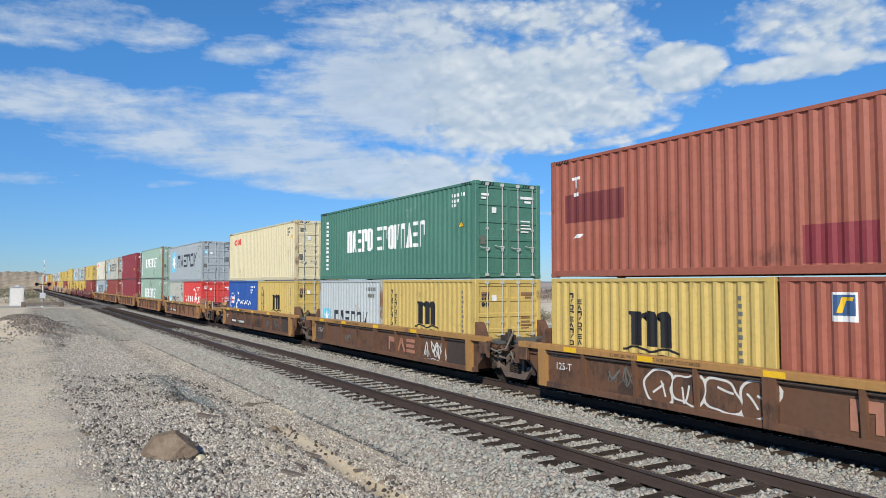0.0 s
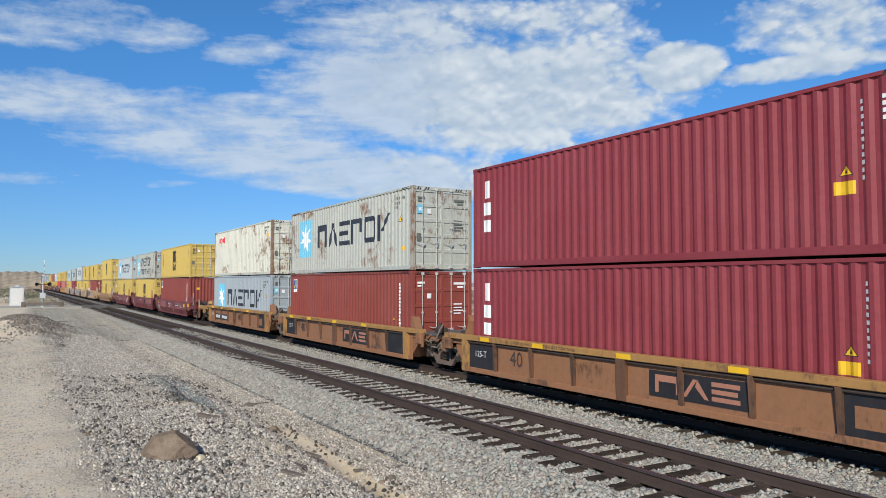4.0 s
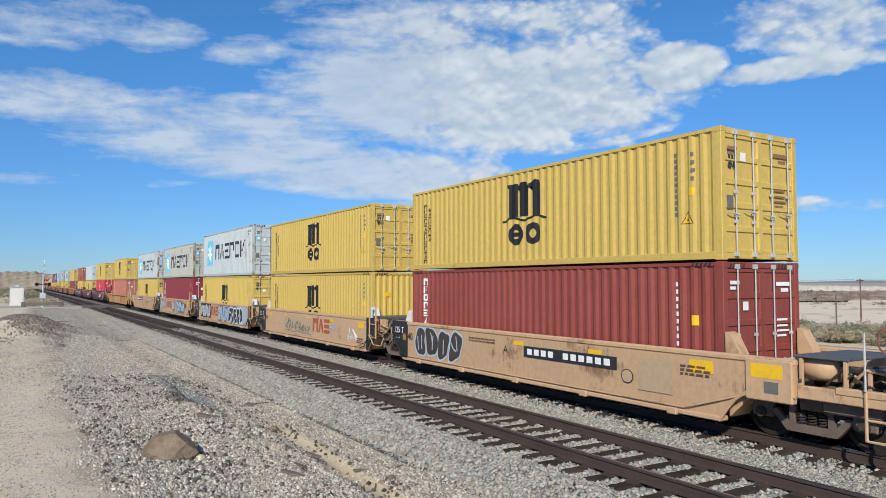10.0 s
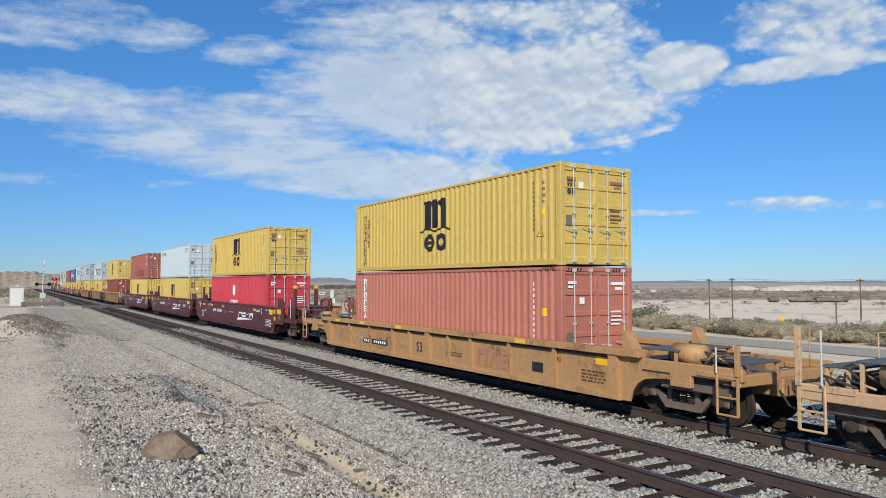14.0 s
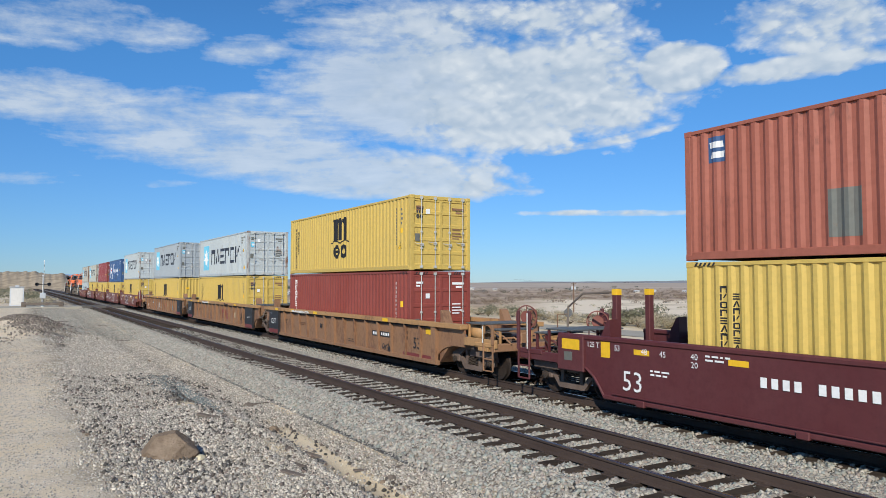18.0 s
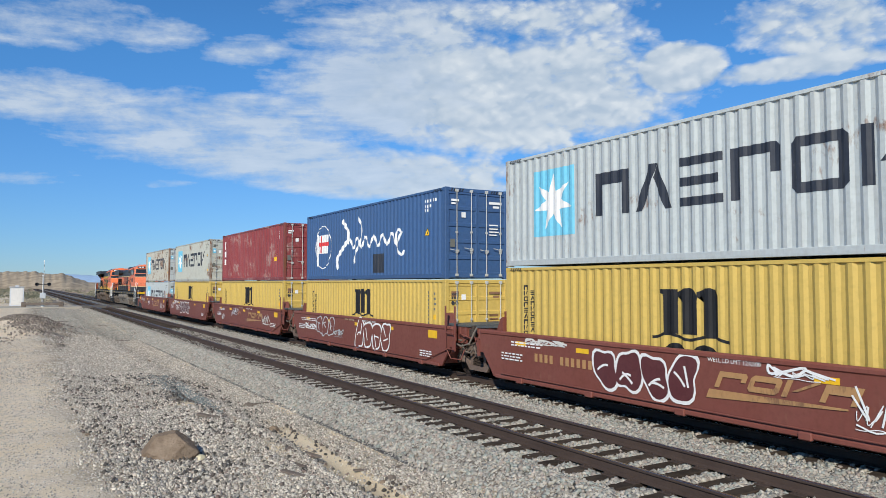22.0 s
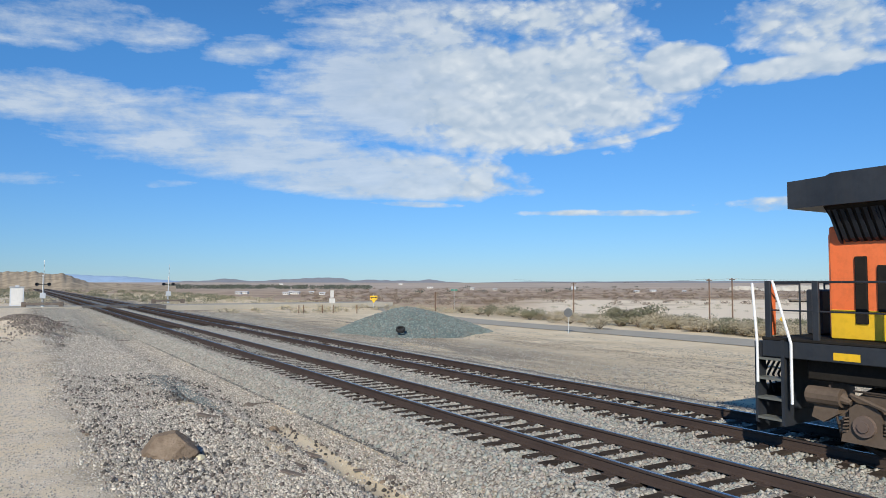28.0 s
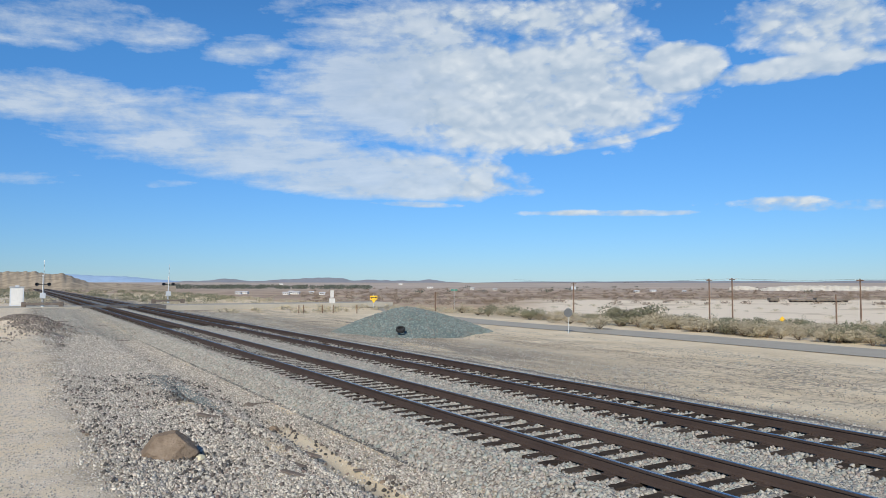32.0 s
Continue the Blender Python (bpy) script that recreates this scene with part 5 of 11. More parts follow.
WORDS = {
    "yellow": "yellow corrugated steel shipping container with a dark arched logo", "yellow_old": "worn yellow steel shipping container with a dark arched logo",
    "grey": "grey corrugated container with a white star on blue", "white": "white corrugated container with a white star on blue",
    "pale": "pale grey container with rust streaks and a white star", "rusty": "pale container heavily streaked with brown rust",
    "cream": "cream white corrugated shipping container with a red mark", "chalky": "chalky white container with rusty dents and red mark",
    "ice": "plain ice-white shipping container with a small dark mark", "wine": "wine red corrugated steel shipping container",
    "wine_old": "faded wine red container with pale scuffs", "red": "brick red corrugated steel shipping container", "rust": "faded red container with repainted patches",
    "pink": "salmon pink corrugated shipping container", "coral": "bright red twenty-foot container with white lettering", "crimson": "crimson container with a small white logo",
    "green": "deep green container with large white word mark", "mint": "faded green container with large white word mark",
    "blue": "navy blue container with white script and flag", "royal": "royal blue twenty-foot container with white script",
}


RUSTY_POSTS = {
    "chalky": M["post_rust"], "mint": M["post_rust"],
    "rusty": paint("rust_eaten_post", (160, 140, 120), 0.95, 0.8), "pale": paint("rust_flecked_pale_post", (170, 166, 154), 0.78, 0.85),
    "white": paint("rust_flecked_white_post", (182, 186, 184), 0.7, 0.88), "wine_old": paint("scuffed_wine_post", (128, 66, 62), 0.7, 1.1),
    "cream": paint("rust_flecked_cream_post", (198, 182, 148), 0.7, 0.88),
}


def container(colour, style, L=12.192, H=2.896, doors="two"):
    """A steel box container with its base at z 0, its door end towards +x."""
    mat = M[colour]
    box = thing("shipping_container", WORDS[colour] + (" on a rail car" if len(WORDS[colour].split()) < 9 else ""), "container", "containers on the train")
    sp = cached(("side", L, H), lambda: side_panel(L, H))
    part("side_panel", sp, mat, box)
    part("side_panel", sp, mat, box, "", Matrix.Rotation(math.pi, 4, "Z"))
    part("roof", cached(("roof", L), lambda: roof_panel(L)), mat, box, "", pose(0, 0, H))
    part("floor", cached(("floor", L), lambda: Shape().box(-L / 2 + 0.1, -BOX_W / 2 + 0.06, 0.1, L / 2 - 0.1, BOX_W / 2 - 0.06, 0.16).mesh("floor")), M["under"], box)
    top = cached(("top", L), lambda: Shape().box(-L / 2 + 0.15, -0.03, -0.075, L / 2 - 0.15, 0.03, 0.0, 0.008).mesh("top_rail"))
    low = cached(("low", L), lambda: Shape().box(-L / 2 + 0.15, -0.035, 0.0, L / 2 - 0.15, 0.035, 0.15, 0.008).mesh("bottom_rail"))
    post = cached(("post", H), lambda: Shape().box(-0.07, -0.07, 0.1, 0.07, 0.07, H - 0.1, 0.012).mesh("corner_post"))
    cast = cached("cast", casting)
    worn = RUSTY_POSTS[colour] if colour in RUSTY_POSTS else mat
    for sy in (-1, 1):
        part("top_rail", top, mat, box, "", pose(0, sy * (BOX_W / 2 - 0.03), H - 0.012))
        part("bottom_rail", low, mat, box, "", pose(0, sy * (BOX_W / 2 - 0.035), 0.02))
        for sx in (-1, 1):
            part("corner_post", post, worn, box, "", pose(sx * (L / 2 - 0.075), sy * (BOX_W / 2 - 0.075), 0))
            for z in (0.059, H - 0.059):
                part("corner_casting", cast, worn, box, "", pose(sx * (L / 2 - 0.089), sy * (BOX_W / 2 - 0.081), z))
    beam = cached("beam", lambda: Shape().box(-0.1, -BOX_W / 2 + 0.14, 0.0, 0.0, BOX_W / 2 - 0.14, 0.12, 0.01).mesh("header"))
    for sx in (-1, 1):
        part("header", beam, mat, box, "", pose(sx * (L / 2 - 0.02) + (0.1 if sx < 0 else 0), 0, H - 0.13))
        part("sill", beam, mat, box, "", pose(sx * (L / 2 - 0.02) + (0.1 if sx < 0 else 0), 0, 0.03))
    wall = cached(("end", H), lambda: end_panel(H))
    part("end_wall", wall, mat, box, "", pose(-L / 2, 0, 0, 0, 0, 180))
    if doors == "none":
        part("end_wall", wall, mat, box, "", pose(L / 2, 0, 0))
        part("sticker", cached("end_sticker", lambda: Shape().box(0, -0.12, -0.08, 0.004, 0.12, 0.08).mesh("sticker")), M["sign_yellow"], box, "", pose(L / 2 - 0.018, -0.55, H - 0.85))
    else:
        leaf = cached(("leaf", H), lambda: door_leaf(H))
        rod = cached(("rod", H), lambda: Shape().cyl((0, 0, 0.1), (0, 0, H - 0.06), 0.0145, 8).box(-0.03, -0.05, 0.08, 0.02, 0.05, 0.16).box(-0.03, -0.05, H - 0.14, 0.02, 0.05, H - 0.05).box(-0.03, -0.035, H * 0.5, 0.02, 0.035, H * 0.5 + 0.06).box(-0.03, -0.035, H * 0.28, 0.02, 0.035, H * 0.28 + 0.06).mesh("lock_rod"))
        grip = cached("grip", lambda: Shape().tube([(0, -0.28, 0.05), (0.02, -0.2, 0.03), (0.02, 0.02, 0.0), (0.0, 0.06, 0.0)], 0.012).box(-0.02, -0.06, -0.04, 0.012, 0.06, 0.04).mesh("door_handle"))
        for i, y0 in enumerate((-1.135, 0.005)):
            if i == 1 and doors in ("open", "card"):
                continue
            d = part("door", leaf, M["white"] if colour == "rusty" else mat, box, "", pose(L / 2 - 0.02, y0, 0))
            for j, yr in enumerate((0.33, 0.88)):
                part("lock_rod", rod, M["galv"], d, "", pose(0.035, yr, 0))
                part("door_handle", grip, M["galv"], d, "", pose(0.04, yr + (0.0 if j else 0.02), 0.93 if j else 0.88))
            bars = cached(("door_bars", i), lambda: (Shape().box(0, 0.14, 2.15, 0.004, 0.42, 2.22).box(0, 0.14, 2.05, 0.004, 0.3, 2.11) if i == 0 else
                                                    Shape().box(0, 0.45, 2.12, 0.004, 0.95, 2.2).box(0, 0.6, 2.0, 0.004, 0.85, 2.07).box(0, 0.45, 1.3, 0.004, 0.8, 1.34).box(0, 0.45, 1.2, 0.004, 0.85, 1.24).box(0, 0.45, 1.1, 0.004, 0.75, 1.14).box(0, 0.45, 1.42, 0.004, 0.8, 1.46)).mesh("lettering"))
            light = colour in ("wine", "wine_old", "red", "rust", "pink", "coral", "crimson", "green", "mint", "blue", "royal")
            mk = part("lettering", bars, M["bright"] if light else M["car_dust"] if colour in ("yellow", "yellow_old") else M["grime"], d, "", pose(0.001, 0, H - 2.591))
            tagged(mk, kind="stuff")
            if i == 0:
                part("placard", cached("placard", lambda: Shape().box(0, 0.52, 1.95, 0.005, 0.68, 2.12).mesh("placard")), M["bright"], d)
                part("plate", cached("plate", lambda: Shape().box(0, 0.1, 1.0, 0.006, 0.28, 1.26).mesh("plate")), M["grime"], d, "grey data plate")
        if doors == "card":
            part("cardboard_panel", cached("card", lambda: Shape().box(-0.12, 0.02, 0.16, -0.06, 0.98, H - 0.14).box(-0.13, 0.98, 0.2, -0.05, 1.12, H - 0.2).mesh("cardboard_panel")), M["card"], box, "brown cardboard sheet closing the doorway", pose(L / 2, 0, 0))
        if doors == "open":
            part("door", leaf, mat, box, "door swung back along the far side", pose(L / 2 - 0.04, BOX_W / 2 + 0.04, 0, 0, 0, 90))
    if colour in ("yellow", "yellow_old"):
        me = cached(("door_emblem", H), lambda: flat_on_door(arches(0.14, 0.40, H - 0.62, H - 0.42) + double_tiles(0.14, 0.40, H - 0.80, H - 0.67)))
        if doors != "none":
            part("door_emblem", me, M["ink"], box, "", pose(L / 2 - 0.02, -1.135, 0))
    elif colour in ("white", "grey", "pale", "rusty") and doors != "none":
        part("door_emblem", cached(("door_square", H), lambda: flat_on_door([rect(0.12, H - 0.95, 0.36, H - 0.65)])), M["star_blue"], box, "", pose(L / 2 - 0.02, -1.135, 0))
        part("door_star", cached(("door_star", H), lambda: flat_on_door(star(0.24, H - 0.80, 0.10), 0.006)), M["bright"], box, "", pose(L / 2 - 0.02, -1.135, 0))
    for name, mname, polys in markings(style, L, H):
        if name == "sticker":
            tri = [q for q in polys if len(q) == 3]
            if tri:
                polys = [q if len(q) != 3 else [(sum(r[0] for r in q) / 3 * 0.3 + p[0] * 0.7, sum(r[1] for r in q) / 3 * 0.3 + p[1] * 0.7) for p in q] for q in polys]
                tri = [q for q in polys if len(q) == 3]
                cen = [(sum(p[0] for p in q) / 3, sum(p[1] for p in q) / 3, q) for q in tri]
                big = [[(cx + (p[0] - cx) * 1.22, cz + (p[1] - cz) * 1.22) for p in q] for cx, cz, q in cen]
                me = cached(("tri", style, L, H, len(tri)), lambda: slice_decal(big, L, H, lift=0.002))
                tagged(part("sticker_edge", me, M["black"], box), kind="stuff")
                bolt = [[(cx + (p[0] - cx) * 0.25, cz + (p[1] - cz) * 0.45) for p in q] for cx, cz, q in cen]
                me = cached(("bolt", style, L, H, len(tri)), lambda: slice_decal(bolt, L, H, lift=0.007))
                tagged(part("sticker_sign", me, M["black"], box), kind="stuff")
        me = cached(("decal", style, L, H, name, mname, len(polys), round(polys[0][0][0], 2)), lambda: slice_decal(polys, L, H, lift=0.008 if name in ("logo_star", "emblem_cross", "sign_flag", "number") else 0.011 if name == "sign_stripe" else 0.004))
        mark = part(name, me, M[mname], box)
        if name in ("number", "lettering", "sticker", "word_mark", "patch"):
            tagged(mark, kind="stuff")
    if H > 2.7:
        hz = cached(("hazard", L), lambda: slice_hazard(L))
        tagged(part("height_stripes", hz, M["black"], box, "black and yellow height stripes", pose(0, 0, H)), kind="stuff")
    return box


def slice_hazard(L):
    s = Shape()
    for i in range(5):
        for x in (-L / 2 + 0.2, L / 2 - 0.75):
            s.add([(x + 0.1 * i, -BOX_W / 2 - 0.004, -0.09), (x + 0.1 * i + 0.05, -BOX_W / 2 - 0.004, -0.09), (x + 0.1 * i + 0.1, -BOX_W / 2 - 0.004, -0.02), (x + 0.1 * i + 0.05, -BOX_W / 2 - 0.004, -0.02)], [(0, 1, 2, 3)])
        for y in (-BOX_W / 2 + 0.2, BOX_W / 2 - 0.7):
            s.add([(L / 2 - 0.016, y + 0.1 * i, -0.12), (L / 2 - 0.016, y + 0.1 * i + 0.05, -0.12), (L / 2 - 0.016, y + 0.1 * i + 0.1, -0.03), (L / 2 - 0.016, y + 0.1 * i + 0.05, -0.03)], [(0, 1, 2, 3)])
    return s.mesh("height_stripes")

# ---- lettering with the built-in font ----
def text_mesh(words, size):
    cu = bpy.data.curves.new("lettering", "FONT")
    cu.body, cu.size, cu.align_x, cu.align_y, cu.resolution_u = words, size, "CENTER", "CENTER", 2
    tmp = bpy.data.objects.new("lettering", cu)
    scene.collection.objects.link(tmp)
    me = bpy.data.meshes.new_from_object(tmp.evaluated_get(bpy.context.evaluated_depsgraph_get()))
    bpy.data.objects.remove(tmp)
    bpy.data.curves.remove(cu)
    me.materials.clear()
    me.materials.append(None)
    return me


def lettering(words, size, material, parent, x, y, z, name="lettering"):
    me = cached(("text", words, size), lambda: text_mesh(words, size))
    return tagged(part(name, me, material, parent, "", pose(x, y, z, 90, 0, 0)), kind="stuff")


def side_marks(name, polys, material, parent, y, at=None, label=""):
    """Flat painted outlines (x, z) on a side that faces -y."""
    s = Shape()
    for i, p_ in enumerate(polys):
        s.add([(x, y - 2e-5 * (i % 50), z) for x, z in p_], [tuple(range(len(p_)))])
    me = s.mesh(name)
    ob = part(name, me, material, parent, label, at)
    return tagged(ob, kind="stuff") if "graffiti" in name else ob


# ---- freight trucks and well cars ----
def truck_frame_mesh():
    s = Shape()
    for sy in (-1, 1):
        a, b = sy * 0.98, sy * 1.08
        up = [(-1.16, 0.52), (-1.16, 0.66), (-0.78, 0.78), (-0.42, 0.94), (0.42, 0.94), (0.78, 0.78), (1.16, 0.66), (1.16, 0.52), (0.7, 0.60), (0.4, 0.78), (-0.4, 0.78), (-0.7, 0.60)]
        s.prism(up, a, b)
        s.prism([(-0.74, 0.52), (-0.62, 0.56), (-0.40, 0.34), (0.40, 0.34), (0.62, 0.56), (0.74, 0.52), (0.62, 0.40), (0.44, 0.20), (-0.44, 0.20), (-0.62, 0.40)], a, b)
        for x in (-0.34, 0.34):
            s.box(x - 0.05, min(a, b) + 0.005, 0.3, x + 0.05, max(a, b) - 0.005, 0.82)
        for x in (-0.9, 0.9):
            s.box(x - 0.2, min(a, b) - 0.02, 0.38, x + 0.2, max(a, b) + 0.02, 0.66, 0.03)
    s.box(-0.22, -1.06, 0.58, 0.22, 1.06, 0.84, 0.03)
    s.box(-1.0, -0.3, 0.55, 1.0, 0.3, 0.7, 0.03)
    return s.mesh("truck")


def wheelset_mesh(r):
    s = Shape()
    for sy in (-1, 1):
        prof = [(0.09, sy * 0.66), (r * 0.3, sy * 0.7), (r * 0.78, sy * 0.735), (r * 0.82, sy * 0.70), (r + 0.025, sy * 0.70), (r + 0.02, sy * 0.725), (r, sy * 0.74), (r - 0.004, sy * 0.82), (r * 0.85, sy * 0.825), (r * 0.8, sy * 0.78), (r * 0.34, sy * 0.79), (r * 0.25, sy * 0.83), (0.08, sy * 0.83)]
        s.lathe(prof, 0, 28)
        for i in range(3):
            a = 2 * math.pi * i / 3
            s.box(r * 0.5 * math.cos(a) - 0.02, min(sy * 0.77, sy * 0.795), r * 0.5 * math.sin(a) - 0.02, r * 0.5 * math.cos(a) + 0.02, max(sy * 0.77, sy * 0.795), r * 0.5 * math.sin(a) + 0.02)
    s.cyl((0, -1.0, 0), (0, 1.0, 0), 0.085, 12)
    return s.mesh("wheelset")


def spring_mesh():
    s = Shape()
    for sy in (-1, 1):
        for i in range(3):
            x = -0.19 + 0.19 * i
            n = 26
            pts = [(x + 0.075 * math.cos(j * 1.1), sy * 1.03 + 0.06 * math.sin(j * 1.1), 0.345 + 0.21 * j / n) for j in range(n + 1)]
            s.tube(pts, 0.014, 4)
    return s.mesh("springs")


WHEELS = []


def truck(parent, x, r=0.46):
    t_ = part("truck", cached("truck", truck_frame_mesh), M["truck_rust"], parent, "dark cast-steel two-axle truck", pose(x, 0, 0))
    tagged(part("spring_nest", cached("springs", spring_mesh), M["steel"], t_), kind="stuff")
    cap = cached("cap", lambda: Shape().cyl((0, -1.16, 0), (0, -1.05, 0), 0.095, 12).cyl((0, -1.18, 0), (0, -1.16, 0), 0.05, 8).mesh("bearing_cap"))
    for dx_ in (-0.9, 0.9):
        w = part("wheelset", cached(("wheelset", r), lambda: wheelset_mesh(r)), M["wheel"], t_, "", pose(dx_, 0, r))
        WHEELS.append((w, dx_, r, parent, x))
        for turn_ in (0, 180):
            part("bearing_cap", cap, M["steel"], t_, "", pose(dx_, 0, r, 0, 0, turn_))
    return t_


def squiggle(seed, w, h, lines, width):
    """Sprayed loops and strokes that spell nothing."""
    r = random.Random(seed)
    out = []
    cell = w / lines
    for i in range(lines):
        x0 = cell * (i + 0.5)
        n = r.randint(4, 7)
        tall = r.uniform(0.55, 1.0)
        ctrl = [(x0 + cell * r.uniform(-0.62, 0.62), h * (0.5 + tall * (0.45 if j % 2 else -0.45) * r.uniform(0.45, 1.0))) for j in range(n)]
        ctrl = [ctrl[0]] + ctrl + [ctrl[-1]]
        pts = []
        for j in range(1, len(ctrl) - 2):
            p0, p1, p2, p3 = ctrl[j - 1:j + 3]
            for k in range(5):
                t = k / 5
                pts.append(tuple(0.5 * (2 * p1[c] + (p2[c] - p0[c]) * t + (2 * p0[c] - 5 * p1[c] + 4 * p2[c] - p3[c]) * t * t + (3 * p1[c] - p0[c] - 3 * p2[c] + p3[c]) * t ** 3) for c in (0, 1)))
        out += stroke(pts, width * r.uniform(0.65, 1.1))
    if lines > 2:
        out += stroke([(w * (0.05 + 0.9 * t / 12), h * (0.04 + 0.05 * math.sin(t * 0.9 + seed))) for t in range(13)], width * 0.6)
    return out


CREASE = 0.69


def drape(ob):
    """Lets flat marks follow a side that leans in below its crease."""
    bm = bmesh.new()
    bm.from_mesh(ob.data)
    bm.transform(ob.matrix_basis)
    bmesh.ops.bisect_plane(bm, geom=bm.verts[:] + bm.edges[:] + bm.faces[:], plane_co=(0, 0, CREASE), plane_no=(0, 0, 1), dist=1e-5)
    for v in bm.verts:
        v.co.y += 0.4 * max(0.0, CREASE - v.co.z)
    me = bpy.data.meshes.new(ob.name)
    bm.to_mesh(me)
    bm.free()
    me.materials.append(None)
    material = ob.material_slots[0].material
    ob.data = me
    ob.material_slots[0].link = "OBJECT"
    ob.material_slots[0].material = material
    ob.matrix_basis = Matrix.Identity(4)


def hand_brake(car, x, material, turned, size):
    part("brake_stand", Shape().prism([(x - 0.07, 1.1), (x + 0.13, 1.1), (x + 0.08, 1.95), (x - 0.07, 2.0)], 0.55, 0.75), material, car)
    wheel_ = Shape().lathe([(0.32, -0.015), (0.355, -0.015), (0.355, 0.015), (0.32, 0.015), (0.32, -0.015)], 0, 24).cyl((0, -0.012, 0), (0, 0.012, 0), 0.19, 18)
    for i in range(4):
        a_ = math.pi * i / 4
        wheel_.cyl((-0.33 * math.cos(a_), 0, -0.33 * math.sin(a_)), (0.33 * math.cos(a_), 0, 0.33 * math.sin(a_)), 0.012, 5)
    part("brake_wheel", wheel_, M["car_rust"], car, "rusty hand brake wheel", pose(x, 0.42, 1.75, 0, 0, turned) @ Matrix.Scale(size, 4))


def well_car(words, dl, dr, left, right, style, side, edge, top, hw, trucks, numbers=(), panel=None):
    """One well unit. dl, dr: from the middle to the joint or coupler face on each hand; left and right: 'joint' or 'coupler'."""
    car = thing("well_car", words, "rail car", "well cars of the train")
    ms, me_ = M[side], M[edge]
    z0 = 0.24
    dusty = side == "car_dust"
    rib_end = hw + (1.5 if dusty else 0.62)
    el_, er_ = [(rib_end if style == "rib" else max(d - 2.15, hw + 0.6)) if kind == "coupler" else d - 0.72 for d, kind in ((dl, left), (dr, right))]
    up = 0.84
    shelf = 1.52 if hw < 7 else 1.56
    body = [(-hw, z0), (hw, z0), (hw + 0.5, up), (er_, up), (er_, top - 0.1), (-el_, top - 0.1), (-el_, up), (-hw - 0.5, up)]
    upright = style == "rib" and side != "car_ochre"
    BOW = [(-0.12, z0), (0.02, 0.44), (0.2, 0.65), (0.44, 0.81), (0.72, up)]
    if style == "smooth":
        bow_r = [(hw + a_, z_) for a_, z_ in BOW] if right == "coupler" else [(hw, z0), (hw + 0.5, up)]
        bow_l = [(-hw - a_, z_) for a_, z_ in reversed(BOW)] if left == "coupler" else [(-hw - 0.5, up), (-hw, z0)]
        body = bow_r + [(er_, up), (er_, top - 0.1), (-el_, top - 0.1), (-el_, up)] + bow_l
    elif side == "car_ochre":
        # wheel arch at each end, with a deep sill running out over the truck
        arch = [(hw + 0.24, z0), (hw + 0.30, 0.46), (hw + 0.44, 0.64), (hw + 0.64, 0.76), (hw + 0.95, 0.81), (hw + 1.5, 0.84), (hw + 1.5, 1.12), (hw + 0.66, 1.14), (hw + 0.6, top - 0.1)]
        body = arch + [(-x_, z_) for x_, z_ in reversed(arch)]
    if dusty:
        # a swept arch over the truck at a coupler, an upright end at a joint
        up = 0.98
        swept = [(hw - 0.28, z0), (hw - 0.22, 0.38), (hw + 0.0, 0.58), (hw + 0.24, 0.73), (hw + 0.5, 0.82), (hw + 0.9, 0.88), (hw + 1.46, 0.88), (hw + 1.46, top - 0.1)]
        plain = [swept[:5] + [(e_, 0.86), (e_, top - 0.1)] for e_ in (el_, er_)]
        body = (swept if right == "coupler" else plain[1]) + [(-x_, z_) for x_, z_ in reversed(swept if left == "coupler" else plain[0])]
        upright = False
    if upright:
        he, up = hw + 0.14, 0.98
        body = [(-he, z0), (he, z0), (he, up), (er_, up), (er_, top - 0.1), (-el_, top - 0.1), (-el_, up), (-he, up)]
    for sy in (-1, 1):
        near = sy < 0
        if upright:
            for sx, kind in ((-1, left), (1, right)):
                if kind == "coupler":
                    part("end_wedge", Shape().prism([(sx * he, z0 + 0.05), (sx * (he + 0.66), z0 + 0.05), (sx * (he + 0.05), up)], sy * 1.30, sy * 1.34), M["soot"], car, "dark brown wedge-shaped end plate")
        if style == "rib":
            a, b = sy * 1.36, sy * 1.40
            part("side", Shape().prism(body, a, b), ms, car)
            chord = Shape().box(-el_, min(sy * 1.30, sy * shelf), top - 0.15, er_, max(sy * 1.30, sy * shelf), top, 0.012)
            part("top_chord", chord, me_, car, "ochre-edged top chord")
            part("bottom_chord", Shape().box(-hw, min(sy * 1.34, sy * 1.46), z0 - 0.02, hw, max(sy * 1.34, sy * 1.46), z0 + 0.12, 0.012), ms, car)
            if near:
                # pipe drawn thicker and darker, to paint in the shade below the chord
                part("pipe_run", Shape().tube([(-hw + 0.1, -1.44, top - 0.20), (hw - 0.1, -1.44, top - 0.20)], 0.034, 8), M["soot"], car)
            n = 8 if hw < 7 else 16
            places = [-hw + 0.05 + (2 * hw - 0.1) * i / n for i in range(n + 1)]
            if side == "car_ochre":
                places = [sg * x_ for sg, x_ in ((-1, 8.2), (-1, 6.1), (-1, 4.27), (-1, 2.44), (-1, 1.22), (1, 0.0), (1, 1.22), (1, 2.44), (1, 4.27), (1, 6.1), (1, 8.2))]
                n = len(places) - 1
            rib = cached(("rib", top, sy), lambda: Shape().prism([(sy * 1.39, z0 + 0.02), (sy * 1.45, z0 + 0.02), (sy * 1.51, top - 0.15), (sy * 1.39, top - 0.15)], -0.05, 0.05, "x").mesh("rib"))
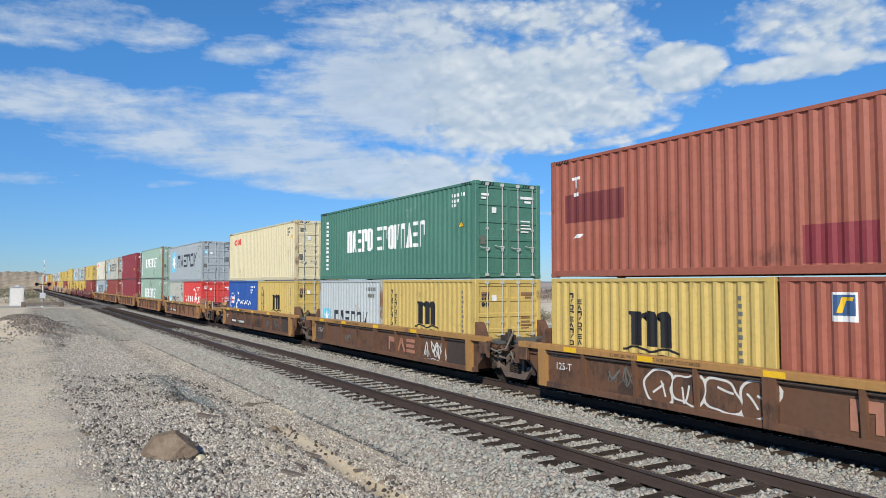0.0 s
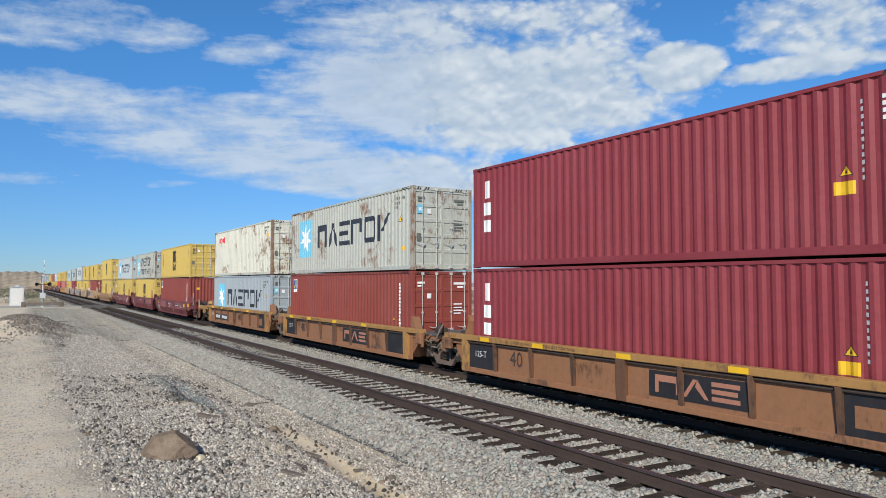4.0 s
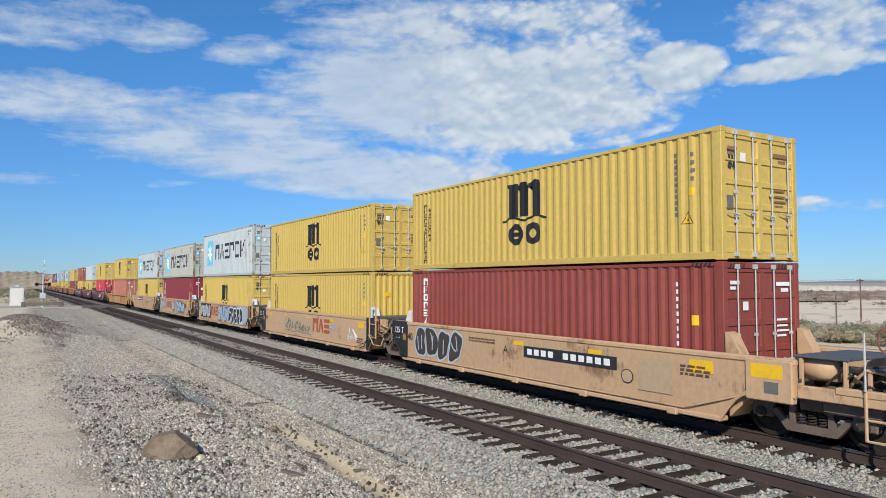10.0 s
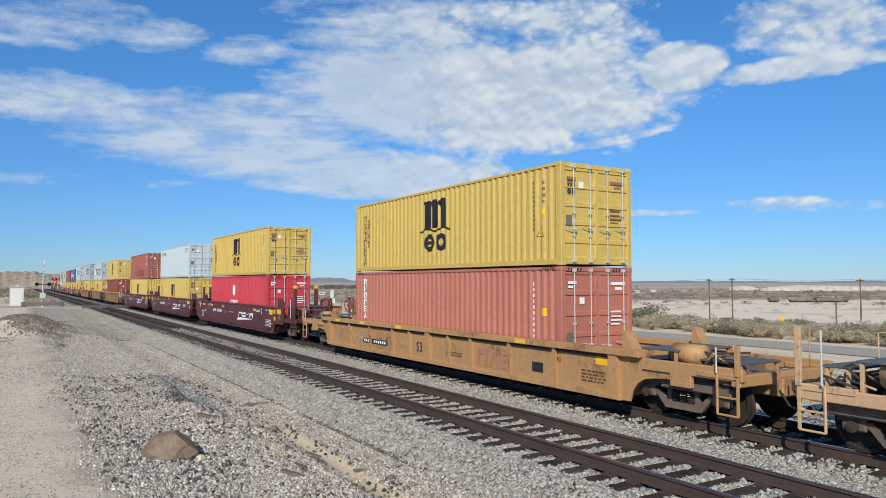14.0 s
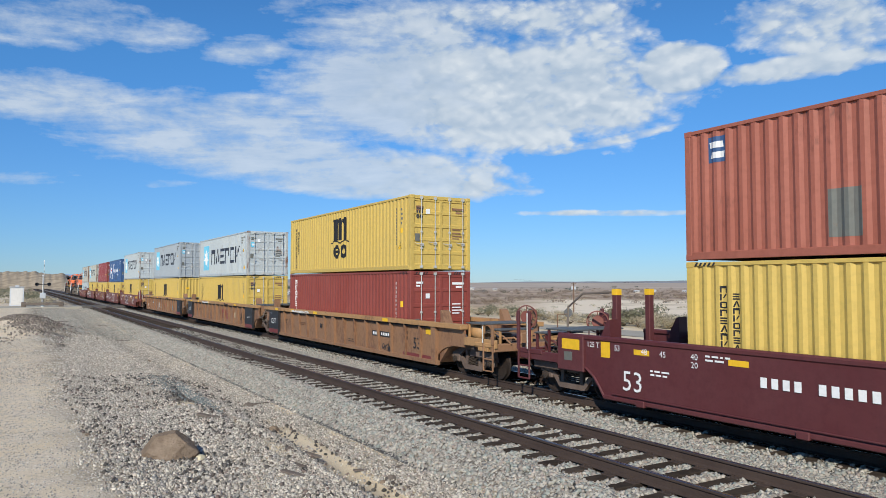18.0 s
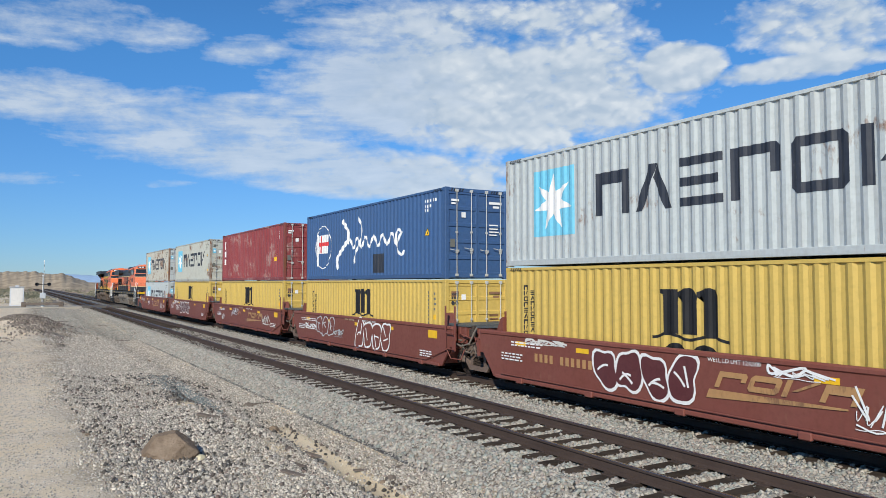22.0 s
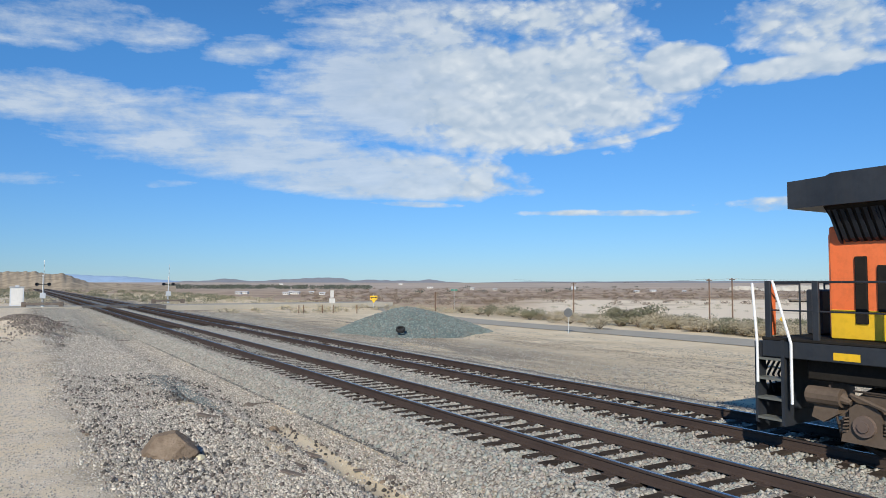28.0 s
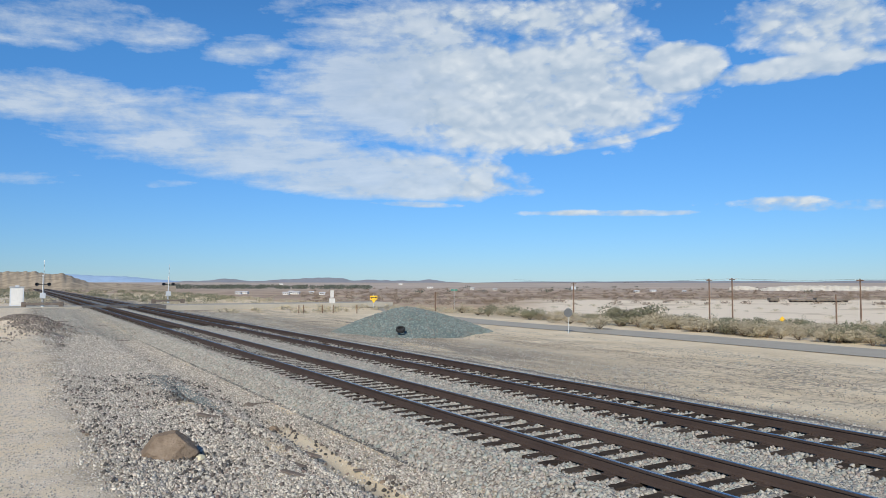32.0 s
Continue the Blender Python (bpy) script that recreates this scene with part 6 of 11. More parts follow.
            wide = cached(("widerib", top, sy), lambda: Shape().prism([(sy * 1.39, z0), (sy * 1.50, z0), (sy * 1.52, top - 0.14), (sy * 1.39, top - 0.14)], -0.13, 0.13, "x").mesh("stake"))
            for i in range(n + 1):
                x = places[i]
                end_rib = i in (0, n) or i == n // 2
                part("stake" if end_rib else "rib", wide if end_rib else rib, me_ if i in (0, n) and not dusty else M["car_brown"] if side == "car_orange" else ms, car, "", pose(x + (0.12 if i == 0 else -0.12 if i == n else 0), 0, 0))
        else:
            a, b = sy * 1.43, sy * 1.49
            chord_y, low_y = (1.54, 1.40) if style == "sloped" else (1.52, 1.53)
            if style == "sloped":
                # upright upper band, and a lower half that leans in towards the rails
                xc = hw + 0.5 * (CREASE - z0) / (up - z0)
                upper = [(-xc, CREASE), (xc, CREASE), (hw + 0.5, up), (er_, up), (er_, top - 0.1), (-el_, top - 0.1), (-el_, up), (-hw - 0.5, up)]
                part("side", Shape().prism(upper, sy * 1.45, sy * 1.53), ms, car)
                lean = [(-xc, sy * 1.53, CREASE), (xc, sy * 1.53, CREASE), (hw, sy * 1.35, z0), (-hw, sy * 1.35, z0)]
                lean += [(x_, sy * 1.30, z_) for x_, y_, z_ in lean]
                part("side_skirt", Shape().add(lean, [(0, 1, 2, 3), (7, 6, 5, 4), (0, 4, 5, 1), (1, 5, 6, 2), (2, 6, 7, 3), (3, 7, 4, 0)]), ms, car)
            else:
                part("side", Shape().prism(body, a, b), ms, car)
                if near:
                    for sx, kind, e in ((-1, left, el_), (1, right, er_)):
                        if kind == "coupler":
                            part("edge_rim", Shape().tube([(sx * (hw + a_), -1.50, z_ + 0.01) for a_, z_ in BOW] + [(sx * e, -1.50, up + 0.01)], 0.03, 8), ms, car)
            part("top_chord", Shape().box(-el_, min(sy * 1.38, sy * chord_y), top - 0.12, er_, max(sy * 1.38, sy * chord_y), top, 0.03), ms, car)
            part("bottom_chord", Shape().box(-hw + 0.1, min(sy * 1.28, sy * low_y), z0 - 0.03, hw - 0.1, max(sy * 1.28, sy * low_y), z0 + 0.07, 0.02), ms, car)
            foot = cached("foot", lambda: Shape().box(-0.12, -1.57, 0.18, 0.12, -1.40, 0.32, 0.02).mesh("bracket"))
            for i in range(5):
                part("bracket", foot, ms, car, "", pose(-hw + 1.2 + (2 * hw - 2.4) * i / 4, 0 if style != "sloped" else 0.14 if near else -0.14, 0, 0, 0, 0 if near else 180))
            if near and style != "sloped":
                part("air_pipe", Shape().tube([(-hw + 0.4, -1.545, z0 + 0.12), (hw - 0.9, -1.545, z0 + 0.12), (hw - 0.2, -1.545, z0 + 0.34), (hw + 0.5, -1.50, 0.8)], 0.016), ms, car)
    # inside of the well
    part("well_floor", Shape().box(-hw + 0.2, -1.36, 0.20, hw - 0.2, 1.36, 0.285), M["under"], car)
    for sx, d, e, kind in ((-1, dl, el_, left), (1, dr, er_, right)):
        x0, x1 = sorted((sx * (hw + 0.02), sx * e))
        part("bulkhead", Shape().prism([(sx * (hw - 0.02), 0.3), (sx * (hw + 0.5), 0.8), (sx * (hw + 0.5), 1.12), (sx * (hw - 0.02), 1.12)], -1.35, 1.35), ms, car)
        xa, xb = sorted((sx * (hw + 0.2), sx * (d - (0.42 if kind == "coupler" else 0.1))))
        part("centre_sill", Shape().box(xa, -0.36, 0.62, xb, 0.36, 0.98, 0.03), ms, car)
        xa, xb = sorted((sx * (hw + 0.12), sx * (d - (0.75 if kind == "coupler" else 0.28))))
        zt = top + 0.05 if kind == "joint" and top > 1.4 else 1.14
        if kind == "coupler":
            xa, xb = sorted((sx * (hw + 0.12), sx * (e - 0.05)))
        deck = part("platform", Shape().prism([(xa, zt - 0.05), (xb, zt - 0.05 + 0.05 * (sx < 0)), (xb, zt + 0.05 * (sx < 0)), (xa, zt + 0.05 * (sx > 0) * 0.4)], -1.30, 1.30), M["grating"], car, "steel grating end platform")
        s = Shape()
        for i in range(7):
            yy = -1.25 + 2.5 * i / 6
            s.box(xa + 0.03, yy - 0.02, 0.98, xb - 0.03, yy + 0.02, zt - 0.05)
        tagged(part("deck_beam", s, ms, car), kind="stuff")
        cone = cached(("guide", sx), lambda: Shape().prism([(0, 1.1), (sx * 0.34, 1.1), (sx * 0.30, 1.22), (sx * 0.1, 1.58), (0, 1.62)], -0.14, 0.14).mesh("container_guide"))
        for yy in (-1.14, 1.14):
            part("container_guide", cone, M["house"] if side == "car_tan" and kind == "joint" else ms, car, "", pose(sx * 6.16 if hw < 7 else sx * (hw - 0.1), yy, top - 1.25))
        if panel and kind == "joint":
            if dusty:
                x0_, x1_ = sorted((sx * (hw + 0.05), sx * (hw - 1.35)))
                pn = part("end_panel", Shape().box(x0_, -1.532, z0 + 0.04, x1_, -1.39, top - 0.14, 0.008), M["black"], car, "black-painted end panel")
                part("panel_foot", Shape().box(x0_ + 0.02, -1.535, z0 + 0.05, x1_ - 0.02, -1.532, z0 + 0.24), M["car_maroon"], pn)
                lettering("125T" if sx < 0 else "JACK HERE", 0.36 if sx < 0 else 0.1, M["bright"], pn, sx * (hw - 0.65), -1.534, 0.86)
                if sx < 0:
                    lettering("53", 0.12, M["bright"], pn, -hw + 0.25, -1.534, 1.22)
            else:
                inner = e - (1.05 if sx < 0 else 0.65)
                poly = [(sx * x_, z_) for x_, z_ in ((e - 0.01, up + 0.02), (hw + 0.52, up + 0.02), (hw + 0.04, z0 + 0.05), (inner, z0 + 0.05), (inner, top + 0.004), (e - 0.01, top + 0.004))]
                pn = part("end_panel", Shape().prism(poly if sx > 0 else poly[::-1], -1.53, -1.39 if style == "rib" else -1.485), M["black"], car, "black-painted end panel")
                part("panel_seam", Shape().tube([(sx * (e - 0.03), -1.533, 1.06), (sx * (inner + 0.03), -1.533, 1.06)], 0.008), M["under"], pn)
                if sx < 0:
                    lettering("125 T", 0.29, M["bright"], pn, -e + 0.5, -1.533, 1.18)
                    lettering("JACK HERE", 0.065, M["bright"], pn, -e + 0.42, -1.533, 0.92)
                    part("reflector_plate", Shape().box(-inner - 0.26, -1.536, 0.86, -inner - 0.06, -1.53, 1.08), M["car_edge"], pn)
                    part("air_pipe", Shape().tube([(-e + 0.1, -1.56, 0.98), (-hw - 0.35, -1.57, 0.9), (-hw + 0.05, -1.57, 0.42), (-hw + 0.5, -1.56, 0.36)], 0.02), M["black"], pn)
                else:
                    lettering("JACK HERE", 0.06, M["bright"], pn, inner + 0.34, -1.533, 0.86)
                    part("air_pipe", Shape().tube([(hw - 0.5, -1.57, 0.34), (hw - 0.1, -1.57, 0.42), (hw + 0.25, -1.57, 0.8)], 0.02), M["black"], pn)
        # end sill, steps and grab irons on the viewer's side
        for yy in (-1, 1):
            if panel and yy < 0 and kind == "joint":
                continue
            if kind == "coupler":
                continue
            s = Shape().box(min(sx * e, sx * (e + 0.12)), yy * 1.5 - 0.02, 0.72, max(sx * e, sx * (e + 0.12)), yy * 1.5 + 0.02, 1.16)
            if not (style == "smooth" and yy < 0):
                s.box(min(sx * (e - 0.35), sx * e), yy * 1.47 - 0.06, 0.80, max(sx * (e - 0.35), sx * e), yy * 1.47 + 0.06, 1.12, 0.02)
            part("end_bracket", s, ms, car)
        if kind == "coupler":
            bar = lambda x_, y_, z_, X_, Y_, Z_, r_=0.01: Shape().box(min(sx * x_, sx * X_), y_, z_, max(sx * x_, sx * X_), Y_, Z_, r_)
            part("end_sill", bar(d - 0.75, -1.45, 0.86, d - 0.55, 1.45, 1.08, 0.02), ms, car)
            for yy in (-1, 1):
                lo_, hi_ = sorted((yy * 1.36, yy * 1.46))
                part("side_sill", bar(e, lo_, 0.84 if style != "rib" else 0.96, d - 0.5, hi_, 1.06 if style != "rib" else 1.20, 0.015), ms if style != "rib" else me_, car)
                if style == "rib":
                    part("hanger_plate", bar(e + 0.75, lo_ - 0.012, 0.72 if not dusty else 0.86, e + 1.25, hi_, 0.97, 0.01), me_, car)
                part("step_plate", bar(d - 1.5, lo_ - 0.02, 0.98, d - 0.6, hi_ + 0.02, 1.10, 0.02), me_, car)
            if style != "rib":
                part("end_plate", bar(e - 0.92, -1.545, 0.72, e - 0.03, -1.40, top - 0.04, 0.02), ms, car)
            if style != "rib":
                part("reflector_plate", bar(e - 0.8, -1.55, top - 0.36, e - 0.2, -1.545, top - 0.12, 0.0), M["sign_yellow"], car)
            if style != "rib":
                part("data_plate", bar(e - 0.55, -1.55, top - 0.62, e - 0.28, -1.545, top - 0.42, 0.0), M["grime"], car)
            for xb_ in (e + 0.25, e + 0.8, d - 1.0):
                part("cross_beam", bar(xb_, -1.36, 0.86, xb_ + 0.14, 1.36, 1.04, 0.01), M["truck_rust"], car)
            part("grating_plate", bar(e - 0.2, -1.25, top + 0.02, e + 0.75, 0.5, top + 0.06, 0.008), M["grating"], car, "steel grating plate")
            part("grating_plate", bar(e + 0.85, -1.1, top - 0.12, d - 0.75, 0.1, top - 0.08, 0.008), M["grating"], car, "steel grating plate")
            for xb_, yy in ((e - 0.1, -1.2), (e + 0.65, -1.2), (e + 0.95, -1.05), (d - 0.85, -1.05), (e + 0.65, 0.45), (d - 0.85, 0.05)):
                part("plate_leg", bar(xb_, yy - 0.03, 1.0, xb_ + 0.06, yy + 0.03, top + (0.02 if xb_ < e + 0.8 else -0.12), 0.005), me_, car)
            part("pulling_box", bar(e - 0.1, -0.75, 0.45, e + 0.5, 0.75, 0.86, 0.04), M["truck_rust"], car)
            part("brake_beam", bar(e + 0.3, -1.25, 0.62, d - 0.9, -1.05, 0.82, 0.03), M["truck_rust"], car)
            rj = random.Random(int(d * 100) + sx)
            for k in range(6):
                xs_ = sx * rj.uniform(e + 0.1, d - 1.0)
                part("pipe_run", Shape().tube([(xs_ - sx * 0.3, -1.15 + 0.1 * k, 1.08), (xs_, -1.2 + 0.1 * k, rj.uniform(1.15, 1.4)), (xs_ + sx * 0.3, -1.1 + 0.12 * k, rj.uniform(1.1, 1.45)), (xs_ + sx * 0.55, -1.0 + 0.12 * k, 1.06)], rj.choice((0.015, 0.022, 0.03)), 6), (M["steel"], ms, M["truck_rust"])[k % 3], car)
            for k in range(3):
                xs_ = e + 0.2 + 0.5 * k
                part("valve_body", bar(xs_, -0.9 + 0.25 * k, 1.04, xs_ + rj.uniform(0.15, 0.3), -0.65 + 0.25 * k, 1.04 + rj.uniform(0.15, 0.32), 0.03), (M["steel"], M["truck_rust"], ms)[k], car)
            if side == "car_wine":
                for yy in (-0.55, 0.55):
                    gp = part("guide_post", bar(hw + 0.34, yy - 0.08, 1.1, hw + 0.49, yy + 0.08, 2.62, 0.015), ms, car, "tall wine red guide post")
                    part("post_cap", bar(hw + 0.335, yy - 0.085, 2.48, hw + 0.495, yy + 0.085, 2.625, 0.005), M["sign_yellow"], gp)
                part("bent_pipe", Shape().tube([(sx * (hw + 0.56), -0.5, 2.55), (sx * (e + 0.2), -0.5, 2.5), (sx * (e + 0.75), -0.5, 2.15), (sx * (e + 0.8), -0.5, 1.1)], 0.03), M["hose"], car)
            c = Shape().box(min(sx * (d - 0.5), sx * (d - 0.12)), -0.09, 0.72, max(sx * (d - 0.5), sx * (d - 0.12)), 0.09, 0.92, 0.02)
            c.box(min(sx * (d - 0.16), sx * (d + 0.05)), -0.16, 0.66, max(sx * (d - 0.16), sx * (d + 0.05)), 0.12, 0.98, 0.03)
            part("coupler", c, M["steel"], car, "dark cast knuckle coupler")
            part("air_hose", Shape().tube([(sx * (d - 0.5), -0.35, 0.75), (sx * (d - 0.3), -0.38, 0.5), (sx * (d - 0.1), -0.3, 0.4), (sx * (d + 0.02), -0.2, 0.5)], 0.025), M["rubber"], car)
            for yy in (-1.48, 1.48):
                xo, xi = d - 0.58, d - 1.02
                rail_ = bar(xo - 0.03, yy - 0.012, 0.34, xo + 0.03, yy + 0.012, 1.08, 0.004)
                rail_.tube([(sx * xi, yy, 0.34), (sx * xi, yy, 1.08)], 0.026)
                for zz in (0.34, 0.66):
                    rail_.tube([(sx * xo, yy, zz), (sx * xi, yy, zz)], 0.022)
                part("ladder", rail_, ms, car)
                tall = 2.05 if style != "rib" else 1.62
                for xp in ((xo, xi) if side == "car_wine" else (xo,) if yy < 0 else ()):
                    part("ladder_post", bar(xp - 0.05, yy - 0.03, 1.06, xp + 0.05, yy + 0.03, tall, 0.006), ms if side != "car_brown" else M["car_rust"], car)
                if yy < 0 or side == "car_wine":
                    part("grab_iron", Shape().tube([(sx * (xi + 0.02), yy * 1.03, 1.1), (sx * (xi + 0.02), yy * 1.03, tall - 0.05)], 0.018), M["galv"], car)
            part("handrail", Shape().tube([(sx * (d - 0.66), 0.9, 1.08), (sx * (d - 0.66), 0.9, 1.85), (sx * (d - 0.66), 1.35, 1.85)], 0.016), ms, car)
            # hand brake on its stand, and the air reservoir
            bx_ = sx * (d - 1.5)
            if not (side == "car_ochre" and sx > 0):
                hand_brake(car, bx_, ms, 25 if style == "rib" else 48, 1.0 if style == "rib" else 0.82)
            part("air_reservoir", Shape().cyl((bx_ - sx * 0.2, -0.95, 1.32), (bx_ - sx * 0.9, -0.95, 1.32), 0.21, 18), me_, car, "", None, True)
            part("pipe_run", Shape().tube([(bx_ - sx * 0.2, -0.95, 1.4), (bx_ + sx * 0.2, -0.8, 1.3), (bx_ + sx * 0.35, -0.3, 1.22), (bx_ + sx * 0.4, 0.4, 1.22)], 0.02), M["steel"], car)
            part("pipe_run", Shape().tube([(bx_, -1.2, 1.18), (bx_ + sx * 0.3, -1.2, 1.42), (bx_ + sx * 0.5, -0.5, 1.42)], 0.018), M["steel"], car)
        else:
            if side == "car_wine":
                for yy in ((-0.55, -0.1) if sx > 0 else (0.1, 0.5)):
                    gx0, gx1 = sorted((sx * (hw + 0.44), sx * (hw + 0.56)))
                    gp = part("guide_post", Shape().box(gx0, yy - 0.07, 1.1, gx1, yy + 0.07, 2.62, 0.012), ms, car, "tall wine red guide post")
                    part("post_cap", Shape().box(gx0 - 0.005, yy - 0.075, 2.48, gx1 + 0.005, yy + 0.075, 2.625, 0.005), M["sign_yellow"], gp)
            part("joint_casting", Shape().box(min(sx * (d - 0.3), sx * d), -0.28, 0.66, max(sx * (d - 0.3), sx * d), 0.28, 0.96, 0.04), M["steel"], car)
            part("brake_hose", Shape().tube([(sx * (d - 0.7), -1.2, 1.0), (sx * (d - 0.4), -1.28, 0.75), (sx * (d - 0.15), -1.25, 0.72), (sx * (d), -1.2, 0.9)], 0.025), M["board"], car)
            if sx > 0 and style != "rib":
                rail_ = Shape()
                for xx in (e + 0.24, e - 0.28):
                    rail_.box(xx - 0.04, -1.585, 0.75, xx + 0.04, -1.56, 2.08, 0.006)
                for zz in (0.8, 1.27):
                    rail_.tube([(e + 0.24, -1.575, zz), (e - 0.28, -1.575, zz)], 0.02)
                rail_.tube([(e - 0.24, -1.57, 0.8), (e - 0.1, -1.5, 0.52), (e + 0.3, -1.4, 0.5), (e + 0.35, -1.3, 0.8)], 0.018)
                part("ladder", rail_, ms, car)
            bx_ = sx * (d - 0.8)
            part("brake_rigging", Shape().tube([(bx_, -1.1, 0.75), (bx_ - sx * 0.4, -1.0, 0.9), (bx_ - sx * 0.8, -1.0, 1.0)], 0.03), M["steel"], car)
            part("bolster", Shape().box(min(sx * (d - 0.62), sx * (d - 0.02)), -1.02, 0.78, max(sx * (d - 0.62), sx * (d - 0.02)), 1.02, 1.0, 0.03), M["truck_rust"], car)
            rj = random.Random(int(d * 100) + sx)
            for k in range(5):
                xs_, z_ = sx * (d - rj.uniform(0.35, 0.75)), rj.uniform(0.75, top - 0.2)
                part("pipe_run", Shape().tube([(xs_ - sx * 0.25, -1.1 - 0.06 * k, z_), (xs_, -1.18 - 0.05 * k, z_ + rj.uniform(-0.15, 0.2)), (xs_ + sx * 0.3, -1.1 - 0.05 * k, rj.uniform(0.8, top - 0.1)), (xs_ + sx * 0.5, -0.9, rj.uniform(0.8, 1.2))], rj.choice((0.012, 0.018, 0.026)), 6), M["steel"] if k % 2 else M["hose"] if k == 2 else ms, car)
            for k in range(2):
                xb_ = sx * (e + 0.05 + 0.28 * k)
                part("deck_bracket", Shape().box(min(xb_, xb_ + sx * 0.06), -1.28, top - 0.36, max(xb_, xb_ + sx * 0.06), -1.1, zt - 0.05, 0.01).box(min(xb_, xb_ + sx * 0.2), -1.28, top - 0.36, max(xb_, xb_ + sx * 0.2), -1.1, top - 0.28, 0.01), ms, car)
            if sx > 0:
                part("brake_hose", Shape().tube([(d - 0.78, -1.36, 0.96), (d - 0.4, -1.40, 0.90), (d, -1.38, 1.0), (d + 0.13, -1.3, 1.32), (d - 0.02, -1.1, 1.46)], 0.028, 8), M["hose"], car, "pale braided hose looping between the cars")
                part("valve_body", Shape().box(d - 0.3, -1.2, 1.15, d - 0.12, -1.0, 1.42, 0.03).cyl((d - 0.2, -1.1, 1.42), (d - 0.2, -1.1, 1.5), 0.06, 10), M["steel"], car)
            part("brake_valve", Shape().box(bx_ - 0.12, -0.9, 1.14, bx_ + 0.12, -0.5, 1.3, 0.02), M["steel"], car)
    for tx in trucks:
        truck(car, tx)
    ys = -1.535 if style == "rib" else -1.532 if style == "sloped" else -1.496
    strip = cached("strip", lambda: Shape().box(0, -0.004, -0.055, 0.42, 0.0, 0.055).mesh("reflector_strip"))
    for x in (-hw + 1.0, -hw + 3.3, -hw + 6.2, hw - 3.6):
        part("reflector_strip", strip, M["sign_yellow"], car, "", pose(x, (-shelf - 0.001 if style == "rib" else ys), top - (0.075 if style == "rib" else 0.27)))
    part("reflector_plate", cached("rplate", lambda: Shape().box(0, -0.004, -0.12, 0.55, 0.0, 0.12).mesh("reflector_plate")), M["sign_yellow"], car, "", pose(hw - 0.8, (-1.402 if style == "rib" else ys), top - 0.3))
    for words_, x, z, size, mname in numbers:
        lettering(words_, size, M[mname], car, x, (-1.424 if style == "rib" and size > 0.15 else -1.524 if style == "rib" else ys - 0.022), z)
    return car


# ---- sprayed and stencilled marks on the car sides ----
def bubbles(seed, x0, x1, z0, z1, n):
    """Fat rounded sprayed shapes that overlap in a row and spell nothing, and short slits inside them."""
    r = random.Random(seed)
    out, slits = [], []
    w, h = (x1 - x0) / n, z1 - z0
    for i in range(n):
        cx, cz = x0 + w * (i + 0.5), z0 + h * r.uniform(0.46, 0.54)
        a2, a3, lean, k = r.uniform(0, 6.3), r.uniform(0, 6.3), r.uniform(-0.2, 0.3), r.uniform(0.42, 0.5)
        q = []
        for j in range(26):
            a = 2 * math.pi * j / 26
            c, s_ = math.cos(a), math.sin(a)
            e = (abs(c) ** 3.2 + abs(s_) ** 3.2) ** (-1 / 3.2) * (1 + 0.10 * math.sin(2 * a + a2) + 0.09 * math.sin(3 * a + a3) + 0.05 * math.sin(5 * a + a2))
            v = h * k * e * s_
            q.append((cx + w * 0.54 * e * c + lean * v, cz + v))
        out.append(q)
        for _ in range(r.choice((1, 2, 2))):
            u, v, t = cx + w * r.uniform(-0.2, 0.2), cz + h * r.uniform(-0.18, 0.18), r.uniform(0, 3.1)
            bend = r.uniform(-0.8, 0.8)
            slits += stroke([(u + w * 0.24 * g * math.cos(t), v + h * 0.22 * g * math.sin(t) + bend * 0.1 * h * (1 - g * g)) for g in (-1, -0.5, 0, 0.5, 1)], min(0.05, h * 0.06))
    return out, slits


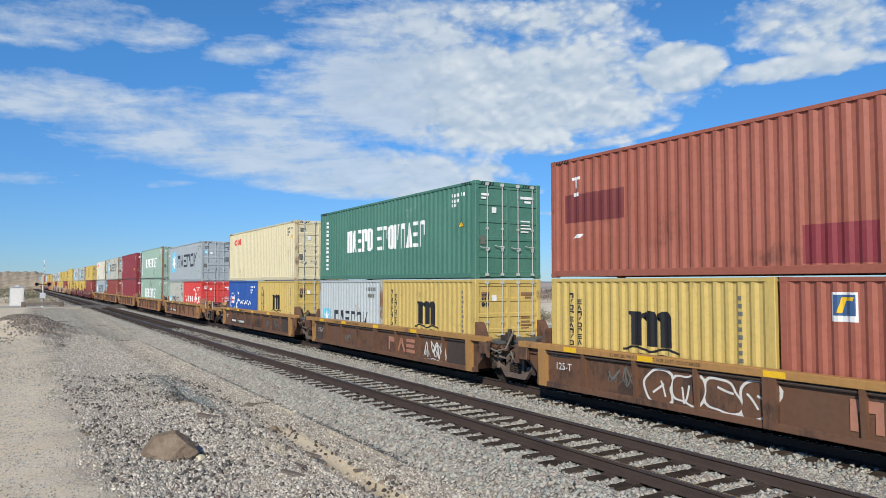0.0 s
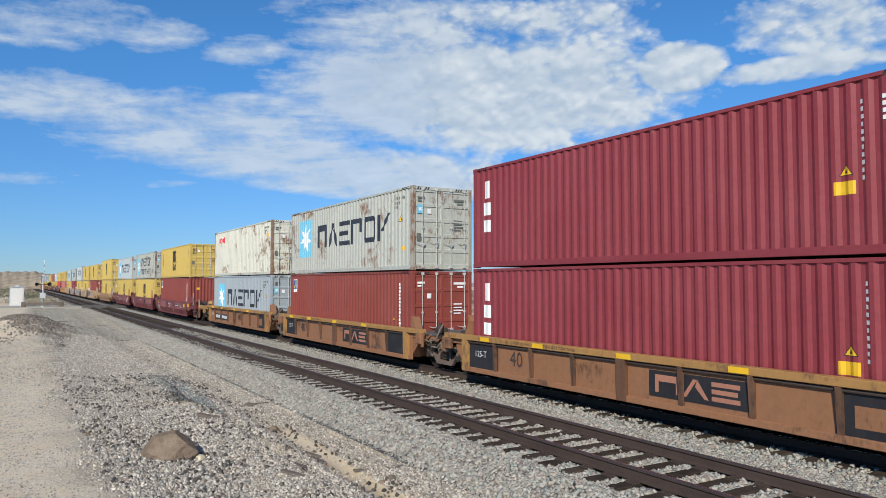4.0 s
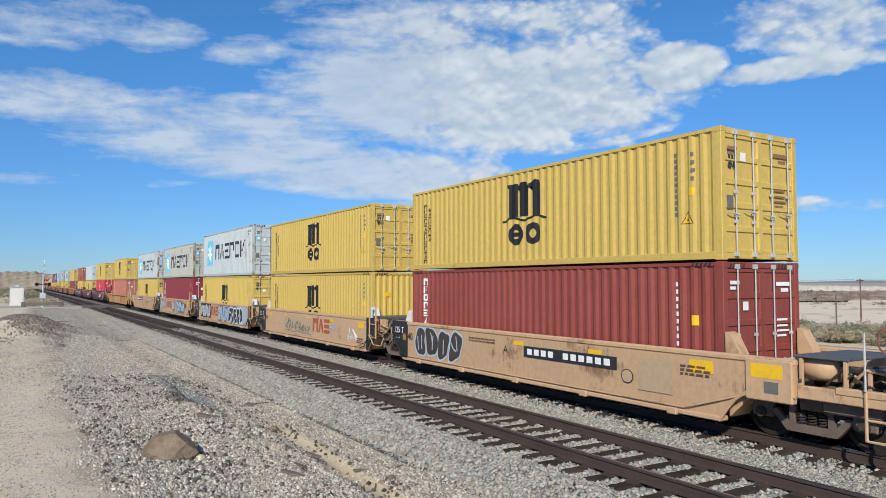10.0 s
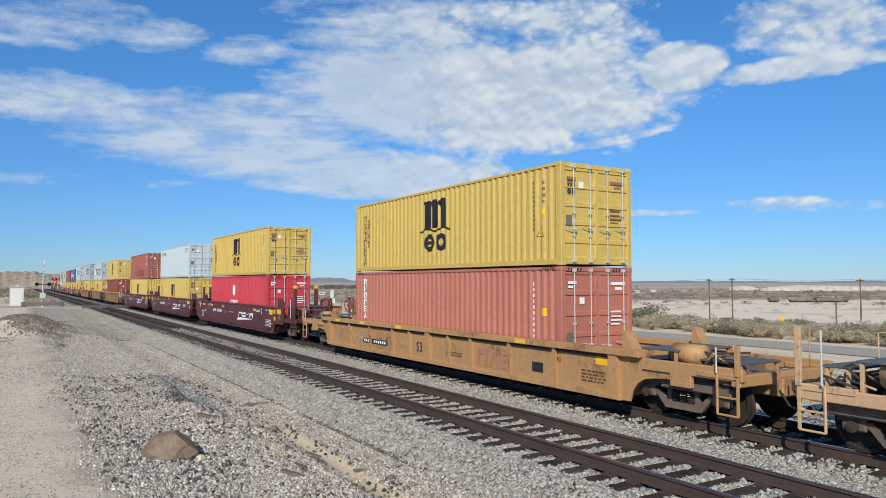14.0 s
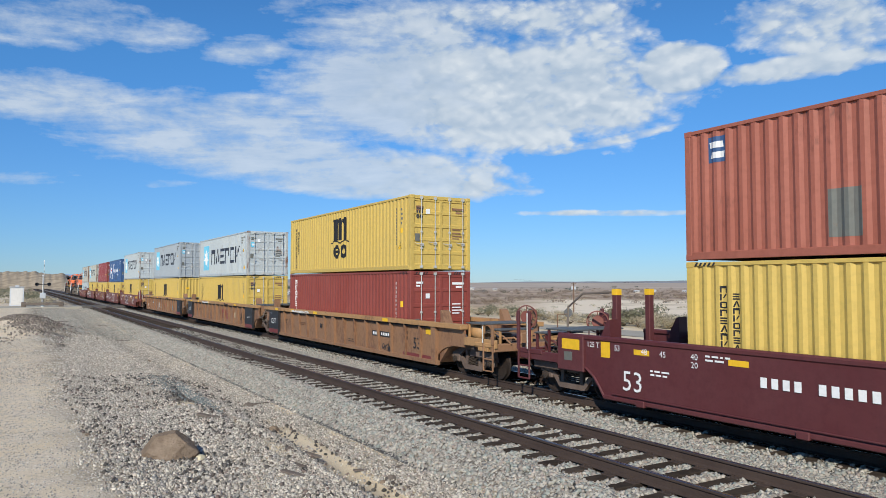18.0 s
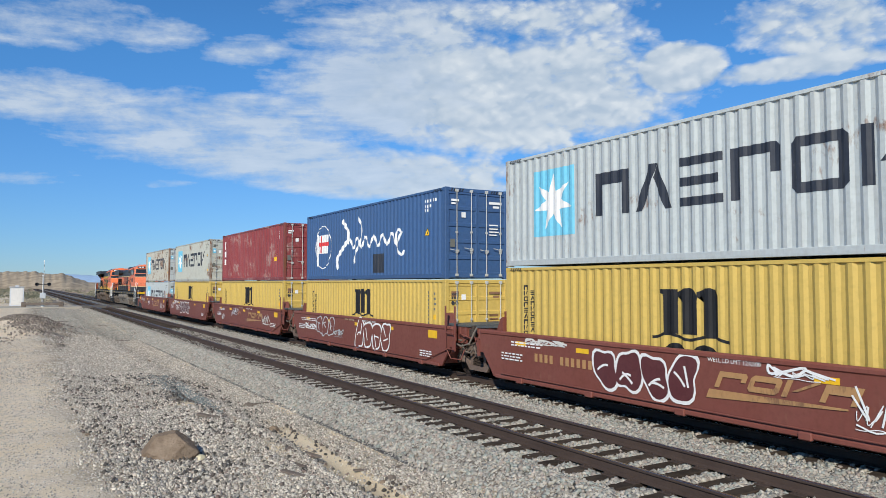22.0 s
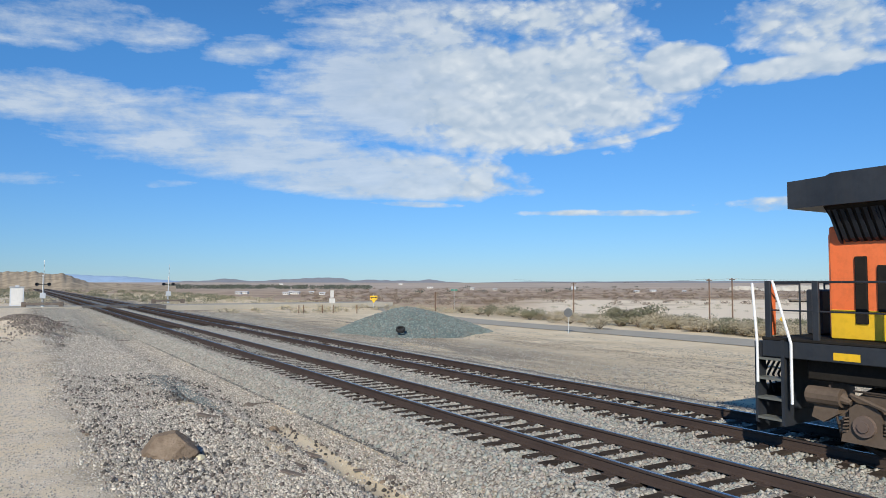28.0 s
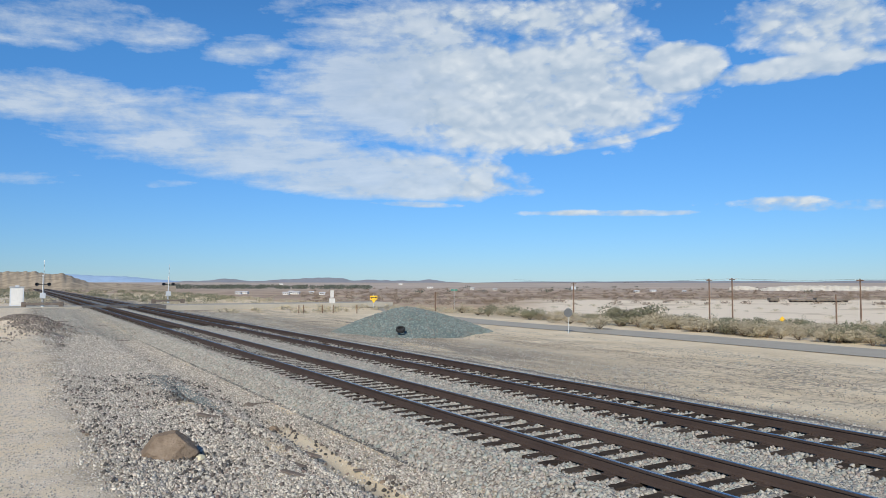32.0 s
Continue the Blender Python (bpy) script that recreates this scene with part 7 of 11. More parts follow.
def decorate(car, y, items):
    """Marks on the near side: (kind, x0, x1, z0, z1, colour, seed)."""
    lift = 0.0
    for kind, x0, x1, z0, z1, colour, seed in items:
        lift += 0.0015
        yy = y - 0.003 - lift
        kind, _, more = kind.partition(":")
        if kind == "chord":
            kind, yy = "tag", -(1.562 if z0 > 1.3 else 1.522) - lift
        if kind == "text":
            lettering(more, (z1 - z0) / 0.7, M[colour], car, (x0 + x1) / 2, yy, (z0 + z1) / 2)
        elif kind == "bars":
            n = seed
            w = (x1 - x0) / n
            tagged(side_marks("number", [rect(x0 + w * i, z0, x0 + w * (i + 0.6), z1) for i in range(n) if i != 4], M[colour], car, yy), kind="stuff")
        elif kind == "star":
            side_marks("graffiti", star((x0 + x1) / 2, (z0 + z1) / 2, (z1 - z0) * 0.62, 5), M["black"], car, yy)
            side_marks("graffiti_fill", star((x0 + x1) / 2, (z0 + z1) / 2, (z1 - z0) * 0.52, 5), M[colour], car, yy - 0.0012)
        elif kind == "disc":
            side_marks("graffiti", [disc((x0 + x1) / 2, (z0 + z1) / 2, (x1 - x0) / 2, (z1 - z0) / 2)], M["black"], car, yy)
            side_marks("graffiti_fill", [disc((x0 + x1) / 2, (z0 + z1) / 2, (x1 - x0) * 0.44, (z1 - z0) * 0.44)], M[colour], car, yy - 0.0012)
        elif kind == "tag":
            side_marks("graffiti", [[(x0 + a, z0 + b) for a, b in q] for q in squiggle(seed, x1 - x0, z1 - z0, max(2, int((x1 - x0) / 0.42)), 0.045)], M[colour], car, yy)
            side_marks("graffiti", [[(x0 + a, z0 + b) for a, b in q] for q in squiggle(seed + 77, (x1 - x0) * 0.8, (z1 - z0) * 0.55, max(2, int((x1 - x0) / 0.3)), 0.022)], M[colour], car, yy - 0.0012)
        elif kind in ("piece", "bubble"):
            # fat rounded shapes with a contrasting outline and a few slits
            n = max(1, round((x1 - x0) / (0.55 if kind == "piece" else 0.72)))
            line, fill = (more or "black", colour) if kind == "piece" else (colour, more or "car_brown")
            shapes, slits = bubbles(seed, x0, x1, z0, z1, n)
            for d_, grown, tone in ((0.0, 1.0, line), (0.0012, 0.86, fill)):
                q = []
                for sh in shapes:
                    cx, cz = sum(p[0] for p in sh) / len(sh), sum(p[1] for p in sh) / len(sh)
                    q.append([(cx + (p[0] - cx) * grown, cz + (p[1] - cz) * grown) for p in sh])
                side_marks("graffiti" if grown == 1.0 else "graffiti_fill", q, M[tone], car, yy - d_)
            side_marks("graffiti_line", slits, M[line], car, yy - 0.0026)
            if kind == "piece":
                side_marks("graffiti_fill", [[(p[0] * 1.0 + 0.03, p[1] + 0.05) for p in q] for q in slits[::3]], M["case" if colour != "case" else "grime"], car, yy - 0.0038)
            lift += 0.004
        elif kind == "patch":
            part("repaint_patch", Shape().box(x0, yy, z0, x1, yy + 0.002, z1), M[colour], car)
        elif kind == "number":
            part("number_panel", Shape().box(x0, yy, z0, x1, yy + 0.002, z1), M["black"], car, "black panel with white number bars")
            n = 11
            w = (x1 - x0) / (n + 1)
            tagged(side_marks("number", [rect(x0 + w * (i + 0.55), z0 + (z1 - z0) * 0.25, x0 + w * (i + 1.25), z1 - (z1 - z0) * 0.22) for i in range(n) if i != 4], M[colour], car, yy - 0.002), kind="stuff")
            lift += 0.003
        elif kind == "blocks":
            lean = (z1 - z0) * 0.45 if seed else 0.0
            q = [[(p + lean * (r_ - z0) / (z1 - z0), r_) for p, r_ in poly] for poly in block_row(x0, z0, x1 - lean, z1, 4 if seed else 3, 0.1, 3 if seed else 0, 0.34 if seed else 0.25)]
            if seed:
                q.append([(x0 - 0.15, z0 - 0.22), (x1 - 0.3, z0 - 0.08), (x1 - 0.3, z0 - 0.05), (x0 - 0.08, z0 - 0.05)])
            side_marks("logo", q, M[colour], car, yy)
        elif kind == "stencil":
            r = random.Random(seed)
            rows = max(2, int((z1 - z0) / 0.075))
            q = []
            for i in range(rows):
                x = x0
                while x < x1 - 0.1:
                    w = r.uniform(0.06, 0.2)
                    q.append(rect(x, z1 - 0.075 * (i + 0.75), min(x + w, x1), z1 - 0.075 * i - 0.02))
                    x += w + 0.04
            tagged(side_marks("stencil", q, M[colour], car, yy), kind="stuff")


MARKS = {
    0: [("bubble", -2.9, 0.1, 0.3, 1.05, "house", 1), ("number", -5.9, -5.2, 0.98, 1.06, "grime", 0), ("blocks", 1.3, 3.0, 0.45, 0.95, "dull_pink", 0), ("tag", -3.9, -3.2, 0.5, 1.0, "grime", 2), ("patch", 4.85, 6.1, 0.3, 1.08, "soot", 0)],
    1: [("blocks", 0.9, 2.85, 0.45, 0.90, "dull_pink", 0), ("tag", 3.4, 4.75, 0.33, 1.05, "house", 3), ("tag", -2.9, -2.3, 0.4, 0.9, "grime", 4), ("patch", 4.85, 6.1, 0.3, 1.08, "soot", 0), ("patch", -6.1, -5.2, 0.35, 1.08, "soot", 0)],
    2: [("number", -4.6, -1.7, 0.42, 0.64, "bright", 0), ("tag", 0.2, 1.5, 0.41, 0.94, "soot", 6), ("tag", 2.3, 3.0, 0.45, 0.95, "grime", 7), ("tag", 3.5, 4.6, 0.5, 0.95, "grime", 9), ("patch", 4.66, 5.95, 0.33, 1.10, "soot", 0)],
    3: [("patch", -6.0, -4.75, 0.35, 1.1, "black", 0), ("number", -4.3, -1.55, 0.44, 0.70, "bright", 0), ("patch", 4.04, 4.51, 0.67, 0.94, "black", 0), ("stencil", 3.3, 3.5, 0.68, 0.95, "black", 2)],
    4: [("patch", -6.0, -4.6, 0.32, 1.1, "black", 0), ("patch", 0.72, 3.05, 0.45, 0.98, "black", 0), ("blocks", 0.85, 2.9, 0.54, 0.90, "dull_pink", 0), ("patch", 4.6, 6.2, 0.3, 1.1, "black", 0), ("patch", 4.9, 5.5, 0.5, 0.85, "car_orange", 0), ("stencil", -3.9, -2.4, 0.85, 0.98, "car_brown", 3)],
    5: [("patch", -6.0, -4.6, 0.32, 1.1, "black", 0), ("patch", 0.72, 3.05, 0.45, 0.98, "black", 0), ("blocks", 0.85, 2.9, 0.54, 0.90, "dull_pink", 0), ("patch", 4.6, 6.2, 0.3, 1.1, "black", 0), ("patch", 4.9, 5.5, 0.5, 0.85, "car_orange", 0)],
    6: [("patch", -6.0, -4.6, 0.32, 1.1, "black", 0), ("patch", 0.72, 3.05, 0.45, 0.98, "black", 0), ("blocks", 0.85, 2.9, 0.54, 0.90, "dull_pink", 0), ("patch", 4.6, 6.2, 0.3, 1.1, "black", 0)],
    7: [("number", -4.7, -1.7, 0.45, 0.80, "bright", 0), ("patch", 4.4, 6.2, 0.3, 1.1, "black", 0), ("patch", 4.7, 5.3, 0.5, 0.85, "car_orange", 0)],
    8: [("patch", -4.09, -1.67, 0.70, 1.2, "car_pink", 0), ("patch", -1.55, -0.75, 0.95, 1.2, "car_wine", 0), ("number", -0.68, 0.35, 0.99, 1.13, "bright", 0), ("text:LD LMT 117,500 PER UNIT", -0.6, 0.9, 0.87, 0.94, "bright", 0), ("text:LT WT 130,300", -0.6, 0.3, 0.76, 0.83, "bright", 0), ("patch", 0.42, 1.3, 0.82, 1.15, "car_pink", 0), ("patch", 1.35, 2.25, 0.9, 1.2, "car_wine", 0), ("patch", 2.28, 4.4, 0.72, 1.2, "car_pink", 0), ("number", 2.32, 3.75, 0.86, 1.07, "bright", 0), ("text:B", 1.4, 1.7, 0.47, 0.68, "bright", 0), ("patch", 4.55, 5.05, 0.42, 0.66, "black", 0), ("stencil", 4.45, 5.2, 0.84, 1.0, "bright", 6)],
    9: [("patch", -3.28, -2.2, 0.9, 1.18, "car_wine", 0), ("patch", -2.2, 1.0, 0.35, 0.92, "wine", 0), ("number", -0.66, 0.35, 0.98, 1.11, "bright", 0), ("patch", 0.4, 1.0, 0.95, 1.15, "car_pink", 0), ("patch", 1.9, 2.99, 0.72, 1.16, "soot", 0), ("patch", 3.05, 6.3, 0.74, 1.2, "car_pink", 0), ("text:C", -3.8, -3.4, 0.52, 0.72, "bright", 0), ("stencil", 4.3, 5.2, 0.5, 0.66, "bright", 7)],
    10: [("number", -4.12, -2.62, 0.92, 1.10, "bright", 0), ("number", -0.6, 0.4, 1.0, 1.12, "bright", 0), ("text:LD LMT 117,500 PER UNIT", -0.6, 0.9, 0.87, 0.94, "bright", 0), ("text:LT WT 130,300", -0.6, 0.3, 0.76, 0.83, "bright", 0), ("patch", 1.56, 4.3, 0.42, 1.2, "car_pink", 0), ("text:A", -1.55, -1.25, 0.62, 0.84, "bright", 0), ("stencil", 5.1, 5.8, 0.6, 0.95, "bright", 10), ("patch", -1.9, -1.7, 0.92, 1.1, "bright", 0)],
    11: [("number", -5.08, -2.42, 0.90, 1.08, "bright", 0), ("blocks", 2.55, 3.96, 0.66, 1.03, "tan_smear", 0), ("tag", 1.5, 2.8, 0.74, 1.10, "black", 12), ("tag", -0.6, -0.2, 0.34, 0.6, "car_brown", 13), ("patch", 6.29, 6.74, 0.60, 0.84, "black", 0), ("text:40", -6.4, -5.9, 0.68, 0.98, "black", 0), ("stencil", 5.0, 5.7, 0.78, 1.02, "soot", 14), ("tag", -1.9, -1.5, 0.8, 1.05, "soot", 15), ("stencil", 2.9, 4.2, 0.5, 0.58, "soot", 16)],
    12: [("bubble:soot", -5.38, -2.6, 0.40, 1.42, "piece_blue", 21), ("text:A", -0.6, -0.3, 0.9, 1.1, "black", 0), ("number", 0.33, 3.59, 0.88, 1.16, "bright", 0), ("disc", 3.72, 4.06, 0.64, 0.94, "tan_smear", 0), ("patch", 4.2, 5.1, 0.55, 1.22, "tan_smear", 0), ("stencil", -2.2, -0.9, 1.05, 1.25, "car_brown", 16), ("stencil", 5.3, 6.0, 0.95, 1.2, "car_brown", 17)],
    13: [("patch", -3.1, 0.71, 0.42, 1.2, "tan_smear", 0), ("tag", -2.9, -0.6, 0.5, 1.15, "grime", 18), ("tag", -0.8, 0.6, 0.5, 1.0, "grime", 20), ("text:E", -2.55, -2.25, 0.87, 1.08, "black", 0), ("blocks", 0.76, 2.72, 0.66, 1.24, "logo_brown", 0), ("tag", 2.7, 3.4, 0.75, 1.15, "piece_blue", 18), ("tag", 4.6, 5.5, 0.5, 1.1, "bright", 19), ("stencil", 5.4, 6.0, 0.4, 0.7, "car_brown", 20)],
    14: [("patch", -5.22, -2.42, 0.45, 1.40, "black", 0), ("piece", -5.2, -2.5, 0.42, 1.38, "case", 22), ("tag", -2.5, -2.2, 0.6, 1.4, "black", 29), ("blocks", -2.3, -0.5, 0.65, 1.25, "logo_brown", 0), ("patch", 3.9, 6.1, 0.35, 1.38, "piece_blue", 0), ("piece", -0.4, 4.0, 0.3, 1.40, "piece_blue", 23), ("piece:bright", 2.2, 5.2, 0.35, 1.35, "black", 24)],
    15: [("patch", -6.2, -5.7, 1.1, 1.32, "car_orange", 0), ("piece", -5.4, -4.1, 0.5, 1.36, "piece_blue", 25), ("star", -3.95, -2.55, 0.55, 1.35, "piece_blue", 0), ("blocks", -2.42, -0.5, 0.70, 1.25, "logo_brown", 0), ("disc", -0.42, 0.9, 0.55, 1.32, "piece_blue", 0), ("disc", 0.0, 0.5, 0.85, 1.24, "car_tan", 0), ("star", 0.9, 1.4, 1.1, 1.4, "piece_blue", 0), ("star", 1.3, 1.9, 0.95, 1.35, "piece_blue", 0), ("disc", 1.25, 1.68, 0.52, 0.92, "case", 0), ("piece", 1.85, 3.4, 0.4, 1.36, "piece_blue", 27), ("piece", 3.52, 4.6, 0.45, 1.32, "piece_blue", 31), ("tag", 4.88, 5.35, 0.85, 1.25, "black", 28)],
    16: [("number", -3.5, -0.3, 1.02, 1.30, "bright", 0), ("patch", 5.2, 6.2, 1.0, 1.25, "car_ochre", 0), ("tag", 1.2, 2.2, 0.6, 1.1, "tan_smear", 29), ("stencil", 2.2, 3.6, 0.9, 1.0, "car_brown", 30)],
    17: [("number", -4.97, -2.95, 0.54, 0.72, "bright", 0), ("tag", -5.9, -4.9, 0.6, 1.0, "tan_smear", 30), ("tag", -2.2, -1.3, 0.58, 0.95, "tan_smear", 33), ("blocks", 2.67, 4.35, 0.45, 0.95, "dull_pink", 0), ("patch", 5.18, 5.61, 0.54, 0.78, "black", 0), ("stencil", 1.0, 1.9, 0.6, 0.72, "car_brown", 32), ("stencil", 7.0, 7.8, 0.5, 0.8, "car_brown", 34)],
    18: [("patch", -8.22, -7.94, 1.12, 1.46, "sign_yellow", 0), ("patch", 8.2, 8.45, 1.22, 1.42, "sign_yellow", 0), ("patch", 8.2, 8.45, 0.88, 1.06, "sign_yellow", 0), ("stencil", -5.45, -4.9, 1.2, 1.42, "bright", 71), ("stencil", -6.8, -6.3, 0.8, 1.0, "bright", 72), ("blocks", 1.65, 4.7, 0.84, 1.10, "bright", 1), ("bars", -4.4, -2.1, 0.94, 1.12, "bright", 11), ("text:A", -1.45, -1.15, 0.86, 1.06, "bright", 0), ("stencil", 6.9, 7.9, 0.5, 0.9, "bright", 33), ("text:WELL LD LMT 117,800", -0.5, 0.7, 0.99, 1.06, "bright", 0), ("stencil", 5.2, 5.9, 1.15, 1.35, "bright", 35)],
    19: [("patch", -8.22, -7.94, 1.12, 1.46, "sign_yellow", 0), ("patch", 8.2, 8.45, 1.22, 1.42, "sign_yellow", 0), ("patch", 8.2, 8.45, 0.88, 1.06, "sign_yellow", 0), ("stencil", -5.45, -4.9, 1.2, 1.42, "bright", 71), ("stencil", -6.8, -6.3, 0.8, 1.0, "bright", 72), ("blocks", 2.0, 5.0, 0.82, 1.08, "bright", 1), ("bars", -3.97, -1.67, 0.92, 1.10, "bright", 11), ("text:C", -1.0, -0.75, 0.86, 1.06, "bright", 0), ("text:WELL LD LMT 117,800", -0.27, 0.93, 0.98, 1.05, "bright", 0), ("bars", -0.1, 0.8, 1.40, 1.47, "bright", 11), ("stencil", 6.0, 6.9, 0.9, 1.15, "bright", 33)],
    20: [("patch", -8.22, -7.94, 1.12, 1.46, "sign_yellow", 0), ("patch", 8.2, 8.45, 1.22, 1.42, "sign_yellow", 0), ("patch", 8.2, 8.45, 0.88, 1.06, "sign_yellow", 0), ("stencil", -5.45, -4.9, 1.2, 1.42, "bright", 71), ("stencil", -6.8, -6.3, 0.8, 1.0, "bright", 72), ("blocks", 1.6, 4.65, 0.84, 1.10, "bright", 1), ("bars", -4.3, -2.0, 0.94, 1.12, "bright", 11), ("text:B", -1.4, -1.1, 0.86, 1.06, "bright", 0), ("text:WELL LD LMT 117,800", -0.6, 0.6, 0.99, 1.06, "bright", 0), ("bars", -0.5, 0.4, 1.40, 1.47, "bright", 11), ("patch", 0.97, 1.22, 0.87, 1.11, "bright", 0), ("patch", 0.99, 1.20, 0.89, 1.09, "car_wine", 0), ("stencil", 7.05, 7.9, 0.6, 1.15, "bright", 33), ("stencil", 5.2, 5.9, 1.15, 1.38, "bright", 35)],
    21: [("number", 3.52, 5.12, 0.85, 1.04, "bright", 0), ("tag", 4.41, 5.17, 0.32, 0.76, "black", 36), ("patch", 5.93, 8.15, 0.28, 0.46, "car_maroon", 0), ("stencil", 1.4, 2.0, 0.52, 0.62, "soot", 37), ("tag", -1.6, -1.35, 0.82, 1.08, "black", 38), ("stencil", -6.4, -5.8, 0.8, 1.05, "soot", 40), ("stencil", -4.2, -3.4, 0.85, 1.0, "car_brown", 41), ("chord:", -4.9, -2.6, 1.42, 1.53, "house", 42)],
    22: [("blocks", 1.25, 3.2, 0.56, 1.12, "red", 0), ("chord:", -3.57, -1.4, 1.42, 1.53, "house", 39), ("chord:", 2.26, 3.27, 1.42, 1.53, "black", 40), ("patch", 3.9, 4.5, 0.7, 1.0, "tan_smear", 0), ("tag", 5.5, 6.4, 0.5, 1.15, "soot", 38), ("stencil", 7.3, 8.0, 0.6, 0.95, "bright", 39), ("stencil", -6.2, -4.6, 0.8, 1.0, "car_brown", 44)],
    23: [("tag", -7.72, -6.98, 0.52, 0.86, "bright", 61), ("text:53", -7.62, -7.4, 1.05, 1.17, "black", 0), ("text:40", -7.1, -6.9, 1.05, 1.17, "black", 0), ("text:45", -6.5, -6.3, 1.05, 1.17, "black", 0), ("patch", -7.66, -6.0, 0.28, 0.46, "car_maroon", 0), ("stencil", -7.4, -6.9, 0.34, 0.42, "bright", 62), ("stencil", -9.2, -8.4, 1.0, 1.22, "car_brown", 63), ("chord:", -8.9, -7.1, 1.42, 1.53, "dull_pink", 64), ("number", -5.64, -4.18, 0.86, 1.04, "bright", 0), ("tag", -1.92, -1.0, 0.44, 1.15, "house", 40), ("tag", -0.95, -0.1, 0.44, 1.15, "house", 46), ("tag", 1.5, 1.8, 0.75, 1.05, "coral", 41), ("patch", 2.45, 2.98, 0.76, 1.10, "tan_smear", 0), ("tag", 4.34, 5.06, 0.44, 1.04, "star_blue", 42), ("patch", 7.19, 8.3, 0.3, 1.36, "black", 0), ("text:48", 7.4, 7.7, 1.05, 1.2, "bright", 0), ("stencil", 7.5, 8.2, 0.6, 0.95, "bright", 43), ("patch", 5.88, 7.15, 0.28, 0.46, "car_maroon", 0), ("chord:", 2.6, 3.5, 1.42, 1.53, "black", 47)],
    24: [("stencil", -5.5, -4.2, 1.12, 1.26, "bright", 34), ("tag", -4.9, -3.3, 1.24, 1.42, "house", 43), ("bars", -4.52, -2.4, 0.80, 1.0, "car_ochre", 11), ("bubble:car_wine", -2.4, 0.4, 0.40, 1.36, "bright", 44), ("text:WELL LD LMT 124,500", 0.55, 1.85, 1.29, 1.37, "bright", 0), ("blocks", 0.75, 3.55, 0.84, 1.14, "car_ochre", 1), ("tag", 1.95, 3.1, 1.15, 1.42, "bright", 45), ("tag", 3.3, 4.6, 0.5, 1.4, "bright", 46), ("stencil", -5.9, -5.0, 0.68, 0.95, "bright", 47), ("patch", 5.4, 6.0, 0.85, 1.15, "car_pink", 0)],
    25: [("stencil", -5.93, -4.1, 1.06, 1.24, "bright", 48), ("tag", -5.38, -4.03, 0.76, 1.05, "bright", 50), ("bubble:car_rust", -4.02, -2.1, 0.56, 1.40, "case", 50), ("text:C", -2.55, -2.25, 0.8, 1.0, "bright", 0), ("tag", -2.2, -0.95, 0.6, 1.03, "case", 52), ("bars", -1.0, -0.1, 1.31, 1.38, "tan_smear", 11), ("bubble:car_rust", 0.03, 2.9, 0.28, 1.40, "bright", 53), ("text:WELL LD LMT 124,500", 0.6, 1.9, 1.29, 1.37, "bright", 0), ("stencil", 5.0, 5.8, 0.4, 0.65, "bright", 53), ("stencil", -6.2, -5.4, 0.7, 0.95, "bright", 54)],
    26: [("text:D", -2.55, -2.25, 0.80, 1.02, "bright", 0), ("blocks", 0.85, 3.6, 0.84, 1.14, "car_ochre", 1), ("tag", -2.29, -1.0, 0.92, 1.37, "case", 55), ("tag", -1.1, -0.43, 0.9, 1.2, "dull_pink", 58), ("bars", -0.9, -0.08, 1.32, 1.39, "tan_smear", 11), ("text:WELL LD LMT 124,500", 0.5, 1.8, 1.29, 1.37, "bright", 0), ("tag", 3.6, 5.0, 0.6, 1.25, "house", 56), ("stencil", -5.94, -4.93, 0.69, 0.95, "bright", 57), ("stencil", -5.44, -4.06, 1.09, 1.22, "bright", 59), ("tag", -4.73, -4.12, 0.44, 0.99, "house", 58), ("stencil", 5.0, 5.8, 0.5, 0.75, "bright", 60)],
    27: [("tag", -4.66, -2.87, 1.2, 1.42, "bright", 60), ("tag", -3.88, -2.58, 0.66, 1.18, "bright", 61), ("bubble:car_wine", -2.38, 0.95, 0.45, 1.36, "bright", 59), ("disc", 0.95, 1.2, 0.8, 1.05, "bright", 0), ("text:WELL LD LMT 124,500", 0.6, 1.9, 1.36, 1.42, "bright", 0), ("stencil", -5.85, -4.77, 0.68, 1.0, "bright", 62), ("stencil", -5.3, -4.0, 1.08, 1.2, "bright", 63), ("stencil", 5.0, 5.8, 0.4, 0.7, "bright", 64)],
    28: [("bars", -4.6, -2.9, 0.80, 1.0, "car_ochre", 11), ("blocks", 0.6, 3.5, 0.80, 1.12, "car_ochre", 1), ("tag", -5.5, -4.4, 0.95, 1.35, "house", 63), ("tag", -2.6, -1.5, 0.65, 1.2, "bright", 65), ("tag", 4.0, 5.3, 0.55, 1.15, "house", 66), ("text:WELL LD LMT 124,500", -0.3, 1.0, 1.29, 1.37, "bright", 0), ("patch", -0.35, -0.05, 0.75, 1.0, "bright", 0), ("patch", -0.33, -0.07, 0.77, 0.98, "car_rust", 0), ("stencil", 5.6, 6.3, 0.55, 0.8, "bright", 67), ("stencil", -6.6, -5.6, 1.0, 1.28, "bright", 68)],
}
M["logo_brown"] = paint("red_brown_logo", (176, 92, 60), 0.1, 1.0)


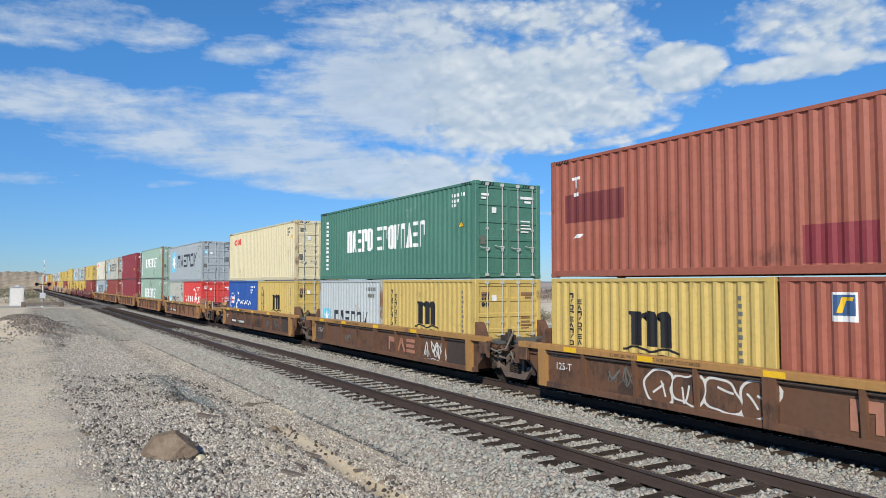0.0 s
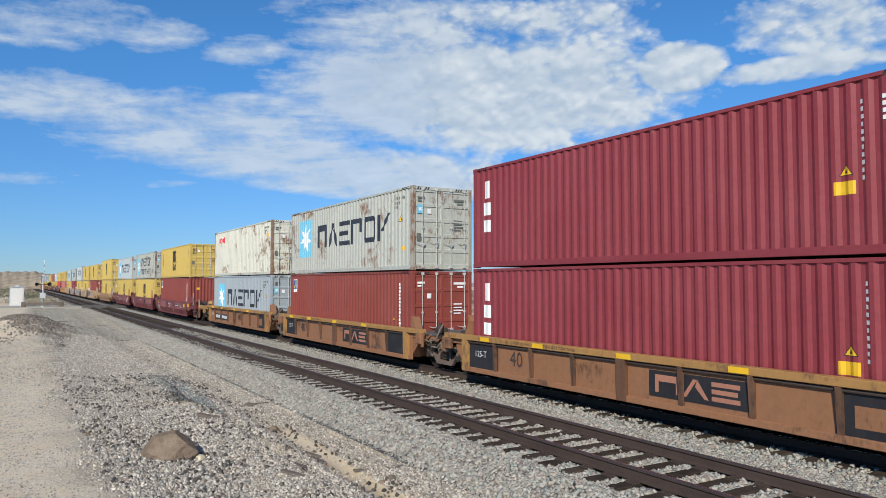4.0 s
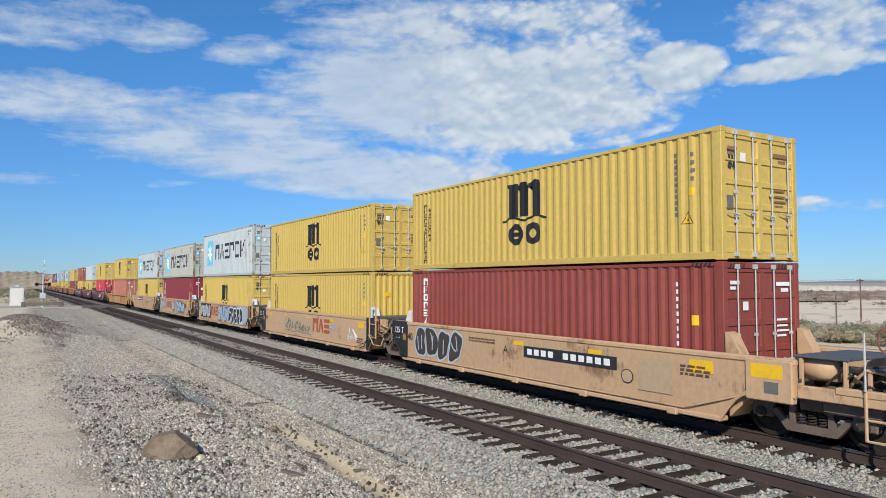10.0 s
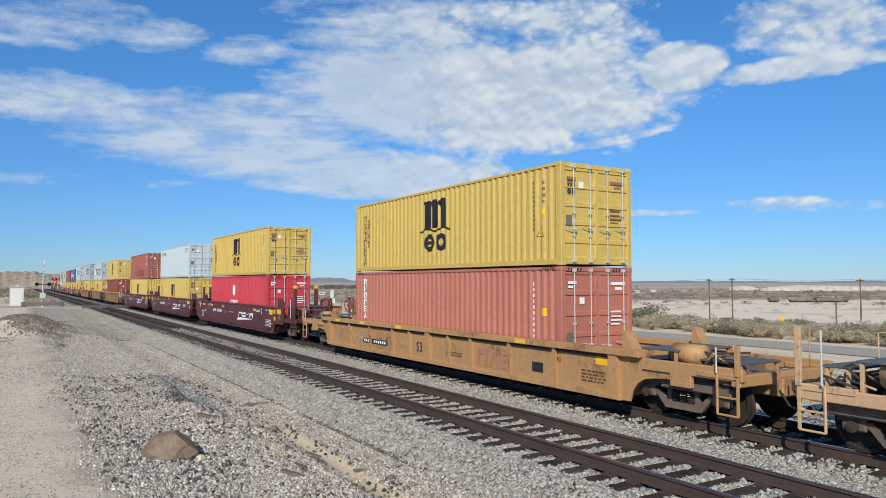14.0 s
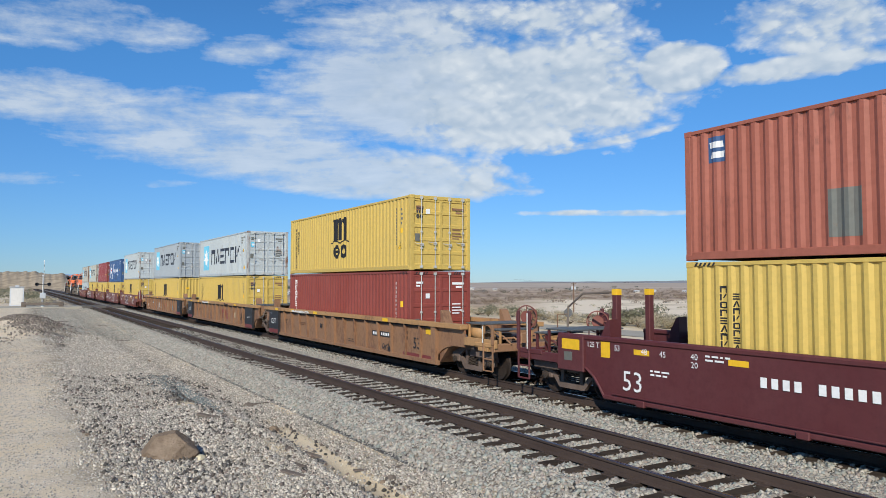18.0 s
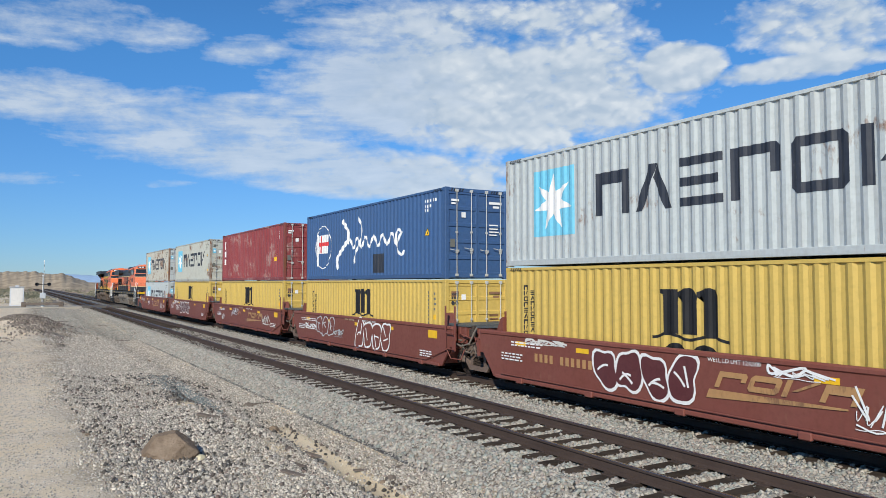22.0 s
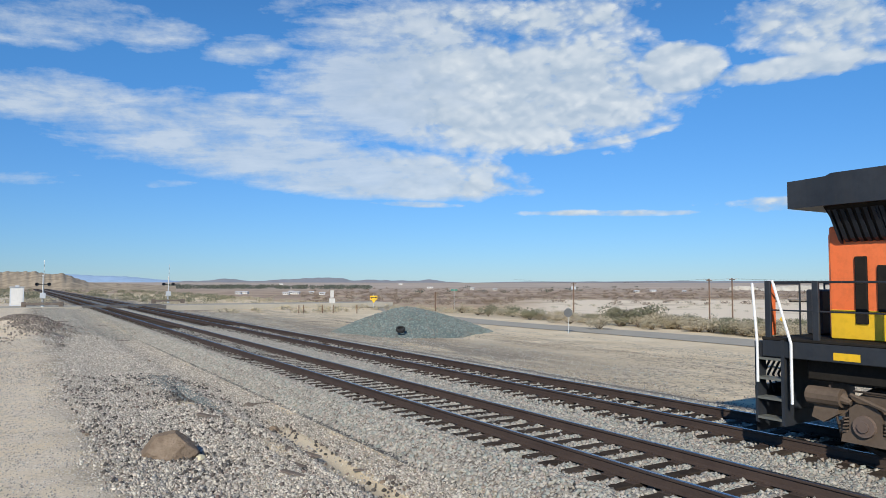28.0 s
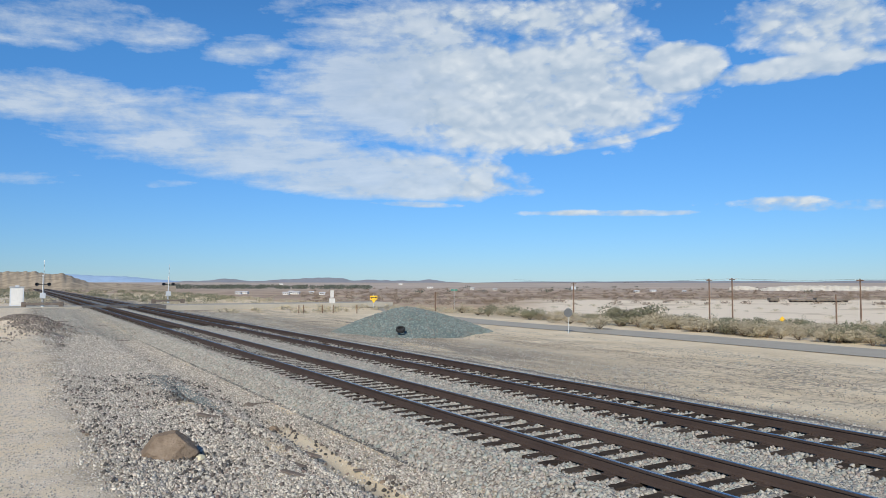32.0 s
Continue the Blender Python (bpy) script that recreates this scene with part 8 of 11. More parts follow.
# ---- the train's make-up: place of each unit's middle at the start, and what it carries ----
PLACES = [-13.61, -29.18, -44.54, -64.32, -80.16, -96.02, -111.92, -127.2, -147.24, -162.8, -178.34, -198.09, -217.72, -233.07, -248.54, -263.98, -279.48, -301.06, -324.62,
          -344.61, -363.91, -387.55, -407.17, -426.62, -448.27, -463.61, -479.02, -494.57, -509.75]
PLACES = [s + 6.096 for s in PLACES]
CARS = [  # first unit, count, style, side, edge, top, half well, words
    (0, 3, "rib", "car_brown", "car_edge", 1.27, 6.3, "weathered brown ribbed well car with graffiti"),
    (3, 5, "rib", "car_orange", "car_edge", 1.27, 6.3, "orange-brown ribbed well car with ochre edges"),
    (8, 3, "sloped", "car_maroon", "car_maroon", 1.32, 6.3, "maroon smooth-sided well car with yellow marks"),
    (11, 1, "sloped", "car_caramel", "car_caramel", 1.28, 6.55, "caramel smooth-sided single well car with graffiti"),
    (12, 5, "smooth", "car_tan", "car_tan", 1.48, 6.3, "tan smooth-sided well car with sprayed graffiti"),
    (17, 1, "rib", "car_ochre", "car_ochre", 1.35, 8.25, "yellow ochre ribbed long well car"),
    (18, 3, "smooth", "car_wine", "car_wine", 1.58, 8.25, "dark wine red smooth long well car"),
    (21, 3, "rib", "car_dust", "car_ochre", 1.55, 8.25, "dusty ochre ribbed long well car"),
    (24, 5, "smooth", "car_rust", "car_rust", 1.47, 6.3, "red oxide smooth well car with white graffiti"),
]
T, S = 2.896, 2.591
LOADS = {  # unit: lower boxes, upper box; each (colour, marking, length, height, door end)
    0: ([("yellow_old", "arch20", 6.058, S, "two"), ("rust", "flag20", 6.058, S, "two")], ("rust", "patched", 12.192, T, "two")),
    1: ([("white", "star20", 6.058, S, "two"), ("yellow_old", "arch20", 6.058, S, "two")], ("green", "green", 12.192, T, "two")),
    2: ([("royal", "script20", 6.058, S, "two"), ("yellow_old", "arch20", 6.058, S, "two")], ("cream", "rings", 12.192, T, "two")),
    3: ([("pale", "star20", 6.058, S, "two"), ("coral", "coral20", 6.058, S, "two")], ("grey", "star", 12.192, T, "two")),
    4: ([("mint", "green", 12.192, T, "two")], ("mint", "green", 12.192, T, "two")),
    5: ([("wine", "wine", 12.192, T, "two")], ("wine", "wine", 12.192, T, "two")),
    6: ([("red", "plain_red", 12.192, T, "two")], ("pale", "star", 12.192, T, "two")),
    7: ([("grey", "star", 12.192, T, "two")], ("chalky", "rings", 12.192, T, "two")),
    8: ([("red", "plain_red", 12.192, T, "none")], ("yellow", "arch", 12.192, S, "two")),
    9: ([("yellow", "arch", 12.192, T, "two")], ("pale", "star_two", 12.192, S, "open")),
    10: ([("yellow", "arch", 12.192, T, "two")], ("white", "star", 12.192, S, "two")),
    11: ([("yellow", "arch", 12.192, T, "two")], ("yellow", "arch", 12.192, T, "card")),
    12: ([("red", "red", 12.192, T, "two")], ("yellow", "arch", 12.192, S, "two")),
    13: ([("yellow", "arch", 12.192, T, "none")], ("yellow", "arch", 12.192, S, "two")),
    14: ([("yellow", "arch", 12.192, T, "two")], ("white", "star", 12.192, T, "two")),
    15: ([("wine", "wine", 12.192, T, "two")], ("pale", "star", 12.192, S, "two")),
    16: ([("yellow", "arch", 12.192, T, "two")], ("white", "star", 12.192, S, "two")),
    17: ([("pink", "red", 12.192, T, "two")], ("yellow", "arch", 12.192, S, "two")),
    18: ([("crimson", "crimson", 12.192, T, "two")], ("yellow", "arch", 12.192, S, "two")),
    19: ([("yellow", "arch", 12.192, T, "two")], ("ice", "line", 12.192, S, "two")),
    20: ([("yellow", "arch", 12.192, T, "none")], ("rust", "flag_red", 12.192, S, "two")),
    21: ([("red", "red", 12.192, T, "two")], ("yellow", "arch", 12.192, S, "two")),
    22: ([("yellow", "arch", 12.192, T, "two")], ("white", "star", 12.192, S, "two")),
    23: ([("yellow", "arch", 12.192, T, "none")], ("grey", "star", 12.192, T, "two")),
    24: ([("yellow", "arch", 12.192, T, "two")], ("white", "star", 12.192, T, "two")),
    25: ([("yellow", "arch", 12.192, S, "two")], ("blue", "script", 12.192, T, "two")),
    26: ([("yellow", "arch", 12.192, S, "two")], ("wine_old", "wine", 12.192, T, "two")),
    27: ([("yellow", "arch", 12.192, S, "two")], ("pale", "star", 12.192, T, "two")),
    28: ([("white", "star", 12.192, S, "two")], ("rusty", "star", 12.192, T, "two")),
}
LOAD_SHIFT = {19: 0.25}   # boxes that do not sit in the middle of their well
MOVING = []   # (thing, place at the start, height)
BED_Z = 0.285
FRONT, BACK = PLACES[0] + 9.5, PLACES[-1] - 6.096 - 3.75
units = []
for first, count, style, side, edge, top, hw, words in CARS:
    for u in range(first, first + count):
        c = PLACES[u]
        dr = (PLACES[u - 1] - c) / 2 if u else 7.75
        dl = (c - PLACES[u + 1]) / 2 if u < 28 else c - BACK
        right = "coupler" if u == first and u else "joint"
        left = "coupler" if u == first + count - 1 else "joint"
        # long cars reach further to their couplers than short ones
        if u in (17, 23, 16, 24):
            gap = PLACES[16] - PLACES[17] if u in (16, 17) else PLACES[23] - PLACES[24]
            reach = 11.75 if hw > 7 else gap - 11.75
            if u in (17, 24):
                dr = reach
            else:
                dl = reach
        trucks = []
        if right == "coupler":
            trucks.append(dr - 2.15)
        if left == "coupler":
            trucks.append(2.15 - dl)
        else:
            trucks.append(-dl)
        nums = []
        if first in (0, 3):
            nums = [("52,900 LBS. MAX. GROSS WT. FOR 20 FT. CONTAINER", -2.6, top - 0.075, 0.1, "black"), ("125-T", -5.42, 0.76, 0.24, "bright")]
            if first == 3:
                nums.append(("40", -3.78 if u != 3 and u != 7 else 0.9, 0.75, 0.56, "soot"))
        elif first == 8:
            nums = [("40", 4.8 if u == 10 else -4.95, 0.62, 0.70, "bright"), ("40", 5.9, 1.08, 0.17, "bright"), ("20", 5.9, 0.9, 0.17, "bright")]
        elif first == 12:
            nums = [("40", -5.7, 1.0, 0.34, "black")]
        elif first == 18:
            nums = [("53", -7.28, 0.66, 0.6, "bright"), ("125 T", -8.45, 1.37, 0.17, "bright"), ("53", -7.71, 1.35, 0.17, "bright"), ("48", -6.95, 1.33, 0.17, "bright"), ("45", -6.46, 1.32, 0.17, "bright"), ("40", -5.69, 1.34, 0.17, "bright"), ("20", -5.69, 1.18, 0.17, "bright"), ("40", 6.19, 1.36, 0.19, "bright"), ("20", 6.19, 1.19, 0.19, "bright"), ("45", 7.0, 1.36, 0.2, "bright"), ("48", 7.47, 1.36, 0.2, "bright"), ("53", 8.2, 1.3, 0.2, "bright")]
        elif first in (17, 21):
            nums = [("53", 6.9 if first == 21 else -0.63, 0.78 if first == 21 else 0.68, 0.52 if first == 21 else 0.44, "black"), ("20", 6.2, 1.1, 0.17, "black"), ("40", 6.2, 0.92, 0.17, "black")]
        car = well_car(words, dl, dr, left, right, style, side, edge, top, hw, trucks, nums, first in (12, 21))
        decorate(car, -1.404 if style == "rib" else -1.532 if style == "sloped" else -1.496, MARKS[u])
        if style == "sloped":
            for ob in list(car.children):
                if ob.name.split(".")[0] in ("graffiti", "graffiti_fill", "graffiti_line", "number", "number_panel", "stencil", "repaint_patch", "lettering", "logo"):
                    drape(ob)
        units.append(car)
        MOVING.append((car, c, 0.0))
        lower, upper = LOADS[u]
        c += LOAD_SHIFT.get(u, 0.0)
        z = BED_Z
        if len(lower) == 1:
            MOVING.append((container(*lower[0]), c, z))
        else:
            MOVING.append((container(*lower[0]), c - 3.067, z))
            MOVING.append((container(*lower[1]), c + 3.067, z))
        MOVING.append((container(*upper), c, z + lower[0][3] + 0.022))

# ---- locomotives ----
def six_wheel_truck(parent, x, tone_="dust_steel"):
    f = Shape()
    for sy in (-1, 1):
        a, b = sorted((sy * 1.02, sy * 1.22))
        f.prism([(-2.5, 0.62), (-2.5, 0.85), (-2.1, 1.0), (-1.1, 1.0), (-0.9, 0.85), (0.9, 0.85), (1.1, 1.0), (2.1, 1.0), (2.5, 0.85), (2.5, 0.66), (2.2, 0.60), (1.5, 0.74), (0.6, 0.62), (-0.6, 0.62), (-1.5, 0.74), (-2.2, 0.60)], a, b)
        for dx_ in (-2.0, 0.0, 2.0):
            f.box(dx_ - 0.32, a - 0.06 if sy < 0 else a, 0.28, dx_ + 0.32, b if sy < 0 else b + 0.06, 0.78, 0.05)
            f.box(dx_ - 0.45, a - 0.03, 0.36, dx_ - 0.32, b, 0.56).box(dx_ + 0.32, a - 0.03, 0.36, dx_ + 0.45, b, 0.56)
    f.box(-2.2, -1.0, 0.6, 2.2, 1.0, 0.8)
    tone = M[tone_]
    for sy in (-1, 1):
        a, b = sorted((sy * 1.2, sy * 1.34))
        for dx_ in (-2.0, 0.0, 2.0):
            f.prism([(dx_ - 0.38, 0.24), (dx_ + 0.38, 0.24), (dx_ + 0.36, 0.36), (dx_ + 0.25, 0.42), (dx_ + 0.24, 0.78), (dx_ + 0.14, 0.86), (dx_ - 0.14, 0.86), (dx_ - 0.24, 0.78), (dx_ - 0.25, 0.42), (dx_ - 0.36, 0.36)], a, b)
            for hx in (dx_ - 0.31, dx_ + 0.31):
                f.tube([(hx + 0.05 * math.cos(j * 1.3), sy * 1.30 + 0.05 * math.sin(j * 1.3), 0.37 + 0.26 * j / 24) for j in range(25)], 0.016, 5)
        for xa, xb, z in ((-2.9, -2.35, 0.92), (-0.95, -0.35, 0.96), (1.05, 1.75, 0.96)):
            f.cyl((xa, sy * 1.32, z), (xb, sy * 1.32, z), 0.15, 12).cyl((xb, sy * 1.32, z), (xb + 0.14, sy * 1.32, z - 0.05), 0.10, 10, 0.05)
        f.prism([(2.42, 0.95), (2.8, 0.78), (2.86, 0.56), (2.66, 0.5), (2.42, 0.66)], a, b).prism([(-2.42, 0.95), (-2.8, 0.78), (-2.86, 0.56), (-2.66, 0.5), (-2.42, 0.66)], a, b)
        f.box(0.75, a, 0.98, 1.2, b, 1.12, 0.02).box(-1.35, a, 1.0, -0.95, b, 1.14, 0.02)
        f.tube([(-2.2, sy * 1.36, 1.0), (-1.5, sy * 1.4, 0.78), (-0.6, sy * 1.38, 0.9), (0.5, sy * 1.4, 0.74), (1.6, sy * 1.38, 0.98), (2.3, sy * 1.36, 0.86)], 0.035, 6)
        f.tube([(-1.6, sy * 1.38, 0.5), (-1.0, sy * 1.4, 0.72), (-0.4, sy * 1.38, 0.44)], 0.03, 6).tube([(0.5, sy * 1.38, 0.46), (1.0, sy * 1.4, 0.70), (1.5, sy * 1.38, 0.48)], 0.03, 6)
    t_ = part("truck", f, tone, parent, "dusty six-wheel truck", pose(x, 0, 0))
    cap = cached("loco_cap", lambda: Shape().cyl((0, -1.40, 0), (0, -1.25, 0), 0.165, 18, 0.185).cyl((0, -1.43, 0), (0, -1.40, 0), 0.09, 10).mesh("bearing_cap"))
    cyl_ = cached("brake_cyl", lambda: Shape().cyl((-0.25, -1.3, 0.88), (0.35, -1.3, 0.88), 0.13, 14).cyl((0.35, -1.3, 0.88), (0.6, -1.3, 0.82), 0.05, 8).mesh("brake_cylinder"))
    spring = cached("loco_spring", lambda: Shape().cyl((0, -1.18, 0.42), (0, -1.18, 0.62), 0.1, 10).cyl((0.001, -1.18, 0.46), (0.001, -1.18, 0.48), 0.12, 10).cyl((0.001, -1.18, 0.54), (0.001, -1.18, 0.56), 0.12, 10).mesh("spring"))
    for dx_ in (-2.0, 0.0, 2.0):
        w = part("wheelset", cached(("wheelset", 0.53), lambda: wheelset_mesh(0.53)), M["wheel"], t_, "", pose(dx_, 0, 0.53))
        WHEELS.append((w, dx_, 0.53, parent, x))
        for turn_ in (0, 180):
            part("bearing_cap", cap, M["truck_rust"], t_, "", pose(dx_, 0, 0.53, 0, 0, turn_))
    for dx_ in (-1.2, 0.8):
        part("brake_cylinder", cyl_, tone, t_, "", pose(dx_, 0, 0))
    for dx_ in (-1.3, -0.7, 0.7, 1.3):
        part("spring", spring, M["steel"], t_, "", pose(dx_, 0, 0))
    part("sand_pipe", Shape().tube([(-2.6, -1.25, 1.1), (-2.45, -1.28, 0.5), (-2.55, -1.0, 0.2)], 0.02).tube([(2.6, -1.25, 1.1), (2.45, -1.28, 0.5), (2.55, -1.0, 0.2)], 0.02).tube([(-2.2, -1.27, 1.05), (2.2, -1.27, 1.05)], 0.018), M["steel"], t_)


def locomotive(new_style):
    loco = thing("diesel_locomotive", "orange and black diesel locomotive " + ("with yellow bands and overhanging radiators" if new_style else "with a green wreath on its nose"), "locomotive", "locomotives at the end of the train")
    tone = "dust_brown" if new_style else "dust_light"
    org, blk, yel = M["loco_orange"] if new_style else M["loco_faded"], M["loco_black"], M["loco_yellow"]
    # frame and walkway
    part("frame", Shape().box(-10.2, -1.3, 1.15, 10.2, 1.3, 1.5, 0.03), M["under"], loco)
    part("side_sill", Shape().box(-10.85, -1.55, 1.5, 9.9, -1.46, 1.78, 0.012), blk, loco)
    part("side_sill", Shape().box(-10.85, 1.46, 1.5, 9.9, 1.55, 1.78, 0.012), blk, loco)
    part("walkway", Shape().box(-10.85, -1.55, 1.78, 10.2, 1.55, 1.83, 0.01), M["under"], loco)
    sill = [rect(x, 1.54, x + 0.42, 1.66) for x in (-9.6, -8.0, -6.0, -3.6, -1.2, 1.2, 3.6, 6.0, 8.2)]
    side_marks("reflector_strip", sill, yel, loco, -1.556)
    # fuel tank and air reservoirs
    part("fuel_tank", Shape().prism([(-1.45, 1.15), (-1.5, 0.9), (-1.35, 0.32), (-1.1, 0.2), (1.1, 0.2), (1.35, 0.32), (1.5, 0.9), (1.45, 1.15)], -4.0 if new_style else -3.6, 3.9, "x"), M[tone], loco, "dusty brown fuel tank" if new_style else "dusty grey-beige fuel tank")
    for xa, xb in ((-3.1, -0.35), (0.1, 2.9)):
        r_ = part("air_reservoir", Shape().lathe([(0.0, 0.0), (0.16, 0.01), (0.26, 0.09), (0.28, 0.18), (0.28, xb - xa - 0.18), (0.26, xb - xa - 0.09), (0.16, xb - xa - 0.01), (0.0, xb - xa)], 0, 22), M[tone], loco, "", pose(xa, -1.42, 1.16, 0, 0, -90), True)
        part("reservoir_strap", Shape().lathe([(0.285, 0.5), (0.292, 0.5), (0.292, 0.58), (0.285, 0.58), (0.285, 0.5)], 0, 20).lathe([(0.285, 2.0), (0.292, 2.0), (0.292, 2.08), (0.285, 2.08), (0.285, 2.0)], 0, 20), M["steel"], r_)
    part("valve_cluster", Shape().tube([(-0.2, -1.5, 0.7), (-0.15, -1.5, 1.4), (0.0, -1.45, 1.5)], 0.035).tube([(0.0, -1.5, 0.6), (-0.1, -1.5, 1.2)], 0.03).box(-0.3, -1.55, 0.9, 0.0, -1.4, 1.1, 0.02), M["steel"], loco)
    for x in (-7.25 if new_style else -6.9, 6.9):
        six_wheel_truck(loco, x, tone if new_style else "dust_mid")
    # long hood
    hood0, hood1 = -10.0, 5.7
    if new_style:
        part("hood", Shape().box(hood0, -0.92, 1.83, hood1, 0.92, 3.72, 0.03), org, loco, "orange engine hood")
        part("hood_band", Shape().box(hood0 + 0.02, -0.935, 1.84, hood1, 0.935, 2.32, 0.01), yel, loco, "yellow lower band")
        part("hood_band", Shape().box(-4.6, -0.935, 3.46, hood1, 0.935, 3.74, 0.01), yel, loco, "yellow upper band")
        part("hood_roof", Shape().prism([(-0.95, 3.74), (0.95, 3.74), (0.92, 4.35), (0.55, 4.55), (-0.55, 4.55), (-0.92, 4.35)], hood0 + 0.3, hood1, "x"), blk, loco)
        part("radiator_wing", Shape().prism([(-10.35, 4.02), (-4.9, 4.04), (-4.3, 4.16), (-4.5, 4.56), (-9.6, 4.54), (-9.7, 4.50), (-10.35, 4.48)], -1.5, 1.5), blk, loco, "black overhanging radiator roof")
        part("radiator_core", Shape().prism([(-0.92, 3.6), (0.92, 3.6), (1.42, 4.05), (-1.42, 4.05)], -9.8, -5.6, "x"), M["under"], loco)
        part("rear_wall", Shape().box(-10.02, -0.9, 1.85, -9.96, 0.9, 3.6, 0.02), org, loco)
        for i, x in enumerate((-9.55, -9.2, -8.85, -8.4, -7.95, -7.3, -6.9, -6.4)):
            part("vent", Shape().box(x, -0.97, (2.1, 2.3, 2.1, 2.3, 2.3, 2.1, 2.25, 2.05)[i], x + 0.19, -0.925, (3.2, 3.05, 3.2, 3.2, 3.05, 3.2, 2.95, 3.25)[i], 0.01), M["under"], loco)
        part("louvre", Shape().prism([(-0.93, 3.45), (-1.0, 3.5), (-1.3, 3.95), (-0.93, 3.95)], -9.7, -7.6, "x"), M["under"], loco)
        letters = []
        for k_, (xa, xb) in enumerate(((-4.45, -3.35), (-3.2, -1.85), (-1.6, -0.45), (-0.3, 0.95))):
            letters += [[(p + 0.42 * (r_ - 2.72), r_) for p, r_ in q] for q in block_row(xa, 2.72, xb, 3.28, 1, 0.0, (3, 0, 4, 2)[k_], 0.42)]
        grow_ = lambda q: [(p[0] + (0.045 if p[0] > sum(r[0] for r in q) / len(q) else -0.045), p[1] + (0.045 if p[1] > sum(r[1] for r in q) / len(q) else -0.045)) for p in q]
        side_marks("logo_outline", [grow_(q) for q in letters], yel, loco, -0.9245)
        for x in (-9.75, -9.0, -8.3, -7.6):
            part("louvre_frame", Shape().prism([(-0.94, 3.42), (-1.02, 3.48), (-1.33, 3.97), (-0.94, 3.97)], x - 0.02, x + 0.02, "x"), blk, loco)
        for i in range(18):
            part("louvre_slat", cached("lslat", lambda: Shape().prism([(-0.95, 3.44), (-1.04, 3.50), (-1.34, 3.96), (-1.25, 3.96)], -0.03, 0.03, "x").mesh("louvre_slat")), blk, loco, "", pose(-9.65 + 0.12 * i, 0, 0))
        part("junction_box", Shape().box(-7.55, -1.02, 3.4, -6.9, -0.9, 3.7, 0.015), org, loco)
        for z in (3.52, 3.6, 3.68, 2.06, 2.16, 2.26):
            part("hood_grab", Shape().tube([(-4.5, -0.965, z), (3.2, -0.965, z)], 0.007), blk, loco)
        side_marks("logo", letters, blk, loco, -0.926)
        side_marks("logo_outline", [[(-5.0, 2.38), (1.6, 2.50), (1.6, 2.56), (-4.75, 2.63)]], yel, loco, -0.9256)
        side_marks("logo_stripe", [rect(-4.88, 2.43, -4.55, 2.58, 0.12), [(-4.45, 2.43), (1.2, 2.52), (1.2, 2.54), (-4.33, 2.58)]], blk, loco, -0.9268)
    else:
        part("hood", Shape().box(hood0, -0.92, 2.45, hood1, 0.92, 3.55, 0.03), org, loco, "orange engine hood")
        part("hood_band", Shape().box(hood0 + 0.01, -0.93, 1.83, hood1, 0.93, 2.42, 0.01), blk, loco, "black lower band")
        part("hood_stripe", Shape().box(hood0 + 0.02, -0.934, 2.42, hood1, 0.934, 2.47), M["loco_cream"], loco)
        part("hood_stripe", Shape().box(hood0 + 0.02, -0.934, 3.53, hood1, 0.934, 3.58), M["loco_cream"], loco)
        part("hood_roof", Shape().prism([(-0.93, 3.58), (0.93, 3.58), (0.92, 4.2), (0.5, 4.42), (-0.5, 4.42), (-0.92, 4.2)], hood0 + 0.3, hood1, "x"), blk, loco)
        part("radiator_wing", Shape().prism([(-10.1, 3.75), (-5.9, 3.78), (-5.4, 4.0), (-5.6, 4.25), (-6.5, 4.4), (-9.7, 4.36), (-10.1, 4.15)], -1.36, 1.36), blk, loco, "black overhanging radiator roof")
        part("rear_wall", Shape().box(-10.02, -0.9, 1.85, -9.96, 0.9, 3.5, 0.02), org, loco)
        for x in (-9.5, -8.9, -8.3, -7.7, -7.1, -6.5):
            part("vent", Shape().box(x, -0.97, 2.5, x + 0.24, -0.925, 3.3, 0.01), M["under"], loco)
        letters = []
        for i, x in enumerate((-3.6, -2.7, -1.85, -1.0)):
            letters += [rect(x, 2.66, x + 0.34, 3.42), rect(x + 0.38, 2.66, x + 0.74, 3.0 + 0.2 * (i % 2)), rect(x + 0.38, 3.04 + 0.2 * (i % 2), x + 0.74, 3.42)]
        side_marks("logo", letters, blk, loco, -0.926)
        side_marks("logo_bars", [rect(2.2, 2.0, 4.3, 2.32, 0.0)], yel, loco, -0.936)
    # roof gear
    part("exhaust_stack", Shape().box(-3.3, -0.3, 4.5, -2.5, 0.3, 4.66, 0.05) if new_style else Shape().box(-3.2, -0.5, 4.3, -1.2, 0.5, 4.72, 0.04), blk, loco)
    part("roof_hatch", Shape().box(2.4, -0.85, 4.3, 6.0, 0.85, 4.72, 0.05) if new_style else Shape().box(-0.6, -0.93, 3.9, 6.05, 0.93, 4.62, 0.05), blk, loco)
    if not new_style:
        part("hatch_lid", Shape().box(0.0, -0.97, 3.95, 1.3, -0.92, 4.3, 0.01), M["steel"], loco)
    if new_style:
        part("inverter_cabinet", Shape().box(3.6, -1.2, 1.83, 6.07, 1.2, 3.74, 0.04), org, loco, "orange equipment cabinet behind the cab")
        part("cabinet_top", Shape().box(3.6, -1.2, 3.74, 6.07, 1.2, 4.6, 0.05), blk, loco)
    else:
        part("inverter_cabinet", Shape().box(3.4, -1.06, 2.42, 6.07, 1.06, 3.56, 0.03), org, loco, "orange equipment cabinet behind the cab")
        part("cabinet_top", Shape().box(3.4, -1.06, 3.56, 6.07, 1.06, 4.62, 0.05), blk, loco)
